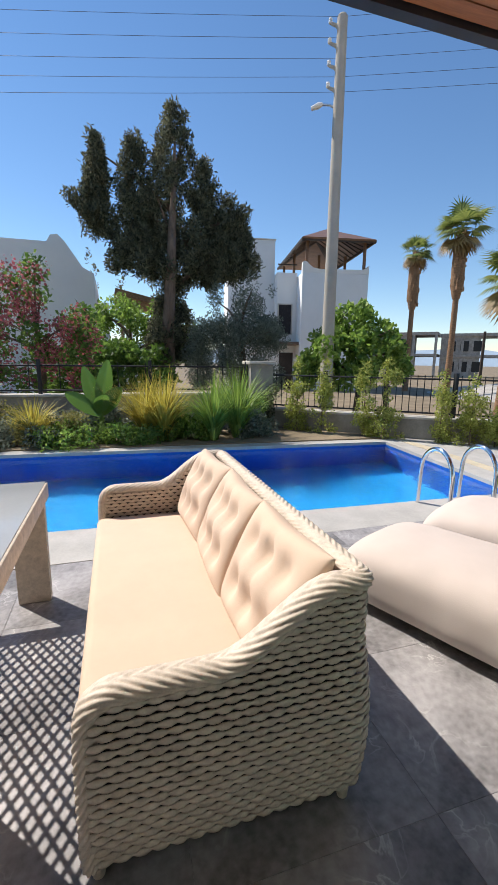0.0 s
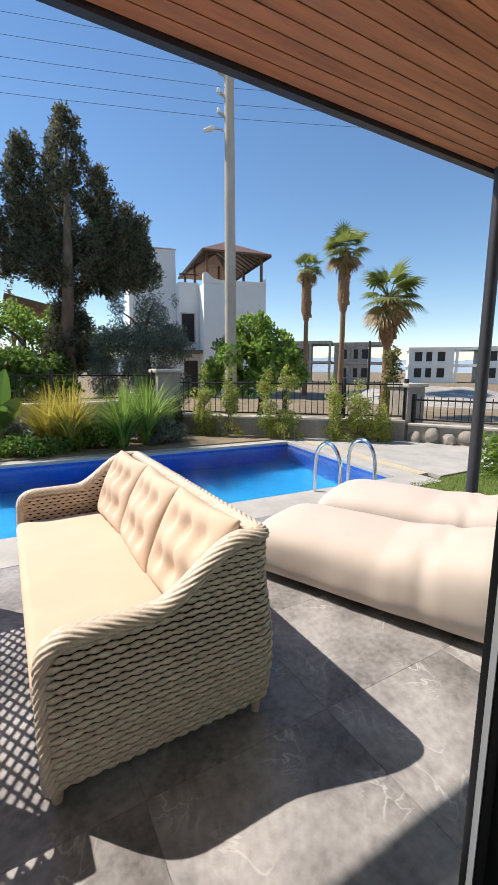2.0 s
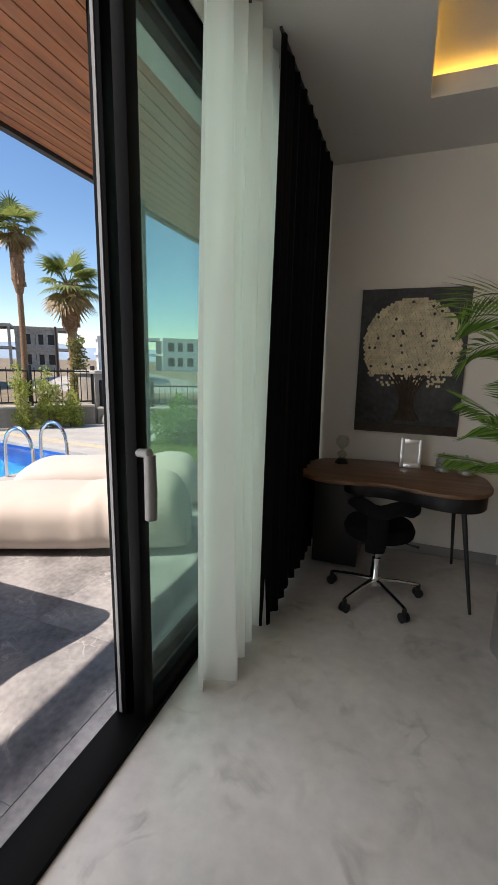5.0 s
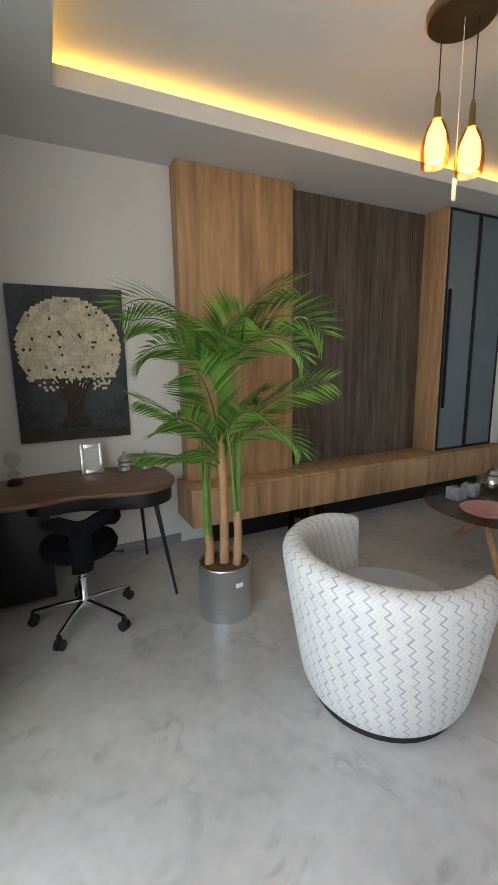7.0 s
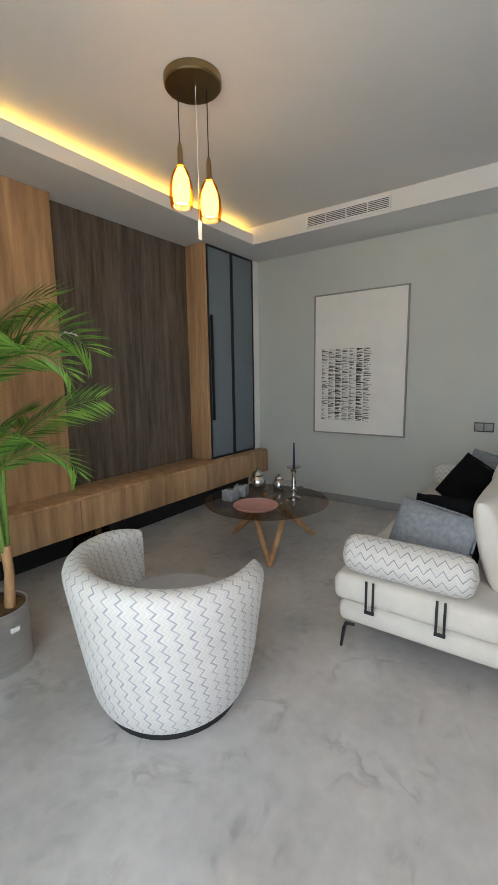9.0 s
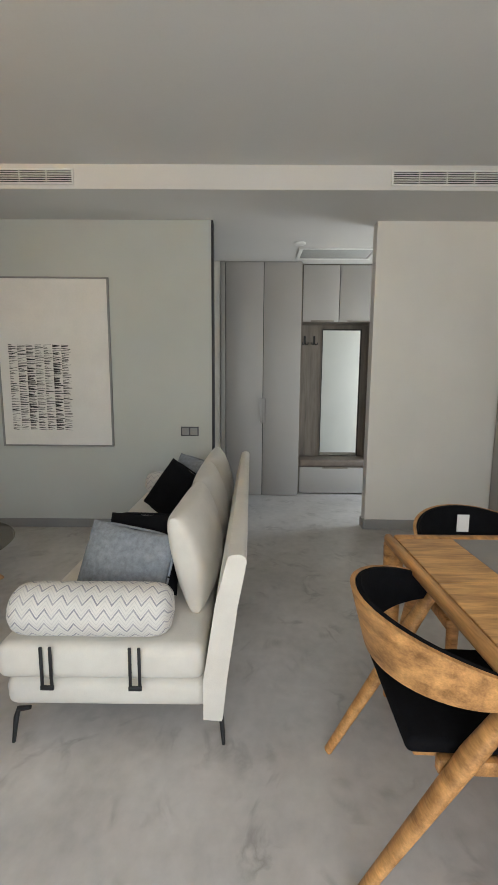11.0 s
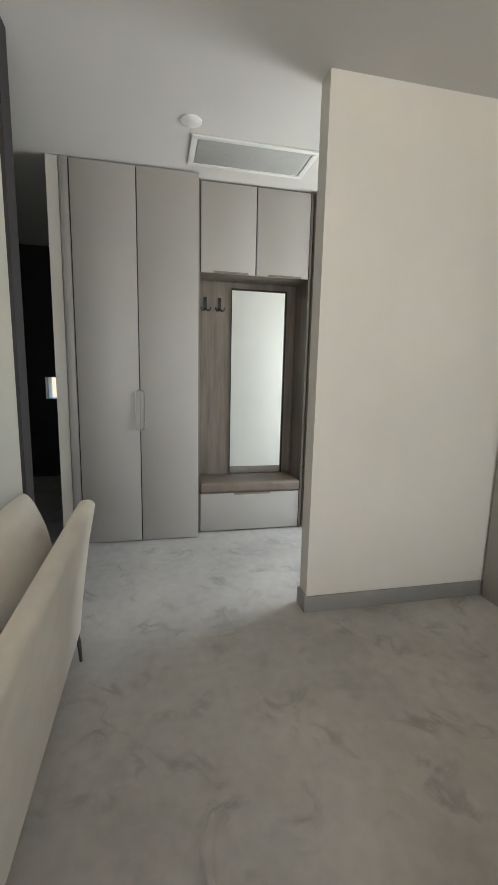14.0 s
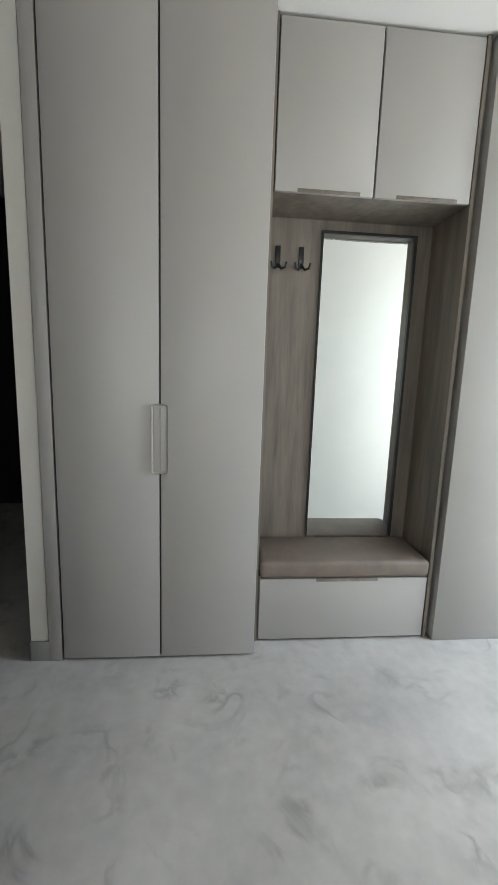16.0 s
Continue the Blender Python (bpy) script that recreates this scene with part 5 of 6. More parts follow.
for k, (x, y, z) in enumerate(((-0.065, 0.05, -0.415), (0.05, -0.055, -0.475))):
    part("cord", T([(x, y, -0.04), (x, y, z + 0.06)], 0.003, 6), M["black"], pl)
    part("socket", lathe([(0.001, 0.09), (0.008, 0.09), (0.014, 0.06), (0.016, -0.01), (0.026, -0.03), (0.001, -0.031)], 16, c=(x, y, z)), M["brass"], pl)
    sh = part("shade", lathe([(0.02, -0.02), (0.045, -0.06), (0.062, -0.12), (0.068, -0.18), (0.062, -0.235), (0.058, -0.235), (0.064, -0.18), (0.058, -0.12), (0.041, -0.06), (0.016, -0.022)], 28, c=(x, y, z)), M["amber"], pl, "amber glass shade")
    sh.visible_shadow = False
    part("bulb", lathe([(0.001, -0.03), (0.018, -0.035), (0.042, -0.09), (0.05, -0.15), (0.044, -0.205), (0.001, -0.218)], 20, c=(x, y, z)), M["bulb"], sh, "glowing warm bulb")
tag = part("tag_string", T([(0.0, -0.02, -0.043), (0.0, -0.02, -0.72)], 0.0015, 5), M["paper"], pl)
part("tag", B(-0.014, 0.014, -0.022, -0.018, -0.82, -0.72), M["paper"], tag, "hanging paper price tag")

# ---- hall ----
wd = thing("wardrobe", pose(0, 0, 0), "tall taupe built in wardrobe with two doors", "wardrobe")
part("body", B(6.844, 7.44, -0.275, 0.715, 0.0, 2.883), M["taupe"], wd)
# black sheet added for the shade in the gaps between the doors
part("gap_shade", B(6.8415, 6.8435, -0.27, 0.66, 0.01, 2.87), M["black"], wd)
part("side_filler", B(6.824, 6.841, 0.652, 0.712, 0.0, 2.882, bev=0.002), M["taupe"], wd)
for y0, y1 in ((-0.271, 0.182), (0.190, 0.643)):
    part("door", B(6.82, 6.840, y0, y1, 0.012, 2.868, bev=0.003), M["taupe"], wd)
hd = part("recessed_pull", B(6.8165, 6.8205, 0.15, 0.222, 0.935, 1.25, bev=0.012, seg=3), M["taupe"], wd, "shallow oval recessed pull")
part("slot", B(6.8145, 6.817, 0.18, 0.1875, 0.95, 1.235), M["skirt"], hd)
hall = thing("hall_bench_unit", pose(0, 0, 0), "taupe hall unit with bench drawer, mirror and coat hooks", "hall unit")
part("carcass", B(7.262, 7.445, -1.25, -0.28, 0.0, 2.883), M["taupewood"], hall)
part("side", B(6.932, 7.26, -1.23, -1.212, 0.0, 2.882), M["taupewood"], hall)
part("side", B(6.932, 7.26, -0.296, -0.278, 0.0, 2.882), M["taupewood"], hall)
part("upper_box", B(6.95, 7.26, -1.211, -0.297, 2.20, 2.882), M["taupewood"], hall)
# another added black sheet, for the shade between the upper doors
part("gap_shade", B(6.9495, 6.951, -1.21, -0.298, 2.2, 2.87), M["black"], hall)
for y0, y1 in ((-1.206, -0.757), (-0.749, -0.303)):
    d = part("upper_door", B(6.929, 6.949, y0, y1, 2.196, 2.868, bev=0.003), M["taupe"], hall)
    part("grip", B(6.926, 6.9295, y0 + 0.06, y1 - 0.10, 2.196, 2.212, bev=0.002), M["taupewood"], d)
part("drawer_box", B(6.95, 7.26, -1.211, -0.297, 0.01, 0.36), M["taupewood"], hall)
dr = part("drawer_front", B(6.927, 6.949, -1.203, -0.306, 0.014, 0.354, bev=0.003), M["taupe"], hall)
part("grip", B(6.924, 6.9275, -0.93, -0.60, 0.338, 0.356, bev=0.002), M["taupewood"], dr)
M["seatcloth"] = mat("brown_leatherette", (0.17, 0.135, 0.11), 0.6, var=0.15, scale=10, fine=120, bump=0.2)
for y0, y1 in ((-1.205, -0.303),):
    part("bench_pad", B(6.91, 7.255, y0, y1, 0.362, 0.455, bev=0.025, seg=4), M["seatcloth"], hall, "brown padded seat")
mi = part("mirror", B(7.245, 7.261, -1.105, -0.612, 0.462, 2.13), M["mirror"], hall, "tall wall mirror")
for a in ((-1.121, -1.106, 0.462, 2.145), (-0.611, -0.604, 0.462, 2.145), (-1.106, -0.611, 2.131, 2.145)):
    part("mirror_edge", B(7.235, 7.261, *a), M["black"], mi)
for y in (-0.375, -0.50):
    hk = thing("coat_hook", pose(7.262, y, 2.0), "small dark metal coat hook on the panel", "hook", group="coat hooks")
    part("plate", B(-0.012, 0, -0.014, 0.014, -0.05, 0.06, bev=0.004), M["black"], hk)
    for s in (-1, 1):
        part("prong", T([(-0.01, 0, -0.03), (-0.035, 0.018 * s, -0.06), (-0.055, 0.035 * s, -0.055), (-0.06, 0.04 * s, -0.03)], 0.006, 8), M["black"], hk)
tp = thing("tall_end_panel", pose(0, 0, 0), "tall taupe cabinet end panel beside the bench", "cabinet")
part("panel", B(6.90, 7.44, -1.9, -1.252, 0.0, 2.883, bev=0.003), M["taupe"], tp)
M["hatch"] = mat("grey_hatch", (0.42, 0.43, 0.42), 0.6, var=0.05, scale=30)
ht = thing("ceiling_hatch", pose(6.52, -0.61, CEIL), "flush grey service hatch in the hall ceiling", "hatch")
part("panel", B(-0.16, 0.16, -0.385, 0.385, -0.010, -0.001, bev=0.002), M["hatch"], ht)
for a in ((-0.20, -0.165, -0.43, 0.43), (0.165, 0.20, -0.43, 0.43), (-0.165, 0.165, -0.43, -0.39), (-0.165, 0.165, 0.39, 0.43)):
    part("rim", B(*a, -0.014, -0.001, bev=0.003), M["white"], ht)
sd = thing("smoke_detector", pose(6.19, -0.166, CEIL), "round white smoke detector on the ceiling", "smoke detector")
part("base", lathe([(0.001, 0.0), (0.065, 0.0), (0.065, -0.008), (0.052, -0.014), (0.001, -0.015)], 28), M["white"], sd)

# ---- kitchen side ----
fu = thing("fridge_unit", pose(0, 0, 0), "taupe tall kitchen housing around the fridge", "cabinet")
part("side", B(5.20, 5.55, -2.62, -2.0, 0.0, 2.41, bev=0.003), M["taupe"], fu)
part("top_box", B(4.32, 5.198, -2.62, -2.02, 2.03, 2.41), M["taupe"], fu)
part("top_door", B(4.32, 5.198, -2.018, -2.0, 2.06, 2.408, bev=0.003), M["taupe"], fu)
part("niche", B(4.32, 5.198, -2.62, -2.3, 1.90, 2.028), M["taupewood"], fu)
fg = thing("refrigerator", pose(0, 0, 0), "steel fronted fridge freezer built into the housing", "refrigerator")
part("body", B(4.42, 5.185, -2.62, -2.055, 0.02, 1.86), M["fridge"], fg)
up = part("upper_door", B(4.42, 5.185, -2.054, -2.0, 0.715, 1.86, bev=0.012, seg=3), M["fridge"], fg)
lo = part("lower_door", B(4.42, 5.185, -2.054, -2.0, 0.05, 0.695, bev=0.012, seg=3), M["fridge"], fg)
part("display", B(4.80, 4.865, -2.001, -1.997, 1.52, 1.67, bev=0.001), M["fascia"], up, "small dark control display")
part("display_glass", B(4.808, 4.857, -1.998, -1.995, 1.56, 1.66), M["steel"], up)
part("handle", B(4.455, 4.475, -1.997, -1.955, 0.78, 1.30, bev=0.005), M["black"], up)
part("handle", B(4.455, 4.475, -1.997, -1.955, 0.30, 0.64, bev=0.005), M["black"], lo)
part("kickboard", B(4.42, 5.185, -2.05, -2.02, 0.0, 0.045), M["black"], fg)

M["teakcross"] = mat("honey_plank", (0.40, 0.185, 0.06), 0.4, var=0.35, scale=5, fine=36, bump=0.04, stretch=(5, 0.6, 5), tint=(0.60, 0.34, 0.13))


def dining_table():
    t = thing("dining_table", pose(2.39, -0.81, 0), "honey coloured solid wood dining table with a grey inlay", "table")
    X, Y = 0.92, 0.50
    for y0, y1 in ((0.258, 0.50), (-0.50, -0.258)):
        n = 9
        for k in range(n):
            x0 = -X + 2 * X * k / n
            part("top_plank", B(x0 + 0.0008, x0 + 2 * X / n - 0.0008, y0, y1, 0.722, 0.752, bev=0.0015, seg=1), M["teakcross"], t)
    part("inlay", B(-X, X, -0.256, 0.256, 0.722, 0.7515, bev=0.002), M["skirt"], t, "dark grey glass inlay")
    part("end_plank", B(X, X + 0.06, -0.50, 0.50, 0.715, 0.755, bev=0.018, seg=3), M["teak"], t, "rounded end rail")
    part("edge_rail", B(-X, X + 0.06, 0.501, 0.54, 0.71, 0.757, bev=0.017, seg=3), M["teak"], t, "rounded edge rail")
    for x in (-X + 0.1, X + 0.03):
        for y in (-0.46, 0.50):
            part("leg", T([(x, y, 0.715), (x, y, 0.40), (x - 0.03 * (1 if x > 0 else -1), y, 0.0)], [0.045, 0.036, 0.022], 14), M["teak"], t)
dining_table()
def dining_chair(m):
    c = thing("dining_chair", m, "honey wood dining chair with a black padded seat", "chair", group="chairs round the table")
    part("seat", B(-0.21, 0.21, -0.20, 0.20, 0.43, 0.475, bev=0.02, seg=3), M["blackcloth"], c, "black padded seat")
    for x in (-0.20, 0.20):
        part("front_leg", T([(x * 0.95, 0.17, 0.44), (x * 1.05, 0.22, 0.0)], [0.026, 0.017], 12), M["teak"], c)
        part("back_leg", T([(x * 1.36, 0.045, 0.66), (x * 1.30, -0.06, 0.48), (x * 1.22, -0.33, 0.0)], [0.027, 0.034, 0.019], 14, flat=0.75), M["teak"], c)
        part("side_rail", B(x * 1.05 - 0.016, x * 1.05 + 0.016, -0.12, 0.19, 0.385, 0.432, bev=0.01), M["teak"], c)
    part("seat_rail", B(-0.18, 0.18, -0.17, 0.17, 0.40, 0.429, bev=0.006), M["teak"], c)
    def back(u, v, o=0.0):
        a = radians(-184 + 188 * u)
        r = 0.268 + o
        h = 0.062 * math.sin(math.pi * u) ** 0.8
        z = 0.672 + 0.03 * math.sin(math.pi * u) + (v - 0.5) * 2 * (0.032 + h)
        return r * math.cos(a) * (1 + 0.05 * (v - 0.5)), 0.02 + r * math.sin(a) * 1.05 * (1 + 0.16 * (v - 0.5)), z
    bm = bmesh.new()
    n, mrow = 30, 6
    for o, name, mt in ((0.0, "backrest_pad", M["blackcloth"]), (0.016, "backrest_shell", M["teak"])):
        bm = bmesh.new()
        g = [[[bm.verts.new(back(i / n, j / mrow, o + w)) for i in range(n + 1)] for j in range(mrow + 1)] for w in (0.0, 0.014)]
        for j in range(mrow):
            for i in range(n):
                bm.faces.new((g[0][j][i], g[0][j][i + 1], g[0][j + 1][i + 1], g[0][j + 1][i]))
                bm.faces.new((g[1][j][i], g[1][j + 1][i], g[1][j + 1][i + 1], g[1][j][i + 1]))
        for j in (0, mrow):
            for i in range(n):
                bm.faces.new((g[0][j][i], g[0][j][i + 1], g[1][j][i + 1], g[1][j][i]))
        for i in (0, n):
            for j in range(mrow):
                bm.faces.new((g[0][j][i], g[0][j + 1][i], g[1][j + 1][i], g[1][j][i]))
        part(name, bm, mt, c)
    return c
ch = dining_chair(pose(2.755, -0.30, 0, 0, 0, 178))
ch2 = copy_thing(ch, pose(3.39, -0.735, 0, 0, 0, 88))
for o in ch2.children:
    if o.name.startswith("backrest_pad"):
        part("label_card", B(-0.05, 0.01, -0.250, -0.247, 0.67, 0.76), M["paper"], ch2, "white paper label on the chair back")
# ---- garden edge, street and neighbours ----
G = -0.06
M["stone"] = mat("grey_wall_stone", (0.30, 0.27, 0.23), 0.9, var=0.3, scale=2.2, fine=30, bump=0.4)
M["cap"] = mat("pale_coping", (0.52, 0.48, 0.42), 0.85, var=0.15, scale=3, fine=40)
M["iron"] = mat("black_iron", (0.012, 0.012, 0.013), 0.5, var=0.2)


def run_wall(name, a, b, top, thick, label):
    a, b = Vector((*a, 0)), Vector((*b, 0))
    d = (b - a).normalized()
    n = Vector((-d.y, d.x, 0)) * thick / 2
    w = setting(name, prism([(p.x, p.y) for p in (a - n, b - n, b + n, a + n)], G, top), M["stone"], label, "wall")
    n2 = n * 1.25
    c = part("coping", prism([(p.x, p.y) for p in (a - n2, b - n2, b + n2, a + n2)], top, top + 0.05, 0.008), M["cap"], w)
    return d


def iron_fence(a, b, z0, h, gap, posts, label):
    a, b = Vector((*a, 0)), Vector((*b, 0))
    f = thing("iron_fence", pose(a.x, a.y, z0), label, "fence", group="iron fences")
    d = b - a
    for q in range(posts + 1):
        p = d * (q / posts)
        part("post", B(p.x - 0.035, p.x + 0.035, p.y - 0.035, p.y + 0.035, 0, h + 0.12, bev=0.006), M["iron"], f)
    for z in (0.07, h):
        part("rail", T([(0, 0, z), (d.x, d.y, z)], 0.018, 8), M["iron"], f)
    n = max(2, int(d.length / gap))
    mesh = mesh_of("bar", T([(0, 0, 0.07), (0, 0, h + 0.07)], [0.009, 0.008], 6), M["iron"], 40)
    for q in range(1, n):
        ob = new("bar", mesh)
        ob.parent = f
        ob.location = d * (q / n)
    return f


run_wall("wall_garden", (-8.9, 4.45), (-5.45, 8.2), 0.39, 0.28, "low grey garden wall with a pale coping")
run_wall("wall_garden_left", (-9.05, -9.0), (-9.05, 4.1), 0.74, 0.28, "grey retaining garden wall behind the planting")
run_wall("wall_garden_right", (-5.4, 8.3), (-1.2, 10.6), 0.33, 0.28, "low rough stone garden wall")
iron_fence((-8.9, 4.45), (-5.45, 8.2), 0.44, 0.74, 0.13, 4, "black iron railing on the low garden wall")
iron_fence((-9.05, -9.0), (-9.05, 3.9), 0.79, 0.56, 0.55, 6, "black iron rails on the retaining wall")
iron_fence((-5.35, 8.35), (-1.3, 10.5), 0.38, 0.48, 0.13, 4, "low black iron railing")
rng = random.Random(77)
wr = bpy.data.objects["wall_garden_right"]
for k in range(14):
    x = -5.2 + 0.28 * k
    bm = bmesh.new()
    bmesh.ops.create_icosphere(bm, subdivisions=2, radius=1.0)
    for v in bm.verts:
        q = 1 + 0.25 * noise.noise(v.co * 1.7 + Vector((k * 3, 0, 0)))
        v.co = Vector((v.co.x * 0.17 * q, v.co.y * 0.09 * q, v.co.z * 0.14 * q))
    ob = part("stone", bm, M["stone"], wr)
    ob.location = (x, 8.2 + (x + 5.4) * 0.548 - 0.06, 0.08 + 0.1 * (k % 2))
pil = thing("gate_pillar", pose(-9.05, 4.2, G), "square grey stone gate pillar with a flat cap", "pillar")
part("shaft", B(-0.24, 0.24, -0.27, 0.27, 0, 1.47, bev=0.015), M["stone"], pil)
part("cap", B(-0.29, 0.29, -0.32, 0.32, 1.47, 1.55, bev=0.02), M["cap"], pil)
pil2 = copy_thing(pil, pose(-5.62, 8.45, -0.35))

# street pole with arms, lamp and wires
sp = thing("utility_pole", pose(-9.431, 6.13, G), "tall concrete utility pole with insulators and a street lamp", "utility pole")
part("shaft", T([(0, 0, 0), (0, 0, 8.95)], [0.165, 0.11], 22), M["pole"], sp)
part("cap", T([(0, 0, 8.95), (0, 0, 8.99)], [0.115, 0.09], 18), M["pole"], sp)
wd_ = Vector((0.46, 0.89, 0))
lw = Vector((-0.55, -0.83, 0)).normalized()
for k, z in enumerate((7.62, 8.05, 8.48, 8.86)):
    part("bracket", T([(0, 0, z - 0.18), lw * 0.12 + Vector((0, 0, z - 0.05)), lw * 0.26 + Vector((0, 0, z + 0.02))], [0.05, 0.04, 0.03], 10), M["pole"], sp)
    part("insulator", lathe([(0.001, 0), (0.04, 0), (0.045, 0.03), (0.03, 0.05), (0.045, 0.07), (0.03, 0.1), (0.001, 0.1)], 14, c=tuple(lw * 0.26 + Vector((0, 0, z + 0.02)))), M["white"], sp)
arm = part("lamp_arm", T([(0, 0, 7.15), lw * 0.2 + Vector((0, 0, 7.28)), lw * 0.45 + Vector((0, 0, 7.32))], 0.025, 10), M["steel"], sp)
part("lamp_head", T([lw * 0.36 + Vector((0, 0, 7.32)), lw * 0.46 + Vector((0, 0, 7.30)), lw * 0.62 + Vector((0, 0, 7.26))], [0.05, 0.09, 0.06], 14, flat=0.6), M["white"], arm, "white street lamp head")
for k, z in enumerate((7.45, 7.75, 8.1, 8.5, 8.9, 9.3, 9.7)):
    w = thing("overhead_wire", pose(-9.43, 6.13, z), "thin black overhead cable between poles", "cable", group="overhead wires")
    for e, nm in (((-6.5, -38, -1.7), "span"), ((18, 34, 0.3), "span")):
        pts = [Vector(e) * (q / 20) + Vector((0, 0, -2.0 * (q / 20) * (1 - q / 20))) for q in range(21)]
        part(nm, T(pts, 0.0045, 4), M["fascia"], w)

# ---- plants ----
L_cyp = leafy("cypress_leaf", (0.045, 0.05, 0.028), (0.22, 0.22, 0.13), 0.4, 0.7)
L_olive = leafy("olive_leaf", (0.10, 0.13, 0.095), (0.28, 0.32, 0.25), 0.4, 0.55)
L_bush = leafy("fresh_leaf", (0.10, 0.19, 0.03), (0.34, 0.48, 0.10), 0.55)
L_hedge = leafy("hedge_leaf", (0.05, 0.11, 0.02), (0.20, 0.32, 0.06), 0.5)
L_shrub = leafy("yellow_green_leaf", (0.24, 0.28, 0.05), (0.55, 0.58, 0.16), 0.55)
L_dry = leafy("mixed_leaf", (0.12, 0.13, 0.035), (0.38, 0.35, 0.13), 0.5)
L_flower = leafy("pink_bract", (0.28, 0.05, 0.07), (0.60, 0.22, 0.22), 0.5)
L_palm = leafy("fan_palm_leaf", (0.08, 0.13, 0.03), (0.28, 0.32, 0.09), 0.45)
L_deadp = leafy("dry_palm_leaf", (0.20, 0.13, 0.05), (0.36, 0.26, 0.12), 0.3)
L_grass = leafy("grass_blade", (0.12, 0.22, 0.04), (0.34, 0.46, 0.10), 0.5)
L_ygrass = leafy("golden_grass_blade", (0.34, 0.28, 0.04), (0.65, 0.55, 0.12), 0.5)
npr = np.random.default_rng(5)


def tree(name, label, at, trunk, blobs, density, size, leaf, limbs=True, category="tree", up=0.0, aspect=0.45, bark=None):
    """trunk: points with radius; blobs: clumps, relative to the foot."""
    t = thing(name, pose(at[0], at[1], G), label, category)
    bk = bark or M["bark"]
    part("trunk", T([p[:3] for p in trunk], [p[3] for p in trunk], 12), bk, t)
    top = trunk[-1]
    if limbs:
        for k, b in enumerate(blobs[::max(1, len(blobs) // 10)]):
            s = trunk[max(1, len(trunk) - 2)]
            f = min(1.0, max(0.25, b[2] / max(0.1, top[2]) * 0.8))
            o = Vector(trunk[0][:3]).lerp(Vector(top[:3]), f)
            part("limb", T([o, o.lerp(Vector(b[:3]), 0.5) + Vector((0, 0, 0.1)), Vector(b[:3])], [s[3] * 0.6, s[3] * 0.35, 0.012], 7), bk, t)
    pts = clumps(npr, blobs, density)
    leaves("crown", pts, size, leaf, t, seed=len(pts), up=up, aspect=aspect)
    return t


def blob_cloud(rng, boxes):
    """Clumps scattered in the given regions: (n, x0, x1, y0, y1, z0, z1, r0, r1)."""
    out = []
    for n, x0, x1, y0, y1, z0, z1, r0, r1 in boxes:
        for _ in range(n):
            r = rng.uniform(r0, r1)
            out.append((rng.uniform(x0, x1), rng.uniform(y0, y1), rng.uniform(z0, z1), r, r, r * rng.uniform(0.8, 1.5)))
    return out


# big dark cypress: several ragged spires
rc = random.Random(31)
bl = []
for sx, sy, z0, z1, wd2 in ((-0.3, 0.45, 4.0, 9.0, 1.35), (-0.2, -0.8, 4.3, 7.9, 0.8), (-0.2, -1.9, 5.2, 7.9, 0.4), (-0.2, 1.3, 4.0, 7.6, 0.95), (-0.2, 2.0, 4.3, 6.6, 0.75), (-0.1, 0.15, 1.5, 4.2, 0.85), (-0.2, 2.5, 4.6, 6.0, 0.5)):
    nb = int(95 * (z1 - z0) / 3)
    for k in range(nb):
        q = k / nb
        w = wd2 * (1 - 0.82 * q ** 1.4)
        r = rc.uniform(0.11, 0.30) * (1 - 0.4 * q)
        bl.append((sx + rc.uniform(-w, w) * 0.8, sy + rc.uniform(-w, w), z0 + (z1 - z0) * q, r, r, r * rc.uniform(1.2, 2.0)))
for k in range(10):
    q = k / 10
    bl.append((0.0, -1.4 - 1.35 * q, 5.0 + 1.2 * q, 0.22, 0.22, 0.22))
    bl.append((0.1, 1.5 + 1.1 * q, 4.8 + 1.5 * q, 0.24, 0.24, 0.24))
tree("cypress_tree", "large dark ragged cypress tree behind the fence", (-13.63, 2.65), [(0, 0, 0, 0.22), (0.3, 0.02, 2.5, 0.19), (0.45, 0.15, 4.8, 0.14), (-0.2, 0.4, 8.0, 0.03)], bl, 52, 0.13, L_cyp, up=0.5, aspect=0.34)
# grey green olive
tree("olive_tree", "silvery grey green olive tree", (-12.2, 4.65), [(0, 0, 0, 0.14), (0.1, 0.05, 0.9, 0.12), (0, 0.1, 1.7, 0.09), (0, 0, 2.6, 0.04)], blob_cloud(rc, [(60, -0.8, 0.8, -1.4, 1.25, 0.9, 2.7, 0.22, 0.42), (26, -0.6, 0.6, -0.7, 0.9, 2.6, 3.6, 0.14, 0.28), (8, -0.3, 0.3, 0.2, 0.5, 3.5, 4.0, 0.08, 0.14)]), 40, 0.10, L_olive, up=0.5, aspect=0.25)
tree("fig_tree", "light green leafy tree beside the pole", (-9.97, 7.35), [(0, 0, 0, 0.09), (0.05, 0.05, 0.9, 0.08), (0, 0, 1.8, 0.05)], blob_cloud(rc, [(40, -0.8, 0.8, -1.5, 1.3, 1.0, 2.3, 0.2, 0.36), (22, -0.6, 0.6, -0.8, 0.7, 2.2, 2.95, 0.14, 0.26)]), 18, 0.15, L_bush, aspect=0.7)
tree("garden_tree", "bright green tree in the neighbouring garden", (-15.5, 1.6), [(0, 0, 0, 0.12), (0, 0, 1.8, 0.08), (0, 0, 2.6, 0.04)], blob_cloud(rc, [(44, -1, 1, -1.4, 2.2, 1.4, 3.4, 0.3, 0.5)]), 9, 0.16, L_bush, aspect=0.6)
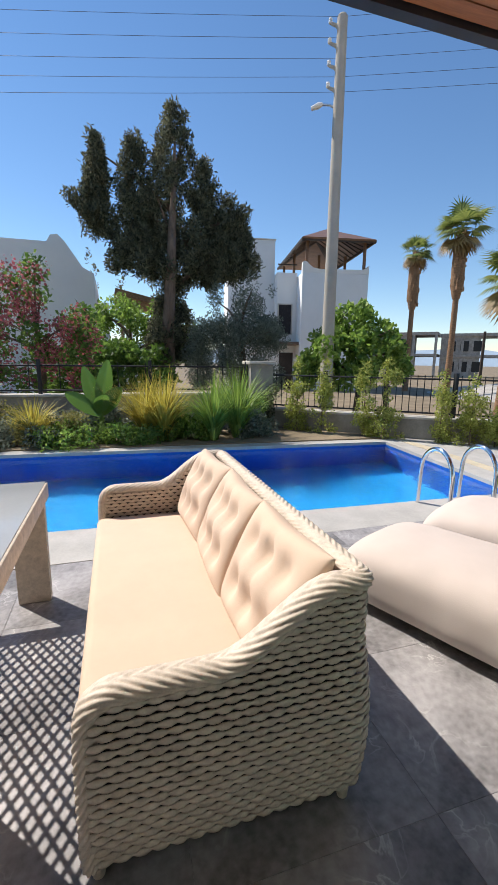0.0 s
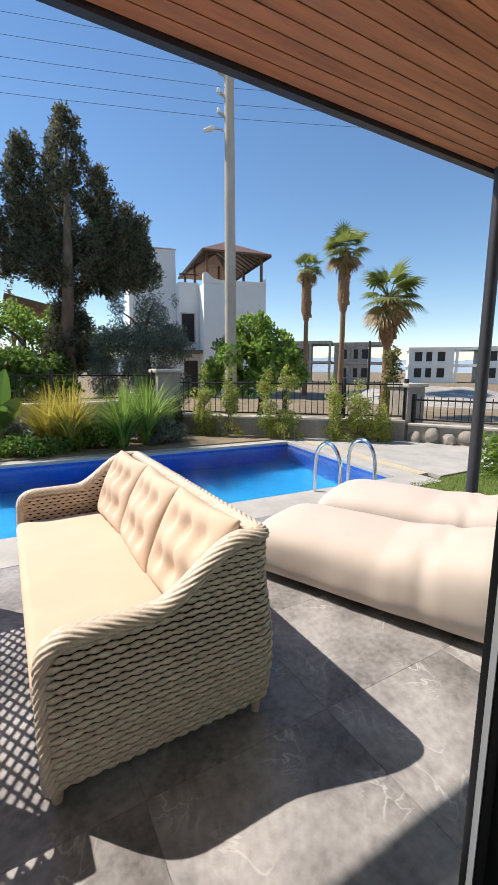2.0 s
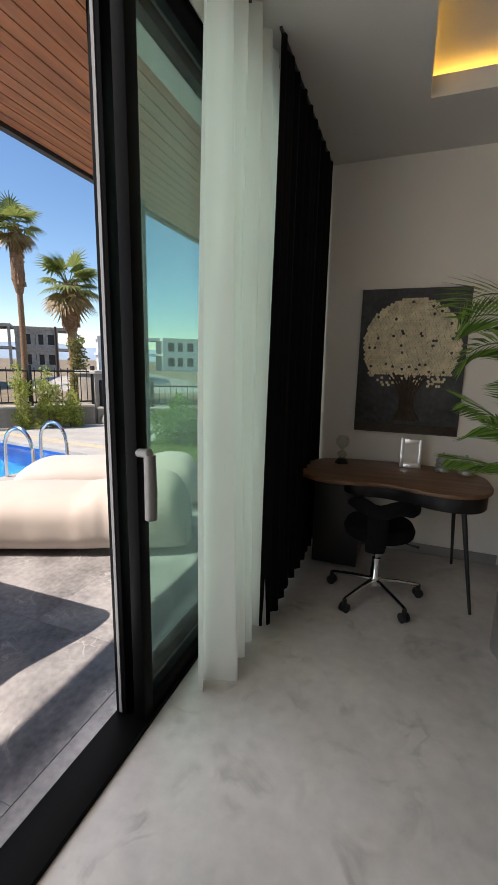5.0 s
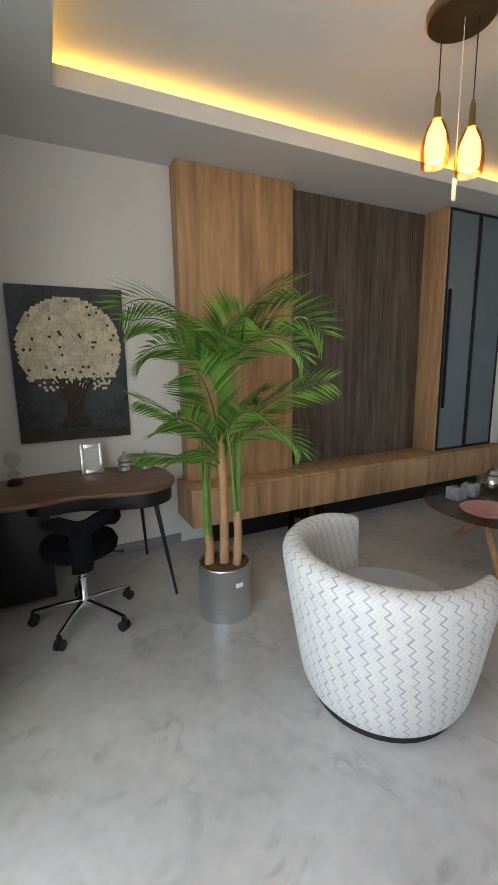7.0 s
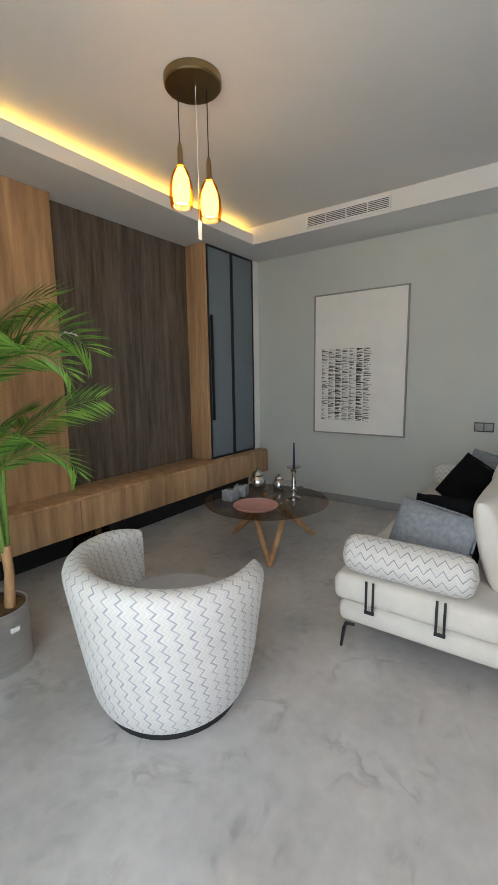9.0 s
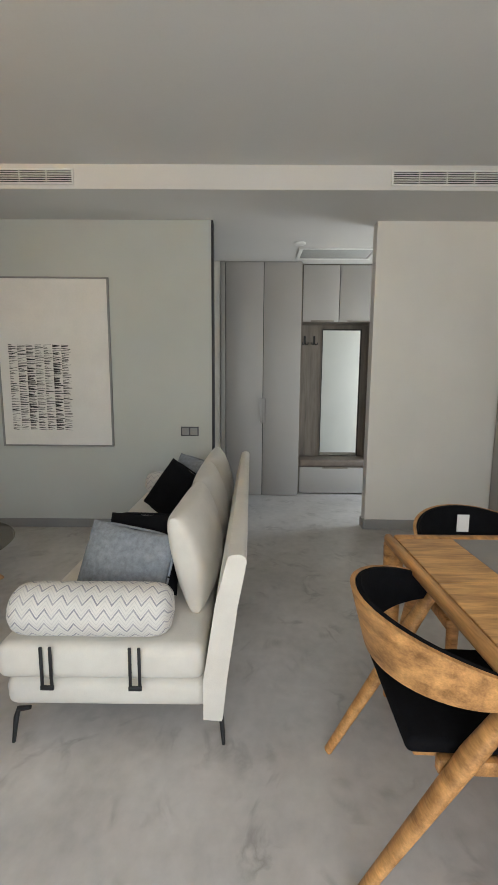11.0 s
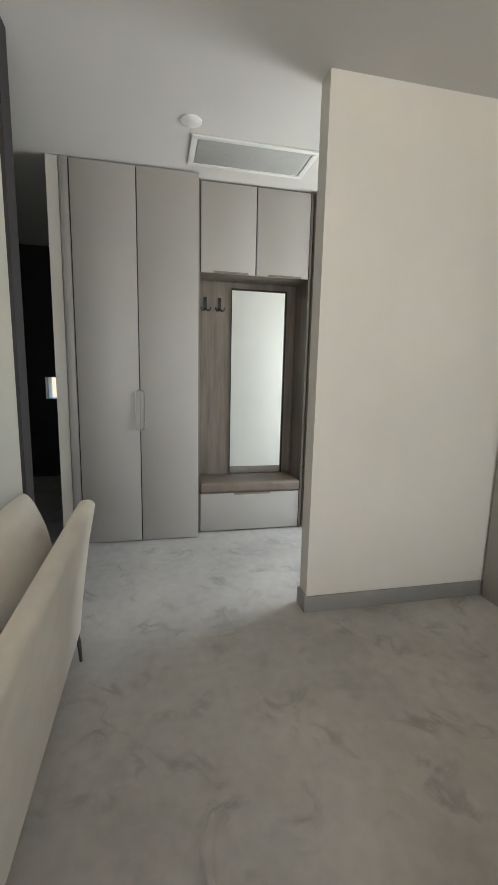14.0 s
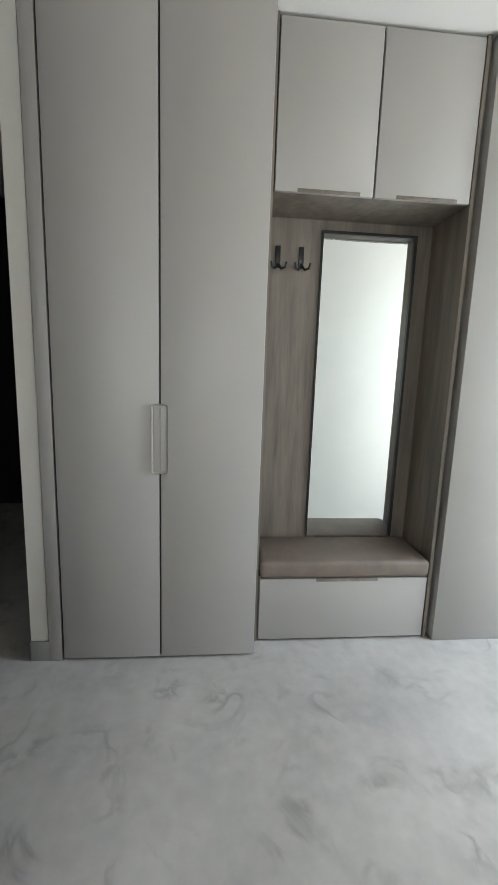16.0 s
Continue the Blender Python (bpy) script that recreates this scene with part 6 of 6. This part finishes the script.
tree("hedge", "clipped green vine hedge behind the fence", (-12.6, 1.3), [(0, 0, 0, 0.05), (0, 0, 1.0, 0.04)], blob_cloud(rc, [(70, -0.5, 0.5, -2.2, 1.3, 0.3, 1.95, 0.22, 0.36)]), 14, 0.13, L_hedge, limbs=False, category="hedge", aspect=0.8)
bou = tree("bougainvillea", "large bougainvillea with dusty pink flowers", (-11.4, -0.75), [(0, 0, 0, 0.08), (0, 0.1, 1.2, 0.06), (0, 0, 2.2, 0.04)], blob_cloud(rc, [(60, -0.7, 0.7, -2.6, 1.2, 0.5, 2.6, 0.25, 0.4), (24, -0.5, 0.5, -2.4, 0.3, 2.6, 3.6, 0.2, 0.32)]), 11, 0.12, L_hedge, category="bush", aspect=0.6)
leaves("flowers", clumps(npr, blob_cloud(rc, [(60, -0.2, 0.9, -2.6, 1.3, 1.0, 2.8, 0.2, 0.35), (26, -0.2, 0.7, -2.4, 0.3, 2.6, 3.7, 0.2, 0.3)]), 10), 0.08, L_flower, bou, seed=9, aspect=0.8, label="dusty pink flowers", kind="stuff")
for k, (x, y, h) in enumerate(((-26, 0.05, 7.3), (-26, 1.55, 7.2))):
    tree("far_cypress", "slim dark cypress behind the white house", (x, y), [(0, 0, 0, 0.12), (0, 0, h * 0.8, 0.05)], [(rc.uniform(-0.2, 0.2), rc.uniform(-0.25, 0.25), q * h / 24, 0.34 * (1 - q / 27), 0.34 * (1 - q / 27), 0.4) for q in range(3, 25)], 6, 0.2, L_cyp, limbs=False, up=1.0)


# fan palms
def fan_palm(at, h, r, spread, n, seed, ivy=False):
    p = thing("fan_palm", pose(at[0], at[1], G), "tall fan palm with a shaggy brown trunk" if not ivy else "fan palm with an ivy covered lower trunk", "palm tree", group="fan palms")
    rr = random.Random(seed)
    part("trunk", T([(0, 0, 0), (0.03, 0, h * 0.35), (0.0, 0.03, h * 0.62)], [r * 0.8, r * 0.62, r * 0.6], 14), M["palmbark"], p)
    part("boot_trunk", T([(0, 0.03, h * 0.60), (0, 0.02, h * 0.68), (0, 0, h * 0.86), (0, 0, h)], [r * 0.75, r * 1.35, r * 1.3, r * 0.7], 14), M["palmbark"], p, "shaggy leaf base trunk")
    bts = bmesh.new()
    for k in range(70):
        a = rr.uniform(0, 6.28)
        z = rr.uniform(h * 0.62, h * 0.98)
        c, s = math.cos(a), math.sin(a)
        box(bts, c * r * 1.15 - 0.03, c * r * 1.15 + 0.05 * c + 0.03, s * r * 1.15 - 0.03, s * r * 1.15 + 0.05 * s + 0.03, z, z + rr.uniform(0.08, 0.2))
    tagged(part("bark_fringe", bts, M["palmbark"], p), kind="stuff")
    for k in range(n):
        a = rr.uniform(0, 6.28)
        dead = k > n * 0.72
        el = rr.uniform(-1.25, -0.75) if dead else rr.uniform(-0.55, 1.35)
        ln = spread * rr.uniform(0.75, 1.1)
        d = Vector((math.cos(a) * math.cos(el), math.sin(a) * math.cos(el), math.sin(el)))
        side = Vector((-math.sin(a), math.cos(a), 0))
        up = d.cross(side) * -1
        bm = bmesh.new()
        hub = Vector((0, 0, h)) + d * ln * 0.45
        tube(bm, [(0, 0, h - 0.05), hub], [0.02, 0.012], 5)
        for q in range(17):
            b = radians(-95 + 190 * q / 16)
            dirn = (d * math.cos(b) + side * math.sin(b)).normalized()
            m1 = hub + dirn * ln * 0.33
            tip = m1 + (dirn + Vector((0, 0, -0.55))).normalized() * ln * 0.3
            wv = dirn.cross(up).normalized() * ln * 0.035
            bm.faces.new([bm.verts.new(hub), bm.verts.new(m1 + wv), bm.verts.new(tip), bm.verts.new(m1 - wv)])
        ob = new("frond", mesh_of("frond", bm, L_deadp if dead else L_palm, None))
        ob.parent = p
    if ivy:
        leaves("ivy", clumps(npr, [(rr.uniform(-0.14, 0.14), rr.uniform(-0.14, 0.14), z * 0.07, 0.17, 0.17, 0.15) for z in range(2, 30)], 34), 0.075, L_dry, p, seed=4, aspect=0.8, label="ivy leaves", kind="stuff")
    return p
fan_palm((-20.3, 16.9), 7.5, 0.22, 1.15, 26, 3)
fan_palm((-15.98, 15.88), 7.4, 0.21, 1.35, 30, 4)
fan_palm((-9.6, 12.1), 3.95, 0.2, 1.25, 30, 6)
iv = tree("ivy_column", "tall ivy covered post at the garden corner", (-6.35, 8.75), [(0, 0, 0, 0.06), (0, 0, 1.9, 0.05)], [(rc.uniform(-0.07, 0.07), rc.uniform(-0.07, 0.07), 0.1 + 0.075 * q, 0.17, 0.17, 0.12) for q in range(26)] + [(0.1, -0.15, 0.2, 0.3, 0.35, 0.2), (-0.1, 0.2, 0.15, 0.3, 0.3, 0.18)], 120, 0.06, L_dry, limbs=False, category="climber", aspect=0.8)


# planted bed behind the pool
def blades(name, label, at, n, h, spread, leaf, seed, category="grass clump"):
    t = thing(name, pose(*at), label, category)
    r = np.random.default_rng(seed)
    V, Fc = [], []
    for k in range(n):
        a = r.uniform(0, 6.283)
        tilt = r.uniform(0.05, 1.0) ** 0.8 * spread
        ln = h * r.uniform(0.6, 1.15)
        base = np.array([math.cos(a) * 0.08 * r.uniform(), math.sin(a) * 0.08 * r.uniform(), 0.0])
        d = np.array([math.cos(a), math.sin(a), 0.0])
        s = np.array([-math.sin(a), math.cos(a), 0.0]) * 0.017 * r.uniform(0.7, 1.4)
        i0 = len(V)
        for q in range(5):
            f = q / 4
            p = base + d * (tilt * ln * f ** 1.6) + np.array([0, 0, ln * (f - 0.42 * tilt * f ** 2.4)])
            w = s * (1 - f * 0.92)
            V += [tuple(p - w), tuple(p + w)]
        for q in range(4):
            Fc.append((i0 + 2 * q, i0 + 2 * q + 1, i0 + 2 * q + 3, i0 + 2 * q + 2))
    me = bpy.data.meshes.new("blades")
    me.from_pydata(V, [], Fc)
    me.materials.append(leaf)
    ob = new("blades", me)
    ob.parent = t
    ob["kind"] = "stuff"
    return t
blades("ornamental_grass", "golden yellow ornamental grass clump", (-7.55, 1.85, 0.02), 460, 1.32, 0.9, L_ygrass, 1)
blades("ornamental_grass", "golden yellow ornamental grass clump", (-7.75, 1.55, 0.02), 340, 1.2, 0.9, L_ygrass, 2)
blades("ornamental_grass", "tall fresh green ornamental grass", (-7.35, 2.75, 0.02), 460, 1.25, 1.0, L_grass, 3)
blades("ornamental_grass", "tall fresh green ornamental grass", (-7.5, 3.25, 0.02), 460, 1.4, 0.95, L_grass, 4)
blades("ornamental_grass", "dry yellowish grass clump", (-7.7, -0.35, 0.02), 260, 0.85, 0.95, L_ygrass, 5)
blades("ornamental_grass", "dry yellowish grass clump", (-7.8, -1.6, 0.02), 240, 0.8, 0.95, L_grass, 6)
for k, (x, y, z, w, h, lf) in enumerate(((-7.7, -0.1, 0.02, 0.5, 0.55, L_dry), (-8.5, 1.0, 0.02, 0.6, 0.65, L_olive), (-8.2, 3.0, 0.02, 0.5, 0.8, L_olive), (-7.6, 2.3, 0.02, 0.4, 0.4, L_hedge), (-8.0, -2.0, 0.02, 0.6, 0.7, L_olive), (-7.5, 1.2, 0.02, 0.55, 0.35, L_hedge), (-7.45, 0.4, 0.02, 0.6, 0.35, L_bush), (-7.55, -0.6, 0.02, 0.6, 0.4, L_olive), (-7.5, -1.5, 0.02, 0.6, 0.35, L_dry), (-8.3, 0.0, 0.02, 0.6, 0.5, L_olive), (-8.4, 2.2, 0.02, 0.6, 0.5, L_hedge), (-7.5, 3.7, 0.02, 0.4, 0.45, L_olive), (-8.1, 3.7, 0.02, 0.45, 0.75, L_hedge), (-8.5, 4.1, 0.02, 0.25, 0.95, L_cyp), (-8.3, -2.6, 0.02, 0.7, 0.5, L_bush), (-8.5, -1.3, 0.02, 0.5, 0.7, L_dry))):
    tree("low_shrub", "low mixed green shrub in the planted bed", (x, y), [(0, 0, 0, 0.02), (0, 0, h * 0.7, 0.01)], blob_cloud(rc, [(26, -w * 0.6, w * 0.6, -w, w, 0.05, h, 0.1, 0.2)]), 90, 0.065, lf, limbs=False, category="shrub", aspect=0.6)
# upright shrubs along the low wall
for k, q in enumerate((0.14, 0.25, 0.42, 0.50, 0.70, 0.80, 0.88)):
    x, y = -8.9 + 3.45 * q + 0.33, 4.45 + 3.75 * q - 0.22
    h = (1.35, 1.4, 1.35, 1.4, 1.2, 1.1, 0.7)[k]
    tree("upright_shrub", "narrow yellow green shrub before the garden wall", (x, y), [(0, 0, 0, 0.015), (0, 0, h * 0.8, 0.008)], blob_cloud(rc, [(20, -0.13, 0.13, -0.16, 0.16, 0.25, h, 0.08, 0.16), (5, -0.05, 0.05, -0.05, 0.05, h, h + 0.2, 0.05, 0.09), (4, -0.2, 0.2, -0.25, 0.25, 0.05, 0.2, 0.08, 0.14)]), 170, 0.055, L_shrub, limbs=False, category="shrub", aspect=0.5)
# banana plant
def banana(at, s, seed):
    b = thing("banana_plant", pose(*at), "young banana plant with broad upright leaves", "plant", group="banana plants")
    rr = random.Random(seed)
    part("stem", T([(0, 0, 0), (0, 0.02, 0.55 * s)], [0.05, 0.035], 10), M["stem"], b)
    lf = leafy("banana_leaf", (0.07, 0.16, 0.03), (0.14, 0.26, 0.05), 0.4, 0.35) if "banana" not in M else M["banana"]
    M["banana"] = lf
    for k, (az, el, ln) in enumerate(((1.6, 1.42, 1.10), (4.5, 1.30, 1.0), (1.3, 1.0, 0.7), (4.9, 0.75, 0.8), (3.2, 1.2, 0.7), (0.2, 0.9, 0.6))):
        d = Vector((math.cos(az) * math.cos(el), math.sin(az) * math.cos(el), math.sin(el)))
        side = Vector((-math.sin(az), math.cos(az), 0)) if abs(math.sin(az)) < 0.6 else Vector((1, 0.0, 0)).lerp(Vector((-math.sin(az), math.cos(az), 0)), 0.3).normalized()
        side = d.cross(Vector((0.8, 0.2, 0.3))).normalized()
        def f(u, v, d=d, side=side, ln=ln):
            w = 0.15 * s * math.sin(math.pi * min(1, v * 0.92 + 0.06)) ** 0.7
            x = (u - 0.5) * 2
            return Vector((0, 0.01, 0.45 * s)) + d * ln * s * v + Vector((0, 0, -0.25 * ln * s * v * v * (1.3 - d.z))) + side * x * w + d.cross(side) * abs(x) * w * 0.35
        sheet("leaf", f, 8, 16, lf, b)
banana((-7.95, 0.75, 0.02), 1.0, 1)
banana((-2.2, 7.6, G), 1.0, 2)
# lawn strip
setting("lawn", prism([(-1.0, 5.27), (-1.0, 8.4), (-2.99, 8.4), (-2.99, 5.92), (-2.84, 5.27)], -0.058, -0.01), mat("lawn_soil", (0.11, 0.14, 0.035), 0.95, var=0.4, scale=4, fine=60, bump=0.5), "short lawn beside the terrace", "lawn")
gp = np.column_stack([npr.uniform(-2.95, -1.05, 9000), npr.uniform(5.3, 8.3, 9000), np.full(9000, -0.012)])
gr = leaves("grass", gp, 0.055, L_grass, None, seed=3, up=2.5, aspect=0.12, kind="stuff")
tagged(gr, "short green lawn grass", "grass", kind="stuff")
tree("low_shrub", "leafy green shrub at the terrace edge", (-2.55, 7.0), [(0, 0, 0, 0.02), (0, 0, 0.5, 0.01)], blob_cloud(rc, [(20, -0.3, 0.3, -0.3, 0.3, 0.1, 0.75, 0.12, 0.2)]), 70, 0.07, L_bush, limbs=False, category="shrub", aspect=0.6)


# ---- houses ----
def window_part(parent, m, w, h, bars=True):
    wn_ = part("window", B(-w / 2, w / 2, -0.04, 0.02, 0, h), M["dim"], parent, "dark window with iron bars")
    wn_.matrix_local = m
    fr_ = bmesh.new()
    for a in ((-w / 2 - 0.06, -w / 2, -0.06, h + 0.06), (w / 2, w / 2 + 0.06, -0.06, h + 0.06)):
        box(fr_, a[0], a[1], -0.07, 0.02, a[2], a[3])
    box(fr_, -w / 2, w / 2, -0.07, 0.02, -0.06, 0)
    box(fr_, -w / 2, w / 2, -0.07, 0.02, h, h + 0.06)
    part("frame", fr_, M["cap"], wn_)
    if bars:
        for k in range(5):
            x = -w / 2 + w * (k + 0.5) / 5
            part("bar", T([(x, -0.06, 0), (x, -0.06, h)], 0.012, 6), M["iron"], wn_)


def white_house():
    h = thing("white_house", pose(-21.6, 11.25, G, 0, 0, 79), "white two storey house with a timber roof pavilion", "house")
    # local x runs along the facade, -y faces the garden
    part("wall", B(-3.75, -1.57, 2.0, 7.0, 0, 8.38, bev=0.03), M["render"], h)
    part("wall", B(-4.25, -3.76, 2.5, 7.0, 0, 6.5, bev=0.03), M["render"], h)
    part("wall", B(-1.569, -0.401, 1.2, 8.0, 0, 6.5, bev=0.03), M["render"], h)
    part("wall", B(-0.40, 3.3, 0.0, 8.0, 0, 6.3, bev=0.03), M["render"], h)
    part("coping", B(-3.8, -1.52, 1.95, 7.05, 8.381, 8.44, bev=0.01), M["cap"], h)
    bm = bmesh.new()
    out = [(-0.4, 6.3), (3.3, 6.3), (3.3, 6.76), (3.22, 6.7), (3.1, 6.58), (2.9, 6.53), (0.6, 6.5), (0.2, 6.56), (0.0, 6.7), (-0.15, 6.84), (-0.27, 6.88), (-0.38, 6.84), (-0.4, 6.75)]
    a = [bm.verts.new((x, 0.0, z)) for x, z in out]
    b = [bm.verts.new((x, 0.25, z)) for x, z in out]
    bm.faces.new(a)
    bm.faces.new(b)
    for k in range(len(out)):
        q = (k + 1) % len(out)
        bm.faces.new((a[k], a[q], b[q], b[k]))
    part("parapet", bm, M["render"], h, "curved white parapet", smooth=30)
    window_part(h, pose(-1.08, 1.16, 3.15), 0.72, 1.6)
    part("awning", B(-1.75, -0.41, 0.25, 1.18, 2.5, 2.68, bev=0.03), M["bark"], h, "brown tiled awning")
    part("door", B(-1.35, -0.55, 1.14, 1.19, 0, 2.1, bev=0.01), M["trunkpaint"], h)
    part("pavilion_rail", B(-1.5, -0.42, 1.25, 1.31, 6.9, 6.97), M["trunkpaint"], h)
    for x in (-0.15, 1.4, 3.05):
        for y in (0.15, 3.4, 6.6):
            part("pavilion_post", B(x - 0.07, x + 0.07, y - 0.07, y + 0.07, 6.3, 8.0, bev=0.01), M["walnut"], h)
    bm = bmesh.new()
    e = [bm.verts.new(v) for v in ((-0.55, -0.45, 7.97), (3.45, -0.45, 7.97), (3.45, 7.1, 7.97), (-0.55, 7.1, 7.97))]
    r = [bm.verts.new(v) for v in ((1.45, 2.2, 9.15), (1.45, 4.4, 9.15))]
    bm.faces.new((e[0], e[1], r[0]))
    bm.faces.new((e[1], e[2], r[1], r[0]))
    bm.faces.new((e[2], e[3], r[1]))
    bm.faces.new((e[3], e[0], r[0], r[1]))
    rf = part("roof", bm, M["walnut"], h, "brown timber hipped roof", smooth=None)
    sol = rf.modifiers.new("thick", "SOLIDIFY")
    sol.thickness = 0.1
    for k in range(13):
        y = -0.3 + 0.6 * k
        ry = min(4.4, max(2.2, y))
        for x in (-0.5, 3.4):
            part("rafter", T([(x, y, 7.9), (1.45, ry, 9.05)], 0.05, 6), M["trunkpaint"], h)
    for k in range(6):
        x = -0.2 + 0.66 * k
        part("rafter", T([(x, -0.42, 7.9), (1.45, 2.2, 9.05)], 0.05, 6), M["trunkpaint"], h)
    for x in (-0.5, 3.4):
        part("eave_beam", B(x - 0.06, x + 0.06, -0.4, 7.05, 7.82, 7.96), M["trunkpaint"], h)
    part("eave_beam", B(-0.43, 3.33, -0.42, -0.30, 7.82, 7.96), M["trunkpaint"], h)
white_house()


def left_house():
    h = thing("white_house", pose(-18.4, -3.6, G, 0, 0, 90), "white house with a curved parapet and covered porch", "house")
    bm = bmesh.new()
    out = [(-6.0, 0), (4.0, 0), (4.0, 4.9), (3.6, 5.1), (3.0, 6.0), (2.75, 6.25), (2.5, 6.2), (2.35, 5.95), (-6.0, 5.9)]
    a = [bm.verts.new((x, 0.0, z)) for x, z in out]
    b = [bm.verts.new((x, 5.0, z)) for x, z in out]
    bm.faces.new(a)
    bm.faces.new(b)
    for k in range(len(out)):
        j = (k + 1) % len(out)
        bm.faces.new((a[k], a[j], b[j], b[k]))
    part("wall", bm, M["render"], h)
    part("wall_lamp", B(1.0, 1.6, -0.08, -0.001, 3.5, 4.1, bev=0.01), M["cap"], h)
    part("roof", T([(-0.6, 2.0, 5.9), (-0.6, 2.0, 6.9), (-0.6, 2.0, 8.0)], [1.2, 0.7, 0.03], 12), M["fascia"], h, "grey conical roof")
    pr = part("porch_roof", prism([(4.02, 1.0), (6.0, 1.0), (6.0, 5.0), (4.02, 5.0)], 3.9, 4.15, 0.02), M["palmbark"], h, "brown porch roof")
    pr.matrix_local = pose(0, 0, 1.35, 0, 12, 0)
    for x in (4.35, 5.3):
        part("column", T([(x, 1.2, 0), (x, 1.2, 3.95)], 0.16, 14), M["render"], h)
    part("porch_wall", B(4.02, 5.9, 1.0, 1.2, 0, 2.35, bev=0.02), M["render"], h)
left_house()

# distant half built houses and low white blocks
for k, (x, y, w, hh, dk) in enumerate(((-47.5, 37.5, 8.0, 5.4, True), (-42.5, 43.5, 7.0, 5.2, True), (-37, 53, 9.0, 4.6, False), (-30, 58, 9.0, 4.6, False), (-22, 62, 8.0, 4.4, False), (-60, 30, 8.0, 4.5, False))):
    h = thing("distant_house", pose(x, y, G, 0, 0, 45), "unfinished concrete house far beyond the fence" if dk else "low white house far beyond the fence", "house", group="distant houses")
    mt = M["concrete"] if dk else M["render"]
    part("slab", B(-w / 2, w / 2, -3, 3, hh - 0.35, hh), mt, h)
    part("slab", B(-w / 2, w / 2, -3, 3, hh / 2 - 0.2, hh / 2 + 0.1), mt, h)
    part("wall", B(-w / 2 + 0.3, w * 0.12, -2.8, 2.8, 0, hh - 0.351), mt, h)
    for q in range(4):
        xx = -w / 2 + 0.2 + q * (w - 0.4) / 3
        part("column", B(xx - 0.15, xx + 0.15, -2.95, -2.65, 0, hh - 0.352), mt, h)
    for q in range(3):
        for z in (0.7, hh / 2 + 0.5):
            part("window", B(-w / 2 + 0.8 + q * 1.4, -w / 2 + 1.7 + q * 1.4, -2.86, -2.79, z, z + 1.2), M["black"], h)
tp2 = thing("utility_pole", pose(-24.5, 26.6, G), "thin wooden utility pole in the distance", "utility pole")
part("shaft", T([(0, 0, 0), (0, 0, 3.9)], [0.12, 0.09], 10), M["trunkpaint"], tp2)
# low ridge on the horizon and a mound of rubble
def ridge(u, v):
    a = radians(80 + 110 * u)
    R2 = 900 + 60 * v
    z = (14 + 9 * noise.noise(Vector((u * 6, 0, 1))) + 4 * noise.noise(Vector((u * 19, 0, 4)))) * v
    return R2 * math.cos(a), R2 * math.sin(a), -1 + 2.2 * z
# distance haze is put into the blue colour of the hills
hz = sheet("backdrop_hills", ridge, 80, 4, mat("hill_haze_tint", (0.28, 0.36, 0.44), 1.0, var=0.1, scale=0.02), None)
tagged(hz, "hills on the horizon tinted blue as haze", "hills", kind="structure")
md = thing("earth_mound", pose(-14.5, 20.5, G), "heap of pale rubble and earth", "mound")
def mound(u, v):
    a = u * 6.283
    r = 4.5 * (1 - v)
    return r * math.cos(a) * 1.4, r * math.sin(a), 1.0 * (1 - (1 - v) ** 1.5) * (0.75 + 0.4 * noise.noise(Vector((3 * math.cos(a) * (1 - v), 3 * math.sin(a) * (1 - v), 2))))
sheet("earth", mound, 48, 14, M["concrete"], md)
